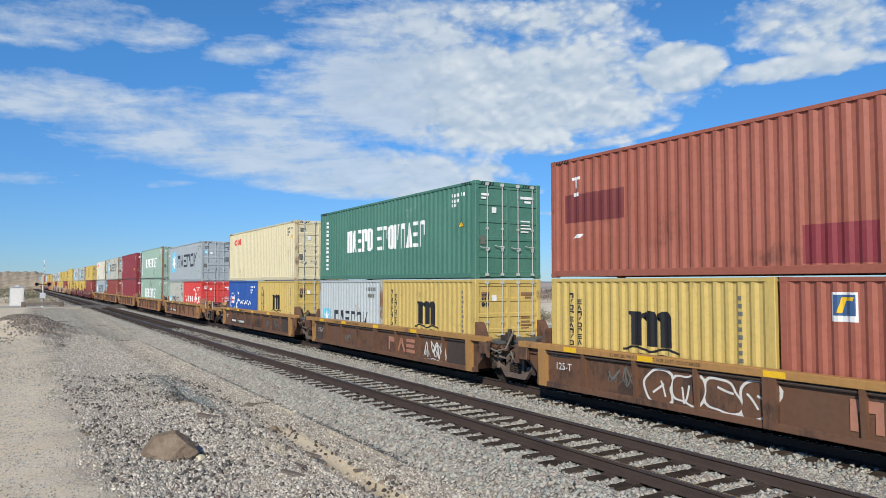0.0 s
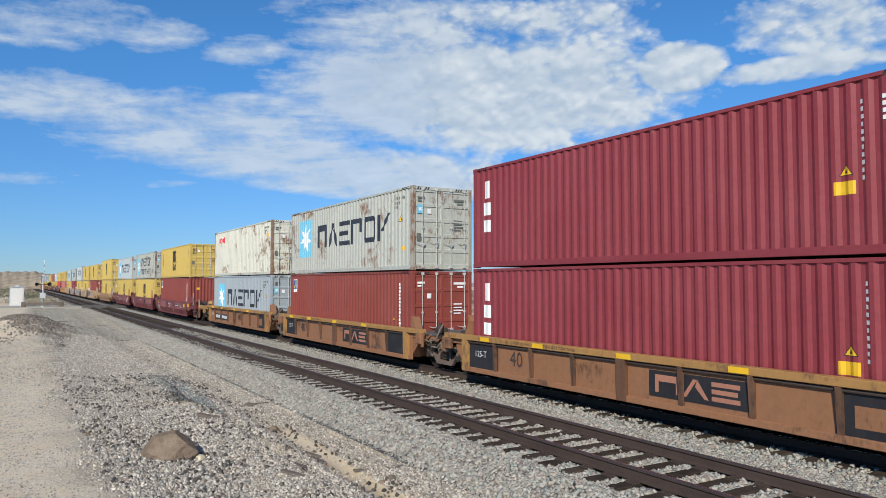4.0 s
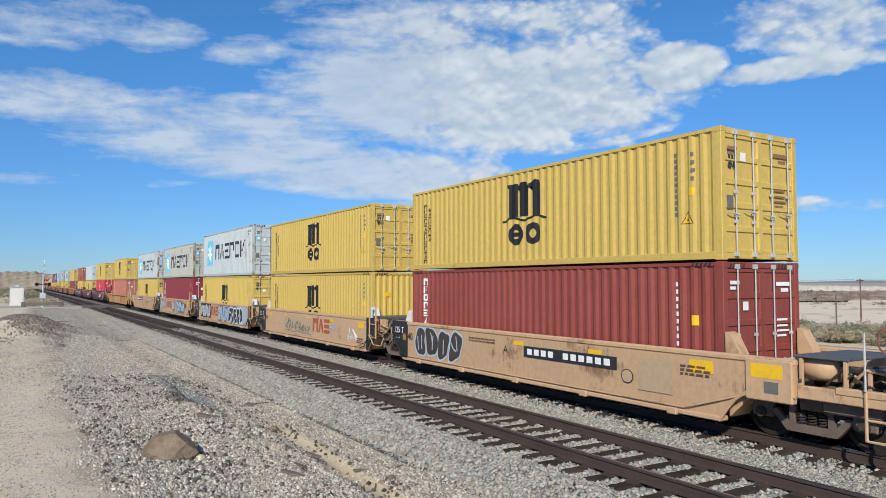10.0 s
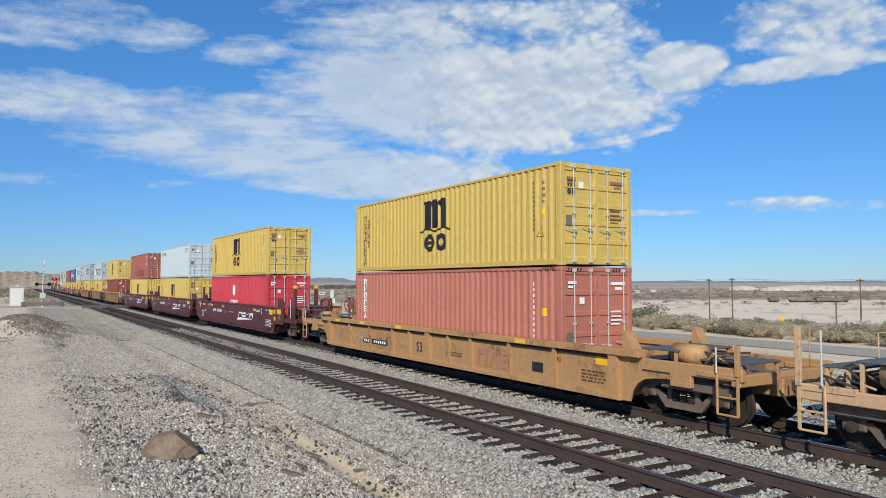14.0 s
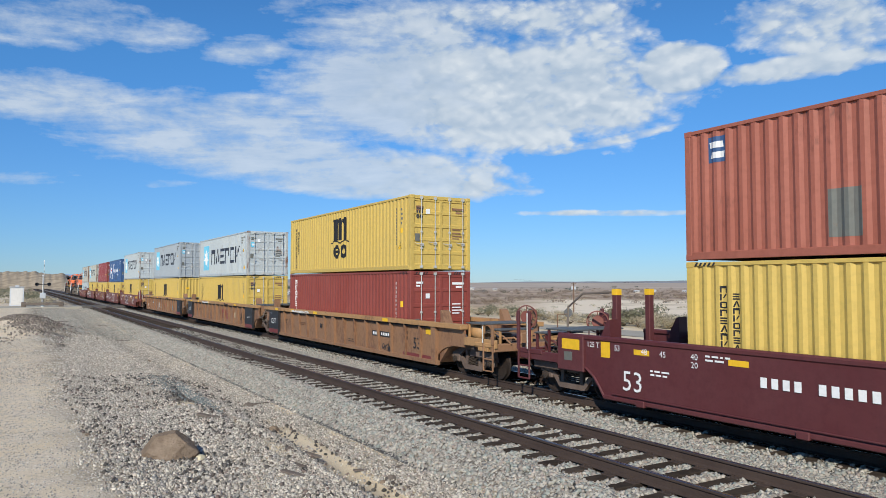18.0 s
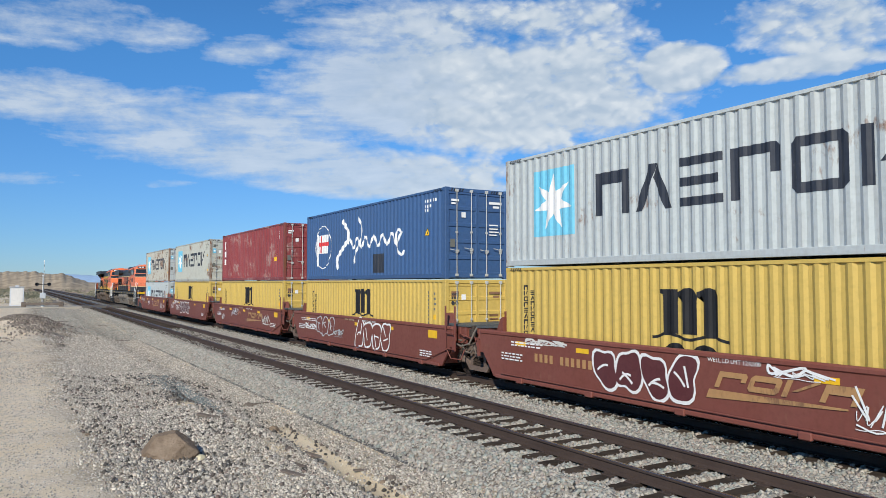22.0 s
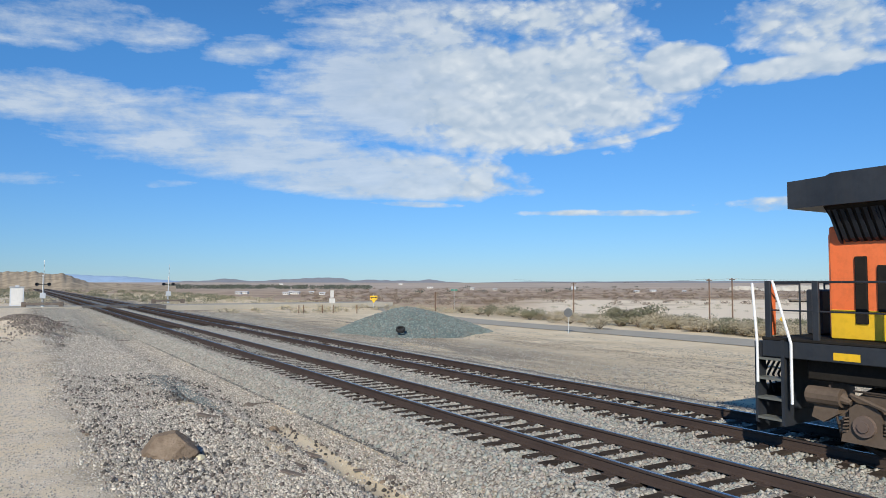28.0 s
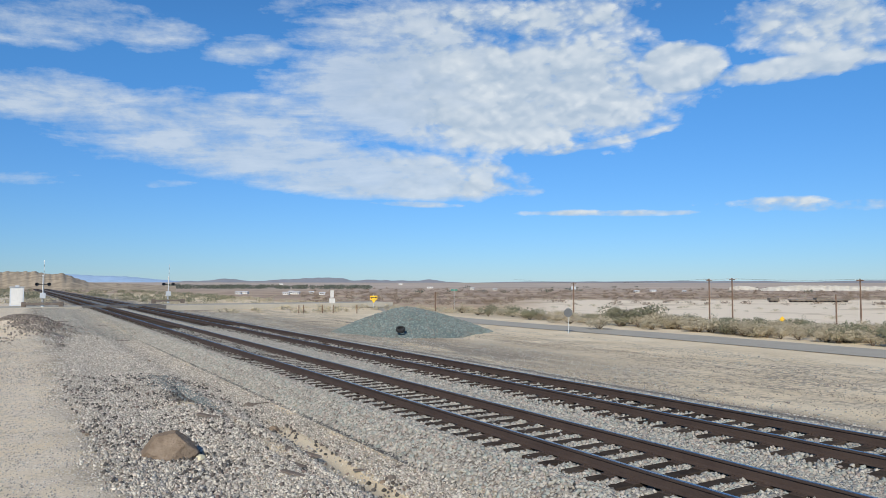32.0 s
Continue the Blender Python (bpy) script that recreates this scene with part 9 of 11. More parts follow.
        lv = part("louvre_box", Shape().box(3.2, -1.36, 1.85, 5.1, -0.9, 2.36, 0.02), org, loco, "orange louvred box on the walkway")
        for i in range(5):
            part("louvre_slat", Shape().box(3.25, -1.385, 1.90 + 0.09 * i, 5.05, -1.355, 1.95 + 0.09 * i, 0.005), yel if i < 2 else org, lv)
        part("battery_box", Shape().box(5.12, -1.42, 1.84, 6.06, -0.9, 2.75, 0.02), blk, loco)
        part("cabinet_rail", Shape().tube([(3.4, -1.46, 1.9), (3.5, -1.46, 2.95), (6.0, -1.46, 3.2)], 0.02).tube([(3.6, -1.46, 2.6), (6.0, -1.46, 2.75)], 0.016).tube([(4.7, -1.46, 2.4), (4.7, -1.46, 3.05)], 0.016), blk, loco)
    for i in range(9):
        part("grille_slat", cached("slat", lambda: Shape().box(-0.05, -0.02, 3.75, 0.05, 0.02, 4.45).mesh("grille_slat")), M["under"], loco, "", pose(4.1 + 0.22 * i, -1.21 if new_style else -1.07, 0))
    part("horn", Shape().cyl((-2.0, 0.0, 4.7), (-1.6, 0.0, 4.72), 0.12, 12, 0.04).cyl((-1.6, 0.15, 4.72), (-1.3, 0.15, 4.74), 0.04, 10, 0.1).box(-1.75, -0.05, 4.4, -1.55, 0.2, 4.7), blk, loco)
    # hood doors: seams and grab rails
    for i in range(12):
        x = -5.2 + 0.7 * i
        if x < 3.2:
            part("door_seam", cached("seam", lambda: Shape().box(-0.006, -0.938, 1.95, 0.006, -0.92, 3.5).mesh("door_seam")), M["under"], loco, "", pose(x, 0, 0))
    part("grab_rail", Shape().tube([(-4.5, -0.98, 3.5), (3.2, -0.98, 3.5)], 0.014).tube([(-4.5, -0.98, 2.2), (3.2, -0.98, 2.2)], 0.014), blk, loco)
    # cab and blunt wide nose, built in levels from the floor to the roof
    LV = [(1.83, 1.48, 9.55, 0.45, 10.0), (3.40, 1.48, 9.5, 0.45, 9.97), (3.76, 1.46, 8.62, 0.08, 8.92), (4.33, 1.41, 8.42, 0.08, 8.72), (4.50, 1.24, 8.3, 0.08, 8.55), (4.73, 0.78, 8.12, 0.08, 8.35)]

    def plan(level, grow=0.0):
        z, a, xs, c, xc = level
        return [(6.07, -a - grow, z), (xs + grow * 0.6, -a - grow, z), (xc + grow, -c, z), (xc + grow, c, z), (xs + grow * 0.6, a + grow, z), (6.07, a + grow, z)]

    def loft(levels, grow=0.0):
        vs = [p for l in levels for p in plan(l, grow)]
        n = len(levels)
        fs = [(6 * i + j, 6 * i + (j + 1) % 6, 6 * i + 6 + (j + 1) % 6, 6 * i + 6 + j) for i in range(n - 1) for j in range(6)]
        return Shape().add(vs, fs + [tuple(range(5, -1, -1)), tuple(6 * (n - 1) + j for j in range(6))])

    part("cab", loft(LV), org, loco, "orange wide-nosed cab")
    low = lambda z: (z, 1.48, 9.55, 0.45, 10.0)
    part("cab_band", loft([low(1.84), low(2.34 if not new_style else 2.08)], 0.006), blk if not new_style else yel, loco)
    part("cab_stripe", loft([low(2.34 if not new_style else 2.08), low(2.40 if not new_style else 2.12)], 0.008), M["loco_cream"], loco)
    rim = [Vector(p) for p in plan(LV[1])]
    part("nose_edge", Shape().tube([tuple(p + Vector((0.0, 0, 0.012))) for p in rim[1:5]], 0.022), M["loco_cream"], loco)
    up, dn = [Vector(p) for p in plan(LV[2])], [Vector(p) for p in plan(LV[1])]
    deck_ = Shape()
    for i, j in ((1, 2), (2, 3), (3, 4)):
        q = [dn[i].lerp(up[i], 0.06), dn[j].lerp(up[j], 0.06), up[j].lerp(dn[j], 0.02), up[i].lerp(dn[i], 0.02)]
        n_ = (q[1] - q[0]).cross(q[3] - q[0]).normalized()
        n_ = n_ if n_.z > 0 else -n_
        deck_.add([tuple(p + n_ * 0.008) for p in q] + [tuple(p - n_ * 0.01) for p in q], [(0, 1, 2, 3), (4, 7, 6, 5), (0, 4, 5, 1), (1, 5, 6, 2), (2, 6, 7, 3), (3, 7, 4, 0)])
    part("nose_deck", deck_, blk, loco, "black anti-glare deck before the windshield")
    top = [Vector(p) for p in plan(LV[3])]
    for i, j in ((1, 2), (3, 4)):
        q = [up[i], up[j], top[j], top[i]]
        c_ = sum(q, Vector()) / 4
        n_ = (q[1] - q[0]).cross(q[3] - q[0]).normalized()
        n_ = n_ if n_.x > 0 else -n_
        pane = [c_ + (p - c_) * 0.74 + n_ * 0.012 for p in q]
        frame_ = [c_ + (p - c_) * 0.82 + n_ * 0.006 for p in q]
        six = [(0, 1, 2, 3), (4, 7, 6, 5), (0, 4, 5, 1), (1, 5, 6, 2), (2, 6, 7, 3), (3, 7, 4, 0)]
        part("windshield_frame", Shape().add([tuple(p) for p in frame_] + [tuple(p - n_ * 0.02) for p in frame_], six), blk, loco)
        part("windshield", Shape().add([tuple(p) for p in pane] + [tuple(p - n_ * 0.02) for p in pane], six), M["glass"], loco, "dark windshield pane")
        part("wiper", Shape().tube([tuple(pane[0].lerp(pane[1], 0.5) + n_ * 0.02), tuple(pane[0].lerp(pane[2], 0.55) + n_ * 0.02)], 0.012), blk, loco)
        e0, e1 = top[i], top[j]
        ctr = e0.lerp(e1, 0.5) + Vector((-0.02, 0, 0.13))
        along = (e1 - e0).normalized()
        nb = part("number_board", Shape().box(-0.38, -0.04, -0.1, 0.38, 0.04, 0.1, 0.015), blk, loco, "", Matrix.Translation(ctr + n_ * 0.05) @ Matrix.Rotation(math.atan2(along.y, along.x), 4, "Z"))
        fl = -1 if i == 1 else 1
        part("number", Shape().add([(-0.27 + 0.15 * k_ + d_, 0.044 * (-1), -0.06 + z_) for k_ in range(4) for d_, z_ in ((0, 0), (0.09, 0), (0.09, 0.12), (0, 0.12))], [(4 * k_, 4 * k_ + 1, 4 * k_ + 2, 4 * k_ + 3) for k_ in range(4)]), M["bright"], nb)
    for sy in (-1, 1):
        for xa, xb in ((6.26, 6.86), (7.3, 7.62), (7.75, 8.06)):
            part("window", Shape().box(xa, min(sy * 1.44, sy * 1.492), 3.62, xb, max(sy * 1.44, sy * 1.492), 4.22, 0.01), M["glass"], loco, "dark cab window")
        part("window_blind", Shape().box(6.88, min(sy * 1.44, sy * 1.49), 3.62, 7.28, max(sy * 1.44, sy * 1.49), 4.1, 0.01), M["house"], loco, "pale blind in the sliding window")
        part("window_ledge", Shape().box(6.3, min(sy * 1.47, sy * 1.54), 3.56, 7.65, max(sy * 1.47, sy * 1.54), 3.61, 0.01), org, loco)
        part("sunshade", Shape().prism([(sy * 1.40, 4.44), (sy * 1.42, 4.46), (sy * 1.78, 4.2), (sy * 1.76, 4.17)], 6.5, 7.75, "x"), org, loco, "orange sunshade over the cab window")
        part("cab_seam", Shape().tube([(8.75, sy * 1.484, 2.42), (8.75, sy * 1.484, 3.35)], 0.008).tube([(6.2, sy * 1.484, 2.55), (8.6, sy * 1.484, 2.55)], 0.008), M["car_rust"], loco)
    part("roof_rail", Shape().tube([(6.4, -0.7, 4.73), (6.4, -0.7, 4.84), (8.0, -0.7, 4.84), (8.0, -0.7, 4.73)], 0.015).tube([(6.4, 0.7, 4.73), (6.4, 0.7, 4.84), (8.0, 0.7, 4.84), (8.0, 0.7, 4.73)], 0.015), org, loco)
    part("antenna_dome", Shape().box(6.6, -0.35, 4.72, 7.3, 0.35, 4.82, 0.03).box(7.5, -0.2, 4.72, 7.8, 0.2, 4.8, 0.02), org, loco)
    side_marks("number", [rect(6.6 + 0.33 * i, 2.88, 6.84 + 0.33 * i, 3.28) for i in range(4)], blk, loco, -1.486)
    side_marks("data_plate", [rect(8.9, 1.95, 9.4, 2.22), rect(6.4, 2.36, 6.55, 2.55), rect(9.45, 2.0, 9.52, 2.12)] if not new_style else [rect(7.0, 2.2, 7.4, 2.35)], M["bright"], loco, -1.492)
    part("headlight_box", Shape().box(9.9, -0.15, 3.12, 10.1, 0.15, 3.60, 0.03), blk, loco)
    for z in (3.24, 3.47):
        part("headlight", Shape().cyl((10.09, 0, z), (10.14, 0, z), 0.09, 16), M["case"], loco, "round headlight lens")
    part("nose_window", Shape().box(-0.03, -0.14, -0.2, 0.012, 0.14, 0.2, 0.008), M["glass"], loco, "small dark nose door window", Matrix.Translation((9.80, 0.92, 3.08)) @ Matrix.Rotation(math.atan2(0.45, 1.03), 4, "Z"))
    for z in (2.35, 2.6, 2.85, 3.1):
        part("nose_step", Shape().tube([(9.72, -1.14, z), (9.84, -1.14, z + 0.01), (9.93, -0.85, z + 0.01), (9.82, -0.8, z)], 0.012), org, loco)
    if not new_style:
        wr = Shape()
        rr = random.Random(3)
        for i in range(70):
            a_ = 2 * math.pi * i / 70
            for _ in range(4):
                c_ = Vector((10.06 + rr.uniform(0, 0.08), 0.40 * math.cos(a_) + rr.uniform(-0.07, 0.07), 2.68 + 0.40 * math.sin(a_) + rr.uniform(-0.07, 0.07)))
                d_ = Vector((rr.uniform(0, 0.04), rr.uniform(-0.09, 0.09), rr.uniform(-0.09, 0.09)))
                e_ = d_.cross(Vector((1, 0.1, 0))).normalized() * 0.025
                wr.add([c_ - d_, c_ + e_, c_ + d_, c_ - e_], [(0, 1, 2, 3)])
        part("wreath", wr, surface("wreath_green", (0.03, 0.09, 0.035), (0.06, 0.13, 0.05), 0.8), loco, "round green wreath tied to the nose")
        wd = part("wreath_disc", Shape().cyl((10.04, 0, 2.68), (10.07, 0, 2.68), 0.34, 24), M["cream"], loco, "pale disc inside the wreath")
        part("disc_bar", Shape().box(10.068, -0.06, 2.42, 10.078, 0.06, 2.94).box(10.068, -0.26, 2.66, 10.076, 0.26, 2.78), M["green"], wd)
        part("emblem", Shape().box(10.005, -0.3, 2.3, 10.02, 0.3, 2.42).box(10.005, -0.2, 2.15, 10.018, 0.2, 2.26), yel, loco)
        part("front_rail", Shape().tube([(10.45, -0.62, 1.8), (10.45, -0.62, 2.75), (10.4, -0.2, 2.8)], 0.022).tube([(10.45, 0.62, 1.8), (10.45, 0.62, 2.75), (10.4, 0.2, 2.8)], 0.022), blk, loco)
    else:
        part("emblem", Shape().prism([(-1.3, 2.5), (-0.5, 2.75), (-0.5, 2.68), (-1.2, 2.42)], 9.62, 10.02, "x").prism([(1.3, 2.5), (0.5, 2.75), (0.5, 2.68), (1.2, 2.42)], 9.62, 10.02, "x"), blk, loco)
    # end platforms, steps, plough, handrails
    for sx in (-1, 1):
        x = 10.35 if sx > 0 else -10.85
        part("pilot", Shape().box(min(x, x + sx * 0.18), -1.5, 1.45, max(x, x + sx * 0.18), 1.5, 1.75, 0.02).box(min(x - sx * 0.1, x), -1.0, 0.5, max(x - sx * 0.1, x), 1.0, 1.46, 0.02), blk, loco)
        for k in range(5):
            part("air_hose", Shape().tube([(x + sx * 0.1, -1.1 + 0.16 * k, 1.5), (x + sx * 0.3, -1.12 + 0.16 * k, 1.1), (x + sx * 0.22, -1.05 + 0.16 * k, 0.8)], 0.022, 6), M["rubber"], loco)
        part("uncoupling_lever", Shape().tube([(x + sx * 0.2, -1.45, 1.2), (x + sx * 0.28, -0.9, 1.25), (x + sx * 0.4, 0.0, 1.1), (x + sx * 0.28, 0.9, 1.25), (x + sx * 0.2, 1.45, 1.2)], 0.016), M["bright"], loco)
        pl = [(-1.45, 0.95), (1.45, 0.95), (1.35, 0.16), (-1.35, 0.16)]
        p_ = Shape()
        p_.add([(x + sx * 0.26, -1.4, 0.95), (x + sx * 0.5, 0, 0.95), (x + sx * 0.26, 1.4, 0.95), (x + sx * 0.26, -1.35, 0.14), (x + sx * 0.7, 0, 0.14), (x + sx * 0.26, 1.35, 0.14)], [(0, 1, 4, 3), (1, 2, 5, 4), (0, 3, 5, 2), (0, 2, 1), (3, 4, 5)])
        part("snow_plough", p_, blk, loco)
        part("coupler", Shape().box(min(x, sx * 11.0), -0.1, 0.75, max(x, sx * 11.0), 0.1, 0.98, 0.02).box(min(sx * 10.92, sx * 11.18), -0.17, 0.7, max(sx * 10.92, sx * 11.18), 0.14, 1.02, 0.03), M["steel"], loco)
        for sy in (-1, 1):
            st = Shape()
            xs = 9.95 if sx > 0 else -10.5
            for i in range(4):
                z = 0.42 + 0.34 * i
                st.box(min(xs, xs + sx * 0.45), min(sy * 1.3, sy * 1.56), z, max(xs, xs + sx * 0.45), max(sy * 1.3, sy * 1.56), z + 0.04)
            part("steps", st, M["grime"], loco, "pale-edged boarding steps")
            part("step_side", Shape().box(min(xs, xs - sx * 0.06), min(sy * 1.3, sy * 1.56), 0.35, max(xs, xs - sx * 0.06), max(sy * 1.3, sy * 1.56), 1.8).box(min(xs + sx * 0.45, xs + sx * 0.5), min(sy * 1.3, sy * 1.54), 0.35, max(xs + sx * 0.45, xs + sx * 0.5), max(sy * 1.3, sy * 1.54), 1.75), blk, loco)
            part("grab_iron", Shape().tube([(xs - sx * 0.22, sy * 1.6, 0.75), (xs - sx * 0.22, sy * 1.6, 1.75), (xs + sx * 0.16, sy * 1.5, 2.8), (xs + sx * 0.26, sy * 1.46, 2.8)], 0.024).tube([(xs + sx * 0.42, sy * 1.58, 1.05), (xs + sx * 0.42, sy * 1.58, 1.75), (xs + sx * 0.62, sy * 1.4, 2.75), (xs + sx * 0.7, sy * 1.3, 2.75)], 0.024), M["bright"], loco, "white grab iron")
        part("end_rail", Shape().tube([(x, -1.35, 1.83), (x, -1.35, 2.75), (x, -0.4, 2.75), (x, -0.4, 1.83)], 0.02).tube([(x, 0.4, 1.83), (x, 0.4, 2.75), (x, 1.35, 2.75), (x, 1.35, 1.83)], 0.02), blk, loco)
        if sx > 0:
            for yy in (-0.95, 0.95):
                part("ditch_light", Shape().cyl((x + 0.1, yy, 2.02), (x + 0.28, yy, 2.02), 0.12, 14, 0.14).box(x, yy - 0.1, 1.82, x + 0.16, yy + 0.1, 1.92), blk, loco)
            part("nose_plate", Shape().box(x - 0.02, -1.4, 1.6, x + 0.28, 1.4, 1.76, 0.01), yel, loco)
        else:
            part("end_box", Shape().box(x + 0.05, -0.3, 1.83, x + 0.35, 0.3, 2.65, 0.03), blk, loco)
            part("end_sheet", Shape().box(x - 0.02, -1.4, 1.85, x + 0.02, -1.16, 2.75, 0.005), M["loco_orange"], loco)
    posts = [-10.75, -9.9, -8.6, -7.3, -6.2, -4.7, -2.9, -1.1, 0.7, 2.5] + ([4.3] if new_style else [])
    post = cached(("stanchion", new_style), lambda: Shape().box(-0.055 if new_style else -0.035, -1.52, 1.8, 0.055 if new_style else 0.035, -1.47, 2.8, 0.008).mesh("stanchion"))
    for x in posts:
        for turn_ in (0, 1):
            part("stanchion", post, blk, loco, "", pose(x, 0 if not turn_ else 2.99, 0))
    for sy in (-1, 1):
        hr = part("handrail", Shape().tube([(-10.8, sy * 1.495, 2.78), (5.6 if new_style else 3.4, sy * 1.495, 2.78)], 0.02).tube([(-10.8, sy * 1.495, 2.3), (5.6 if new_style else 3.4, sy * 1.495, 2.3)], 0.014), blk, loco)
    return loco


L1, L2 = locomotive(False), locomotive(True)
MOVING.append((L1, BACK - 11.15, 0.0))
MOVING.append((L2, BACK - 22.3 - 11.15, 0.0))

# ---- beside and beyond the tracks ----
def on_ground(x, y, dz=0.0):
    return pose(x, y, ground_z(x, y) + dz)


def spot(d, a):
    """A spot d metres deep and a metres aside, looking across the valley."""
    return -0.853 * d + 0.521 * a, 0.521 * d + 0.853 * a


def ribbon(name, line, width, material, words, lift=0.03):
    s = Shape()
    pts = []
    for (xa, ya), (xb, yb) in zip(line, line[1:]):
        n = max(2, int(math.hypot(xb - xa, yb - ya) / 3))
        pts += [(xa + (xb - xa) * i / n, ya + (yb - ya) * i / n) for i in range(n)]
    pts.append(line[-1])
    vs = []
    for i, (x, y) in enumerate(pts):
        x2, y2 = pts[min(i + 1, len(pts) - 1)]
        x1, y1 = pts[max(i - 1, 0)]
        l = math.hypot(x2 - x1, y2 - y1)
        nx_, ny_ = -(y2 - y1) / l * width / 2, (x2 - x1) / l * width / 2
        for k in (-1, 0, 1):
            xx, yy = x + nx_ * k, y + ny_ * k
            vs.append((xx, yy, max(ground_z(xx, yy), ground_z(x, y)) + lift + (0.03 if k == 0 else 0.0)))
    s.add(vs, [(3 * i + k, 3 * i + k + 1, 3 * i + 4 + k, 3 * i + 3 + k) for i in range(len(pts) - 1) for k in (0, 1)])
    ob = part(name, s, material, None, "", None, True)
    return tagged(ob, words, "road", kind="structure")


ribbon("road", [(120, 31), (20, 34.6), (-17, 36.0), (-30, 36.2), (-49, 35.2), (-60, 36.0), (-74, 39.5), (-95, 47), (-140, 62)], 4.2, M["asphalt"], "narrow pale grey asphalt road beyond the tracks")
cross = part("level_crossing", Shape().box(-99.0, -45, -0.6, -92.8, 6.9, -0.02, 0.02).box(-99.0, 16.3, -0.7, -92.8, 48, -0.05, 0.02), M["asphalt"])
tagged(cross, "asphalt level crossing over both tracks", "level crossing", kind="structure")
M["crossing"] = surface("dark_crossing_panel", (0.13, 0.12, 0.11), (0.20, 0.18, 0.16), 0.9, 0.0, 0.8, 9.0, 0.2)
for i in range(5):
    part("crossing_panel", Shape().box(-99.0, 6.91 + 1.878 * i, -0.6, -92.8, 6.90 + 1.878 * (i + 1), -0.006, 0.003), M["crossing"], cross, "dark rubber crossing panel")


# gravel heap with an old tyre on its slope
def heap():
    s = Shape()
    n, m = 60, 26
    vs = [(0, 0, 1.75)]
    for j in range(1, m + 1):
        t = j / m
        for i in range(n):
            a = 2 * math.pi * i / n
            r = t * (5.0 + 1.4 * noise.noise((math.cos(a) * 1.3, math.sin(a) * 1.3, 4.0)) + 0.5 * max(0, math.cos(a - 0.2)))
            z = 1.75 * (1 - t ** 1.35) * (1 - 0.05 * noise.noise((r * math.cos(a), r * math.sin(a), 0)))
            z += 0.05 * noise.noise((r * math.cos(a) * 2.5, r * math.sin(a) * 2.5, 9)) * (1 - t)
            vs.append((r * math.cos(a), r * math.sin(a), z - 0.04 * (t > 0.98)))
    fs = [(0, 1 + i, 1 + (i + 1) % n) for i in range(n)]
    fs += [(1 + (j - 1) * n + i, 1 + j * n + i, 1 + j * n + (i + 1) % n, 1 + (j - 1) * n + (i + 1) % n) for j in range(1, m) for i in range(n)]
    return s.add(vs, fs)


M["heap"] = stone_material("heap_stone", (0.13, 0.165, 0.155), (0.31, 0.375, 0.35), (0.19, 0.245, 0.235))
M["heap_bed"] = surface("blue_grey_gravel", (0.16, 0.20, 0.19), (0.24, 0.285, 0.27), 0.95, 0.0, 3.0, 18.0, 1.0, 16.0)
HX, HY = -43.6, 23.6
hp = thing("gravel_heap", "conical heap of blue-grey crushed stone", "gravel heap", "", on_ground(HX, HY, -0.03))
part("heap_body", heap(), M["heap_bed"], hp, "", None, True)
pp = []
rr = np.random.default_rng(11)
for _ in range(9000):
    a, t = rr.uniform(0, 2 * math.pi), math.sqrt(rr.uniform(0, 1))
    r = t * (5.0 + 1.4 * noise.noise((math.cos(a) * 1.3, math.sin(a) * 1.3, 4.0)) + 0.5 * max(0, math.cos(a - 0.2)))
    pp.append((r * math.cos(a), r * math.sin(a), 1.75 * (1 - t ** 1.35)))
hs = stones("heap_gravel", "loose blue-grey stones", np.array(pp), rr.uniform(0.03, 0.07, len(pp)), M["heap"], rr)
hs.parent = hp
del hs["category"]
tyre = tagged(part("tyre", Shape().lathe([(0.15, -0.09), (0.24, -0.11), (0.285, -0.095), (0.30, -0.05), (0.30, 0.05), (0.285, 0.095), (0.24, 0.11), (0.15, 0.09), (0.175, 0.07), (0.175, -0.07), (0.15, -0.09)], 0, 32, "z"), M["rubber"], None, "", pose(-39.0, 20.7, -0.13, 26, 0, 62), True), "old black rubber tyre leaning on the gravel heap", "tyre")


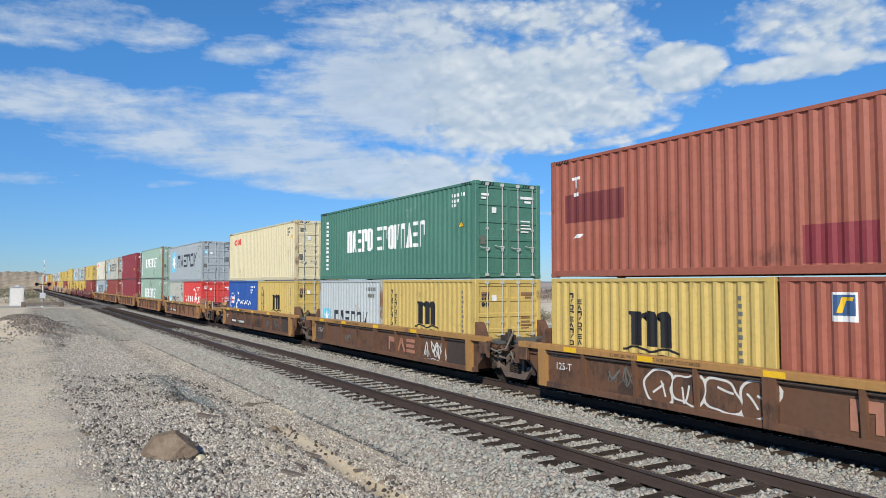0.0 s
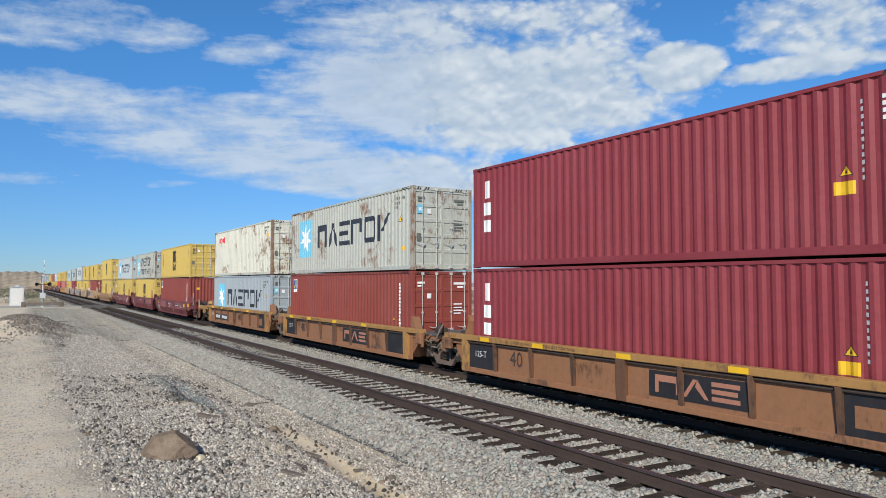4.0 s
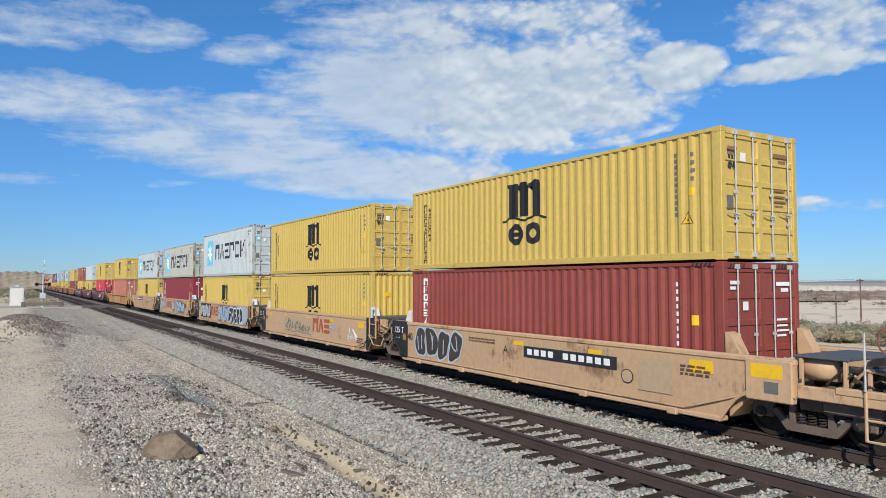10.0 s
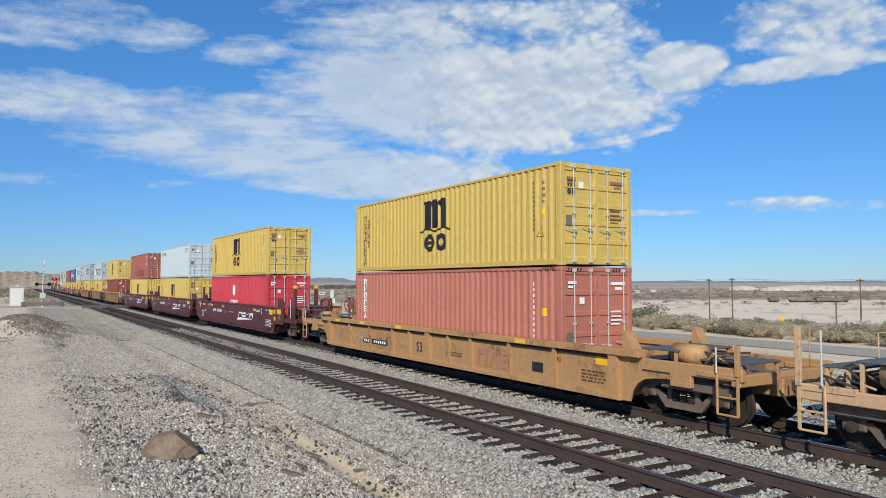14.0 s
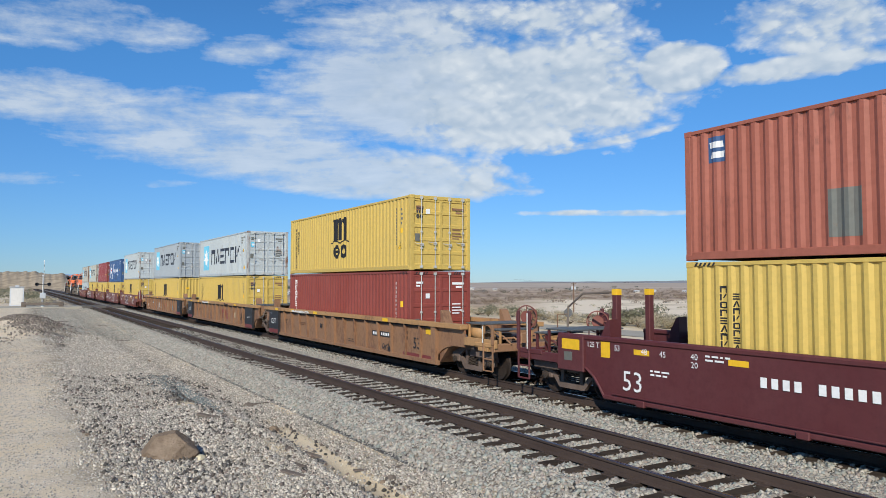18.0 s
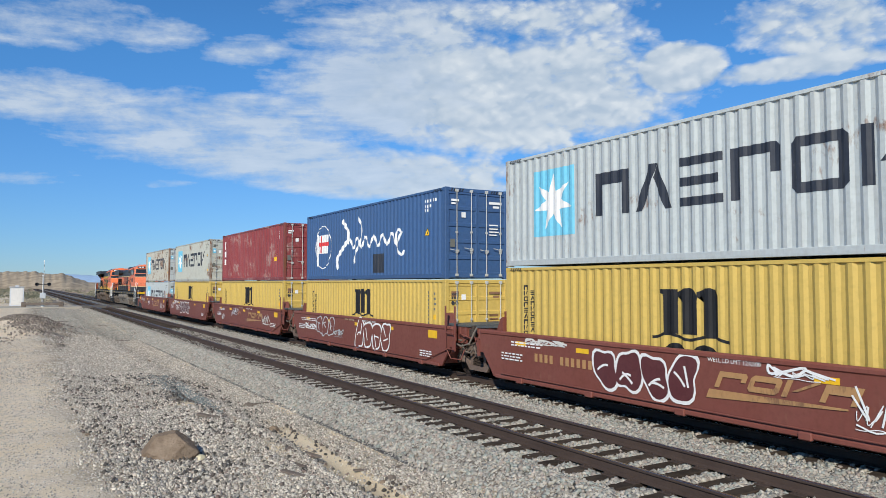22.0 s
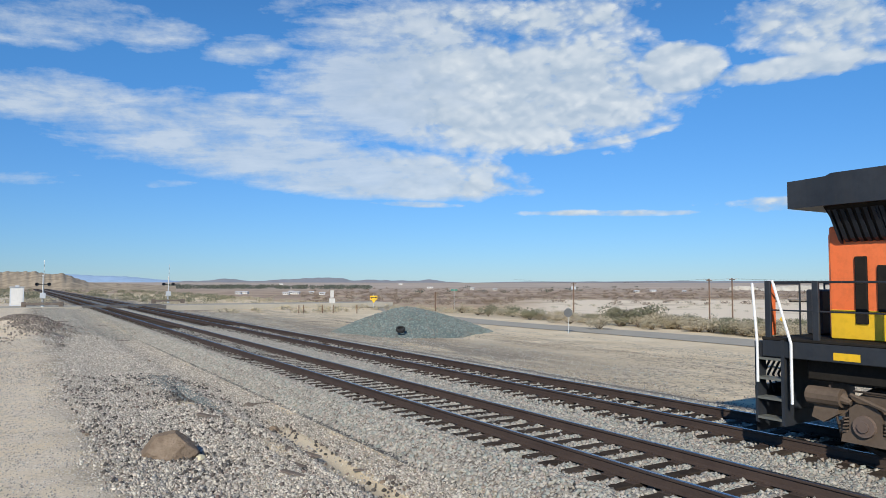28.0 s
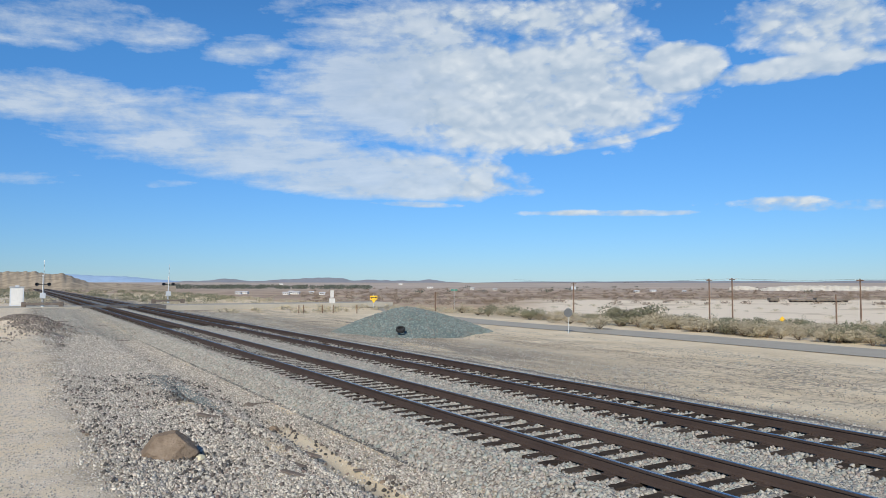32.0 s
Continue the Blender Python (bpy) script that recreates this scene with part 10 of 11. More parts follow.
# ---- crossing signals and their case ----
def crossing_signal(x, y, arm):
    s = thing("crossing_signal", "white crossing signal mast with black flashers and raised gate arm", "crossing signal", "crossing signals", pose(x, y, -0.05))
    part("mast", Shape().cyl((0, 0, 0), (0, 0, 3.6), 0.07, 12), M["galv"], s, "", None, True)
    part("base_casting", Shape().cyl((0, 0, 0), (0, 0, 0.35), 0.2, 12, 0.09), M["case"], s)
    part("gate_arm", Shape().box(-0.16, 0.05, 1.3, -0.08, 0.1, arm, 0.01), M["bright"], s, "raised white gate arm")
    for i in range(4):
        part("arm_band", Shape().box(-0.163, 0.047, 2.6 + 0.7 * i, -0.077, 0.103, 2.85 + 0.7 * i), M["grime"], s)
    part("gate_motor", Shape().box(-0.3, -0.3, 1.0, 0.25, 0.3, 1.65, 0.03), M["case"], s, "pale metal gate motor case")
    part("counterweight", Shape().box(-0.35, -0.1, 0.55, -0.1, 0.1, 1.1, 0.02), M["case"], s)
    part("cross_arm", Shape().box(-0.06, -0.75, 2.6, 0.06, 0.75, 2.7, 0.01), M["black"], s)
    for yy in (-0.62, 0.62):
        for xx in (-1, 1):
            part("flasher", Shape().lathe([(0.0, 0.0), (0.2, 0.0), (0.2, 0.22), (0.17, 0.22), (0.17, 0.03), (0.0, 0.03)], 0, 18, "z"), M["black"], s, "", Matrix.Translation((xx * 0.12, yy, 2.65)) @ Matrix.Rotation(radians(90 * xx), 4, "Y"))
    part("bell", Shape().cyl((0, 0, 3.6), (0, 0, 3.75), 0.12, 12, 0.05), M["case"], s)
    for xx in (-1.9, 1.9):
        part("guard_block", Shape().box(-0.25, xx - 0.25, 0.0, 0.25, xx + 0.25, 0.6, 0.05), M["board"], s)
    part("guard_bar", Shape().box(0.2, -1.9, 0.25, 0.3, 1.9, 0.5, 0.02), M["board"], s)
    return s


crossing_signal(-94.1, 2.9, 5.45)
crossing_signal(-103.6, 18.4, 5.4)
bx = thing("signal_case", "tall pale metal signal equipment case on the gravel", "equipment case", "", pose(-100.7, 0.35, -0.1))
part("case_body", Shape().box(-0.75, -0.75, 0.05, 0.75, 0.75, 2.3, 0.03), M["case"], bx)
part("case_roof", Shape().box(-0.82, -0.82, 2.3, 0.82, 0.82, 2.4, 0.03), M["case"], bx)
part("case_door", Shape().box(0.752, -0.6, 0.2, 0.775, 0.6, 2.2, 0.008), M["house"], bx)
part("case_vent", Shape().box(-0.3, -0.25, 2.4, 0.3, 0.25, 2.55, 0.03), M["case"], bx)


# ---- road signs and small roadside posts ----
def sign_post(name, words, x, y, h, plate, material, back=None):
    s = thing(name, words, "road sign", "", on_ground(x, y))
    part("post", Shape().cyl((0, 0, -0.1), (0, 0, h), 0.03, 8), M["galv"], s)
    part("plate", plate, material, s, "", pose(0, 0, h - 0.4, 0, 0, 58))
    return s


M["sign_back"] = surface("dull_sign_back", (0.11, 0.115, 0.12), (0.16, 0.16, 0.16), 0.7, 0.0)
octa = Shape().prism([(0.31 * math.cos(math.pi / 8 + i * math.pi / 4), 0.31 * math.sin(math.pi / 8 + i * math.pi / 4)) for i in range(8)], -0.045, -0.03)
sign_post("stop_sign", "eight-sided stop sign seen from its grey back", -36.7, 32.45, 1.80, octa, M["sign_back"])
ys_ = sign_post("arrow_sign", "yellow two-way arrow sign on a post", -82, 39.6, 1.95, Shape().box(-0.48, -0.05, -0.25, 0.48, -0.03, 0.25, 0.004), M["sign_yellow"])
part("arrow", Shape().box(-0.25, -0.058, -0.05, 0.25, -0.052, 0.05).prism([(-0.45, 0), (-0.25, -0.16), (-0.25, 0.16)], -0.058, -0.052).prism([(0.45, 0), (0.25, -0.16), (0.25, 0.16)], -0.058, -0.052), M["black"], ys_, "", pose(0, 0, 1.55, 0, 0, 58))
part("lower_plate", Shape().prism([(-0.3, -0.27), (0.3, -0.27), (0.0, -0.7)], -0.05, -0.03), M["sign_yellow"], ys_, "", pose(0, 0, 1.55, 0, 0, 58))
x, y = spot(76, 36.56)
sg = sign_post("warning_sign", "small yellow diamond warning sign beyond the brush", x, y, 2.3, Shape().prism([(0.32, 0), (0, 0.32), (-0.32, 0), (0, -0.32)], -0.05, -0.03), M["sign_yellow"])
gs = thing("street_sign", "small green street name sign on a thin post", "road sign", "", on_ground(-71.8, 45.4))
part("post", Shape().cyl((0, 0, -0.1), (0, 0, 2.9), 0.03, 8), M["galv"], gs)
part("plate", Shape().box(-0.4, -0.02, 2.65, 0.4, 0.02, 2.88, 0.006), M["green"], gs, "", pose(0, 0, 0, 0, 0, 58))
tp = thing("wooden_post", "weathered wooden post beside the road", "post", "", on_ground(-75.9, 45.2))
part("post", Shape().cyl((0, 0, -0.2), (0, 0, 2.5), 0.09, 8, 0.075), M["pole_wood"], tp)
x, y = spot(88, -13.9)
cb = thing("utility_cabinet", "white utility cabinet on a post", "cabinet", "", on_ground(x, y))
part("cabinet_post", Shape().cyl((0, 0, -0.1), (0, 0, 2.4), 0.05, 8), M["galv"], cb)
part("cabinet_box", Shape().box(-0.2, -0.35, 0.9, 0.2, 0.35, 1.5, 0.02).box(-0.12, -0.2, 1.6, 0.12, 0.2, 2.5, 0.02), M["house"], cb)
post_me = Shape().cyl((0, 0, -0.2), (0, 0, 0.95), 0.065, 8, 0.055).mesh("fence_post")
fp = np.random.default_rng(5)
FENCE = [(80, -16.4), (80, -15.9), (80, -13.7), (80, -12.5), (80, -9.8), (85, -0.9), (90, 1.3), (66, 35.8), (66, 37.5), (60, 15.2), (64, 21.4), (64, 23.2), (62, 27.3), (62, 28.8), (60, 30.5)]
for d, a in FENCE:
    x, y = spot(d, a)
    tagged(part("fence_post", post_me, M["pole_wood"], None, "", on_ground(x, y) @ pose(0, 0, 0, fp.normal(0, 3), fp.normal(0, 3), 0)), "short weathered wooden fence post in the scrub", "fence post", "fence posts")


# ---- utility poles and wires ----
POLES = [(150, 27.8, 7.4), (124, 46.9, 8.0), (120, 49.3, 8.0), (116, 68.8, 8.0)]
tops = []
for d, a, h in POLES:
    x, y = spot(d, a)
    p_ = thing("utility_pole", "weathered wooden utility pole with cross-arms", "utility pole", "utility poles", on_ground(x, y))
    part("pole", Shape().cyl((0, 0, -0.3), (0, 0, h), 0.14, 10, 0.1), M["pole_wood"], p_)
    part("cross_arm", Shape().box(-0.5, -0.06, h - 0.35, 0.5, 0.06, h - 0.22).prism([(-0.06, h - 0.38), (0.06, h - 0.38), (0.06, h - 0.25), (-0.06, h - 0.25)], -1.0, 1.0), M["pole_wood"], p_, "", pose(0, 0, 0, 0, 0, 58.6))
    for k in (-0.8, -0.3, 0.3, 0.8):
        part("insulator", Shape().cyl((k * 0.52, k * 0.85, h - 0.25), (k * 0.52, k * 0.85, h - 0.05), 0.05, 6), M["case"], p_)
    if d == 150:
        for k in (-0.3, 0.3):
            part("transformer", Shape().cyl((k * 0.52, k * 0.85, h - 1.5), (k * 0.52, k * 0.85, h - 0.8), 0.2, 10), M["case"], p_)
    tops.append((x, y, ground_z(x, y) + h))
x, y = spot(112, 62.5)
p_ = thing("utility_pole", "bare dark wooden pole in the scrub", "utility pole", "utility poles", on_ground(x, y))
part("pole", Shape().cyl((0, 0, -0.3), (0, 0, 5.4), 0.13, 10, 0.1), M["pole_wood"], p_)
far_top = (tops[-1][0] + 80, tops[-1][1] + 110, tops[-1][2] + 0.5)
first_top = (tops[0][0] - 100, tops[0][1] + 60, tops[0][2] + 1.5)
for a, b in zip([first_top, *tops], [*tops, far_top]):
    for k in (-0.8, 0.8):
        wire = Shape()
        pts = []
        for i in range(13):
            t = i / 12
            pts.append((a[0] + (b[0] - a[0]) * t + k * 0.5, a[1] + (b[1] - a[1]) * t + k * 0.85, a[2] + (b[2] - a[2]) * t - 0.08 - 1.6 * t * (1 - t) * 0.6))
        wire.tube(pts, 0.014, 4)
        tagged(part("overhead_wire", wire, M["steel"]), "thin sagging overhead wire between poles", "wire", "overhead wires")


# ---- desert shrubs ----
def leaf_material(name, a, b, c):
    m = bpy.data.materials.new(name)
    m.use_nodes = True
    k = Nodes(m.node_tree)
    geo = k.n("ShaderNodeNewGeometry")
    r = geo.outputs["Random Per Island"]
    col = k.mix(r, a, b)
    col = k.mix(k.math("MULTIPLY", k.n("ShaderNodeObjectInfo").outputs["Random"], 0.6), col, c)
    s = k.n("ShaderNodeBsdfPrincipled")
    k.put(s.inputs["Base Color"], col)
    s.inputs["Roughness"].default_value = 0.9
    s.inputs["Specular IOR Level"].default_value = 0.1
    thin = k.n("ShaderNodeBsdfTranslucent")
    k.put(thin.inputs[0], col)
    mixed = k.n("ShaderNodeMixShader")
    mixed.inputs[0].default_value = 0.4
    k.put(mixed.inputs[1], s.outputs[0])
    k.put(mixed.inputs[2], thin.outputs[0])
    o = k.n("ShaderNodeOutputMaterial")
    k.put(o.inputs[0], mixed.outputs[0])
    return m


M["sage"] = leaf_material("dry_sage_leaves", (0.47, 0.40, 0.28), (0.67, 0.575, 0.415), (0.50, 0.445, 0.32))
M["creosote"] = leaf_material("olive_leaves", (0.21, 0.21, 0.135), (0.37, 0.355, 0.23), (0.29, 0.265, 0.18))
# far scrub gets its own leaf colour, lightened to paint in distance haze
M["far_scrub"] = leaf_material("haze_lightened_scrub", (0.23, 0.175, 0.13), (0.40, 0.31, 0.23), (0.32, 0.245, 0.18))
M["twig"] = surface("dry_twigs", (0.16, 0.12, 0.085), (0.25, 0.2, 0.15), 0.9)
M["far_leaf"] = leaf_material("distant_leaves", (0.13, 0.145, 0.11), (0.21, 0.22, 0.17), (0.16, 0.165, 0.13))


def shrub_mesh(seed, tall, wide, n, leaf):
    r = np.random.default_rng(seed)
    v, f = [], []
    lobes = [(r.normal(0, 0.38) * wide, r.normal(0, 0.38) * wide, tall * r.uniform(0.35, 0.75), r.uniform(0.28, 0.5)) for _ in range(9)]
    for i in range(n):
        lx, ly, lz, lr = lobes[r.integers(9)]
        d = r.normal(size=3)
        d /= np.linalg.norm(d)
        q = np.array([lx, ly, lz]) + d * np.array([wide, wide, tall * 0.8]) * lr * r.uniform(0.55, 1.05)
        q[2] = max(q[2], 0.04)
        u = r.normal(size=3)
        u /= np.linalg.norm(u)
        w = np.cross(u, d + 0.01)
        w /= np.linalg.norm(w) + 1e-6
        s = leaf * r.uniform(0.6, 1.5)
        o = len(v)
        v += [tuple(q - u * s), tuple(q + w * s * 0.5), tuple(q + u * s), tuple(q - w * s * 0.5)]
        f.append((o, o + 1, o + 2, o + 3))
    me = bpy.data.meshes.new("foliage")
    me.from_pydata(v, [], f)
    me.materials.append(None)
    return me


def twig_mesh(seed, tall, wide):
    r = random.Random(seed)
    s = Shape()
    for i in range(14):
        a = r.uniform(0, 2 * math.pi)
        l = r.uniform(0.4, 0.9)
        m = (math.cos(a) * wide * 0.25 * l, math.sin(a) * wide * 0.25 * l, tall * 0.4 * l)
        s.cyl((0, 0, -0.05), m, 0.02, 5, 0.014)
        s.cyl(m, (math.cos(a + 0.3) * wide * 0.6 * l, math.sin(a + 0.3) * wide * 0.6 * l, tall * 0.85 * l), 0.014, 4, 0.005)
    return s.mesh("stem")


shrub_kinds = [(shrub_mesh(i, 1.0, 1.0, 1000, 0.05), twig_mesh(i, 1.0, 1.0)) for i in range(7)]


def shrub(x, y, size, tall, kind, words, group):
    s = thing("desert_shrub", words, "shrub", group, on_ground(x, y, -0.03) @ pose(0, 0, 0, 0, 0, fp.uniform(0, 360)))
    fo, tw = shrub_kinds[fp.integers(7)]
    a = part("foliage", fo, M[kind], s)
    a.scale = (size, size, tall)
    b = part("stem", tw, M["twig"], s)
    b.scale = (size, size, tall)
    return s


for i in range(150):
    x = -30 + 32 * fp.uniform() ** 0.8
    y = 40.6 + 7.5 * fp.uniform() ** 1.5
    x -= 14 * fp.uniform()
    olive = fp.uniform() < 0.18
    shrub(x, y, fp.uniform(0.8, 1.5), fp.uniform(0.6, 1.15) * (1.2 if olive else 1.0), "creosote" if olive else "sage", "olive green creosote bush in pale sand" if olive else "dry straw-coloured desert shrub", "shrubs beyond the road")
for i in range(170):
    d = 46 + 46 * fp.uniform() ** 1.4
    x, y = spot(d, d * fp.uniform(0.02, 0.66))
    if y < 40.5 or math.hypot(x + 82, y - 39) < 6:
        continue
    olive = fp.uniform() < 0.16
    shrub(x, y, fp.uniform(0.9, 2.0), fp.uniform(0.6, 1.2) * (1.25 if olive else 1.0), "creosote" if olive else "sage", "olive green creosote bush in pale sand" if olive else "dry straw-coloured desert shrub", "shrubs beyond the road")
for d, a, size, tall, kind in ((58, 14.7, 1.8, 1.7, 'creosote'), (58.5, 16.6, 2.0, 1.9, 'creosote'), (57, 17.5, 1.5, 1.3, 'sage'), (54, 18.1, 2.0, 1.3, 'sage'), (52, 11.5, 1.5, 1.0, 'sage'), (50, 22.8, 1.7, 1.1, 'sage'), (47, 25.9, 1.6, 1.2, 'sage'), (72, 35.7, 2.6, 1.8, 'creosote'), (110, 10.7, 3.2, 2.2, 'creosote'), (46.5, 28.3, 1.5, 1.3, 'sage')):
    x, y = spot(d, a)
    shrub(x, y, size, tall, kind, "broad olive creosote bush beside the road" if kind == "creosote" else "dense dry straw-coloured shrub beside the road", "shrubs beyond the road")


def far_brush(name, words, n, d0, d1, a0, a1, size, material, seed, wash=False):
    """Many low bushes far off, as one object of small leafy clumps."""
    r = np.random.default_rng(seed)
    v, f = [], []
    for _ in range(n):
        d = d0 * (d1 / d0) ** r.uniform()
        a = r.uniform(a0, a1)
        if wash and a > 0.1 and 118 < d < 300 and r.uniform() < 0.72:
            continue
        x, y = spot(d, d * a)
        if y < 20 and x > -110:
            continue
        if 6 < y < 17.5 or abs(x + 95) < 6:
            continue
        z = ground_z(x, y)
        s = size * r.uniform(0.5, 1.4)
        for _ in range(44):
            q = np.array([x, y, z]) + np.clip(r.normal(size=3), -1.6, 1.6) * np.array([0.45, 0.45, 0.13]) * s + (0, 0, 0.22 * s)
            u = r.uniform(-1, 1, 3) * 0.13 * s
            w = r.uniform(-1, 1, 3) * 0.10 * s
            o = len(v)
            v += [tuple(q - u), tuple(q + w), tuple(q + u), tuple(q - w)]
            f.append((o, o + 1, o + 2, o + 3))
    me = bpy.data.meshes.new(name)
    me.from_pydata(v, [], f)
    me.materials.append(material)
    return tagged(new(name, me), words, "brush", kind="stuff")


far_brush("far_brush", "scattered low dry shrubs over the desert flats", 1500, 80, 420, -0.66, 0.66, 1.0, M["sage"], 21, True)
far_brush("far_brush", "brown brush, lightened for haze, on the far side of the wash", 1300, 230, 800, -0.2, 0.66, 1.9, M["far_scrub"], 22, True)
far_brush("far_brush", "olive scrub dotted over the flats along the line", 420, 125, 330, -0.64, -0.30, 1.25, M["creosote"], 33)
far_brush("far_trees", "distant band of dull green trees round a settlement", 260, 700, 1000, -0.40, -0.10, 5.5, M["far_leaf"], 23)
far_brush("far_trees", "distant scattered dark trees by the farms", 26, 480, 900, -0.1, 0.6, 4.5, M["far_leaf"], 24)


# ---- distant houses ----
M["far_wall"] = surface("dusty_siding", (0.74, 0.72, 0.68), (0.58, 0.55, 0.51), 0.9, 0.0, 0.3, 5.0, 0.0)

M["far_roof"] = surface("pale_sheet_roof", (0.62, 0.61, 0.60), (0.45, 0.42, 0.39), 0.6, 0.0, 0.3, 5.0, 0.0)


def house(x, y, w, h, rot):
    s = thing("house", "small distant pale house with a low roof", "house", "distant houses", on_ground(x, y) @ pose(0, 0, 0, 0, 0, rot))
    part("wall", Shape().box(-w / 2, -1.7, -0.5, w / 2, 1.7, h), M["far_wall"], s)
    part("roof", Shape().prism([(-1.9, h), (1.9, h), (0, h + 0.6)], -w / 2 - 0.4, w / 2 + 0.4, "x"), M["far_roof"], s)
    for k in (-0.3, 0.0, 0.3):
        part("window", Shape().box(w * k - 0.35, -1.73, h * 0.4, w * k + 0.35, -1.69, h * 0.75), M["glass"], s)


for a, d, w, h in ((-128, 440, 12, 3.2), (-127, 450, 14, 3.4), (-96, 430, 12, 3), (-98, 455, 9, 4), (-92, 440, 14, 3.2), (-88, 470, 10, 3), (-74, 430, 11, 3), (143, 520, 14, 3.5), (167, 560, 18, 3.5), (185, 540, 10, 3), (-15, 800, 26, 5), (-79, 1300, 26, 8), (-288, 1250, 26, 8), (29, 700, 16, 5), (47, 640, 14, 4)):
    x, y = spot(d, a)
    house(x, y, w * (0.30 if d < 480 else 0.24), h * (0.36 if d < 480 else 0.28), 58 + fp.uniform(-20, 20))


# a string of parked freight cars far across the valley
for i, a in enumerate((126.6, 134.5, 136.9, 140.4, 144.2, 147.4, 150.9, 153.4)):
    x, y = spot(270, a)
    c = thing("freight_car", "distant dark freight car across the wash", "rail car", "far freight cars", on_ground(x, y) @ pose(0, 0, 0, 0, 0, 58.6))
    part("car_body", Shape().box(-1.7, -1.4, 0.6, 1.7, 1.4, 1.1 if i % 4 else 1.7, 0.05), M["dust_light"] if i % 4 == 2 else M["dust_mid"], c)
    part("car_truck", Shape().box(-1.2, -1.2, 0.0, -0.4, 1.2, 0.8).box(0.4, -1.2, 0.0, 1.2, 1.2, 0.8), M["steel"], c)


# ---- hills round the valley ----
def ridge(name, words, d, a0, a1, depth, height, base, material, seed, freq, n=120, crestline=None, gully=0.0):
    """A range of hills: rises from its foot to an uneven crest and falls away behind."""
    s = Shape()
    vs = []
    rows = 10 if not crestline else 22
    for i in range(n + 1):
        a = a0 + (a1 - a0) * i / n
        fade = min(1.0, 6 * i / n, 6 * (n - i) / n)
        crest = height * fade * (0.62 + 0.5 * noise.noise((a * freq, seed, 0)) + 0.28 * noise.noise((a * freq * 3.1, seed, 5)) + 0.12 * noise.noise((a * freq * 9, seed, 8)))
        if crestline:
            crest = float(np.interp(a, *crestline)) * (1 + 0.14 * noise.noise((a * freq * 3, seed, 0)) + 0.06 * noise.noise((a * freq * 11, seed, 4)))
        for j in range(rows + 1):
            t = j / rows
            dd = d + depth * t + gully * noise.noise((a * freq * 14, seed, t * 2)) * (1 - abs(2 * t - 0.7))
            x, y = spot(dd, dd * a)
            p = math.sin(min(1.0, t / 0.6) * math.pi / 2) if t < 0.6 else math.cos((t - 0.6) / 0.4 * math.pi / 2)
            z = base + max(0.0, crest) * p * (1 + (0.07 if not crestline else 0.04) * noise.noise((a * freq * 10, t * 7, seed)) + (0.02 * noise.noise((a * freq * 28, t * 16, seed)) if crestline else 0.0))
            vs.append((x, y, z))
    k = rows + 1
    s.add(vs, [(i * k + j, (i + 1) * k + j, (i + 1) * k + j + 1, i * k + j + 1) for i in range(n) for j in range(rows)])
    return tagged(part(name, s, material, None, "", None, True), words, "hills", kind="structure")


M["bluff"] = surface("sandy_bluff", (0.50, 0.40, 0.28), (0.26, 0.205, 0.145), 0.95, 0.0, 0.16, 0.6, 0.6, 0.15, world_space=True, amount=1.0)
# distance haze is put into the colours of the two farthest ranges
M["hill"] = surface("haze_greyed_hill", (0.31, 0.31, 0.325), (0.275, 0.28, 0.30), 1.0, 0.0, 0.004, 0.05, 0.0, world_space=True)
M["haze_blue_hill"] = surface("haze_blue_far_hill", (0.33, 0.46, 0.62), (0.30, 0.42, 0.57), 1.0, 0.0, 0.002, 0.02, 0.0, world_space=True)
M["chalk"] = surface("white_chalk_cliff", (0.80, 0.72, 0.58), (0.52, 0.43, 0.33), 1.0, 0.0, 0.05, 0.2, 0.3, 0.3, world_space=True)
ridge("hill_bluff", "eroded flat-topped sandy bluff beside the line", 330, -0.85, -0.38, 160, 17, -2.5, M["bluff"], 3.0, 14, 260, ((-0.85, -0.60, -0.545, -0.525, -0.505, -0.44, -0.38), (12.5, 12.0, 11.0, 8.6, 5.6, 4.6, 3.5)), 0.0)
ridge("hill_range", "brown hills on the horizon, greyed with painted haze", 2700, -0.42, 0.05, 700, 33, -2.0, M["hill"], 5.0, 9)
ridge("hill_range", "long low rise on the horizon, coloured haze grey", 2300, -0.02, 0.80, 900, 17, 0.0, M["hill"], 9.0, 4)
ridge("hill_range", "mountains far behind the plain, coloured pale haze blue", 4000, -0.75, -0.36, 500, 62, -4.0, M["haze_blue_hill"], 12.0, 7, 120, ((-0.75, -0.6, -0.51, -0.45, -0.40, -0.36), (64, 66, 56, 44, 28, 10)))
ridge("hill_chalk", "white chalk cliffs across the valley", 600, 0.45, 0.80, 60, 9.5, -4.6, M["chalk"], 15.0, 18, 200, ((0.45, 0.465, 0.5, 0.56, 0.63, 0.8), (2.0, 4.2, 5.6, 5.4, 4.6, 4.0)), 9.0)
ridge("hill_chalk", "small white chalk bank across the valley", 640, 0.407, 0.448, 40, 8, -4.6, M["chalk"], 16.0, 30, 60, ((0.407, 0.42, 0.435, 0.448), (3.6, 5.2, 4.6, 3.0)), 6.0)


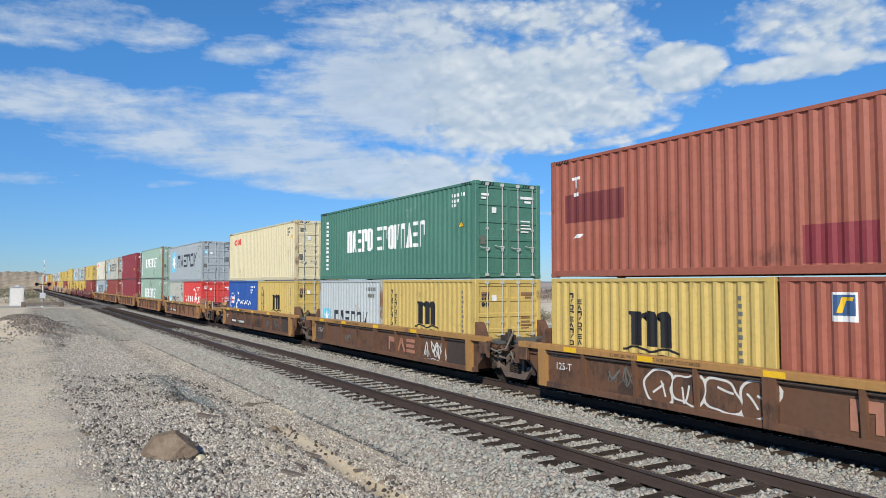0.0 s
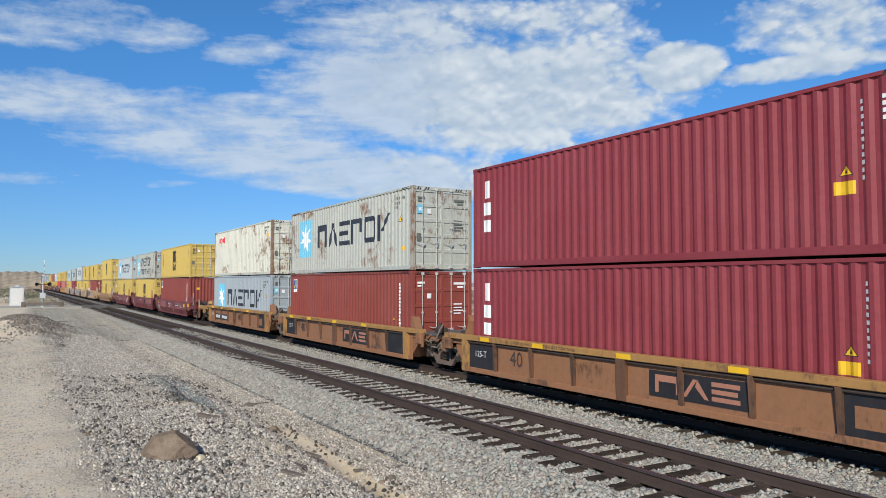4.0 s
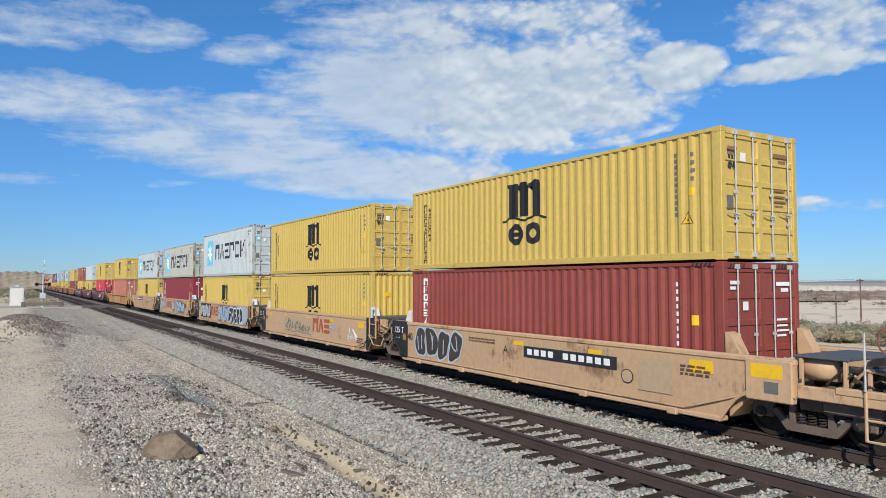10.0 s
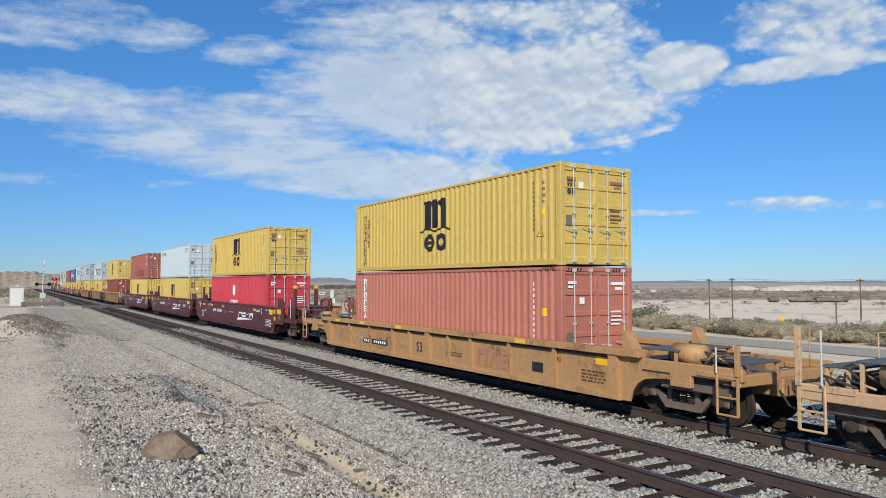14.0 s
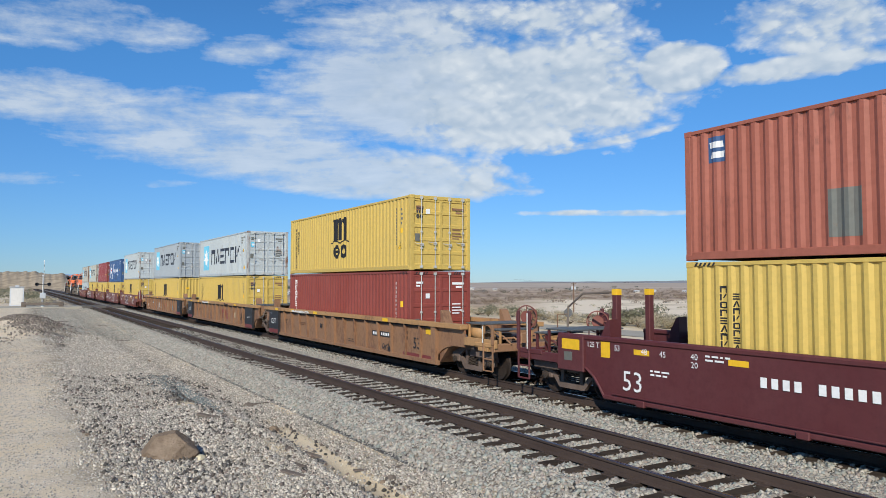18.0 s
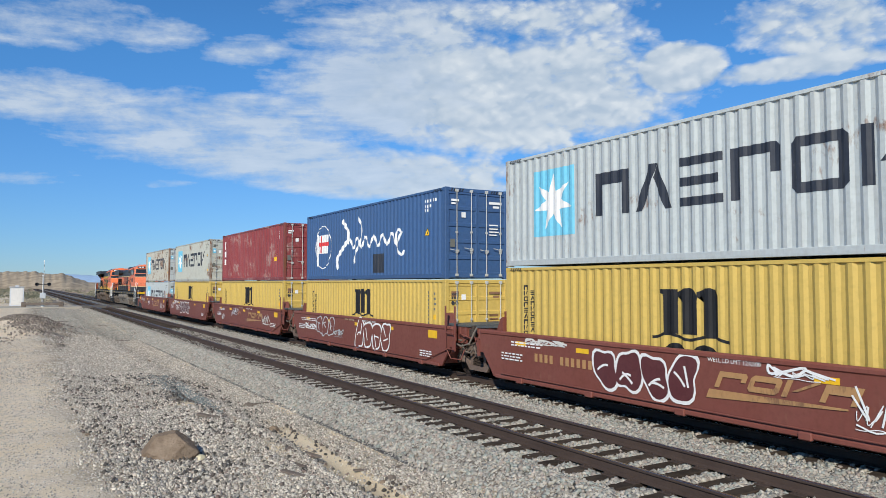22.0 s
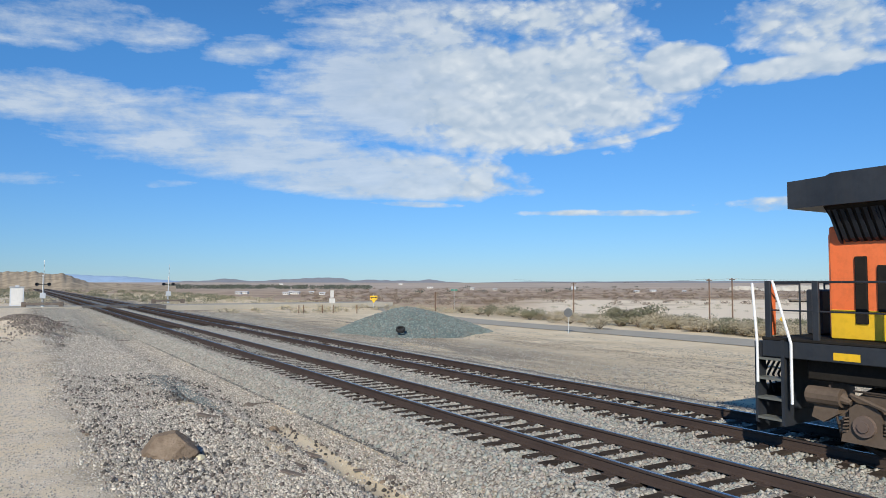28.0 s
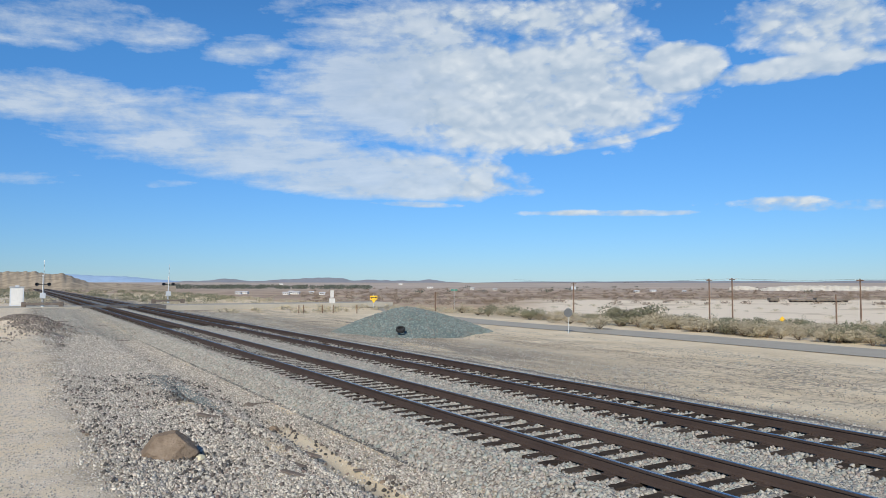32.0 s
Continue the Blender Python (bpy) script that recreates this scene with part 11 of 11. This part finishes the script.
# ---- things lying on the bank ----
def boulder(name, words, x, y, sx, sy, sz, seed, material, turn_=0.0):
    bm = bmesh.new()
    bmesh.ops.create_icosphere(bm, subdivisions=5 if sx > 0.3 else 3, radius=1.0)
    for v in bm.verts:
        p = v.co
        k = 1 + 0.22 * noise.noise((p.x * 1.3 + seed, p.y * 1.3, p.z * 1.3)) + 0.07 * noise.noise((p.x * 5 + seed, p.y * 5, p.z * 5))
        # broken flat faces that meet at edges
        for ax, off in (((0.75, 0.15, 0.62), 0.70), ((-0.45, 0.75, 0.5), 0.72), ((0.15, -0.85, 0.5), 0.66), ((-0.85, -0.3, 0.42), 0.68), ((-0.25, -0.1, 0.95), 0.74), ((0.7, -0.65, 0.05), 0.84)):
            dd = p.dot(Vector(ax).normalized())
            if dd * k > off:
                k = off / dd
        k *= 1 + 0.03 * noise.noise((p.x * 11, p.y * 11 + seed, p.z * 11)) + 0.02 * noise.noise((p.x * 23, p.y * 23 + seed, p.z * 23))
        v.co = Vector((p.x * sx * k, p.y * sy * k, p.z * sz * k))
    me = bpy.data.meshes.new(name)
    bm.to_mesh(me)
    bm.free()
    me.materials.append(None)
    ob = part(name, me, material, None, "", on_ground(x, y, sz * 0.45) @ pose(0, 0, 0, 0, 0, turn_))
    return tagged(ob, words, "rock")


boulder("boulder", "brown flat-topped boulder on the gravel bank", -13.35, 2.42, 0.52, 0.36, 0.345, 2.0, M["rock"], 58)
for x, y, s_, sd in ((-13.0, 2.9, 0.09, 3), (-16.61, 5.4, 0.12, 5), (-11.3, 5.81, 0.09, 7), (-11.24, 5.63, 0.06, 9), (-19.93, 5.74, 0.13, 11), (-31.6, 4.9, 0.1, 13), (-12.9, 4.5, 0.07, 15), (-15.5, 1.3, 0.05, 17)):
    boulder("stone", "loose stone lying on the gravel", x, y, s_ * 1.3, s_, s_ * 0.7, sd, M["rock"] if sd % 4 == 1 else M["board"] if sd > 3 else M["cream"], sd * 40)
board = Shape().box(-0.35, -0.06, -0.02, 0.35, 0.06, 0.03, 0.008).mesh("timber_scrap")
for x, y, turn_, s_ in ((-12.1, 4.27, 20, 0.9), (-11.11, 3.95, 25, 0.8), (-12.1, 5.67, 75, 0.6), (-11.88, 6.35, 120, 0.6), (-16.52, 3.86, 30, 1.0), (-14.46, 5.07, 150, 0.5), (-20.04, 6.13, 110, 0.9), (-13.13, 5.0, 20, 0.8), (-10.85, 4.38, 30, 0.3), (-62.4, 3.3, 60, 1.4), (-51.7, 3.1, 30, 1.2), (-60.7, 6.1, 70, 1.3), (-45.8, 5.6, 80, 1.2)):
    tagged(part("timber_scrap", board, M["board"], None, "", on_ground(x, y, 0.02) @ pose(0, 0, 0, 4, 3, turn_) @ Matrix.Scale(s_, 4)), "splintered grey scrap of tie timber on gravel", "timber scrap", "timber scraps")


# ---- motion: the train rolls by at about 19.7 m/s ----
KNOTS = [(0.0, 0.0), (3.5, 69.06), (7.2, 141.87), (11.5, 226.43), (14.5, 285.5), (18.4, 362.3), (21.6, 424.95), (25.0, 491.4), (28.0, 550.2), (32.0, 628.6)]


def travelled(t):
    for (a, va), (b, vb) in zip(KNOTS, KNOTS[1:]):
        if t <= b:
            return va + (vb - va) * (t - a) / (b - a)
    return KNOTS[-1][1]


def motions():
    for ob, s, z in MOVING:
        walk(ob, [(t, pose(s + v, TRACK_FAR, z)) for t, v in KNOTS])
    start = {ob: s for ob, s, z in MOVING}
    for wheel, dx_, r, owner, tx in WHEELS:
        # the wheels turn while they roll past within sight; farther off they are specks
        x0 = start[owner] + tx + dx_
        t0 = max(0.0, (-38.0 - x0) / 19.65)
        t1 = min(32.0, (-2.0 - x0) / 19.65)
        rows = [(0.0, pose(dx_, 0, r))]
        if t1 > t0 + 0.2:
            n = int((t1 - t0) * 19.65 / r / radians(80)) + 1
            a0 = 0.0
            for i in range(n + 1):
                t = t0 + (t1 - t0) * i / n
                if t <= rows[-1][0] + 0.02 or t > 31.9:
                    continue
                rows.append((t, pose(dx_, 0, r, 0, math.degrees((travelled(t) - travelled(t0)) / r), 0)))
        rows.append((32.0, rows[-1][1]))
        walk(wheel, rows)


motions()
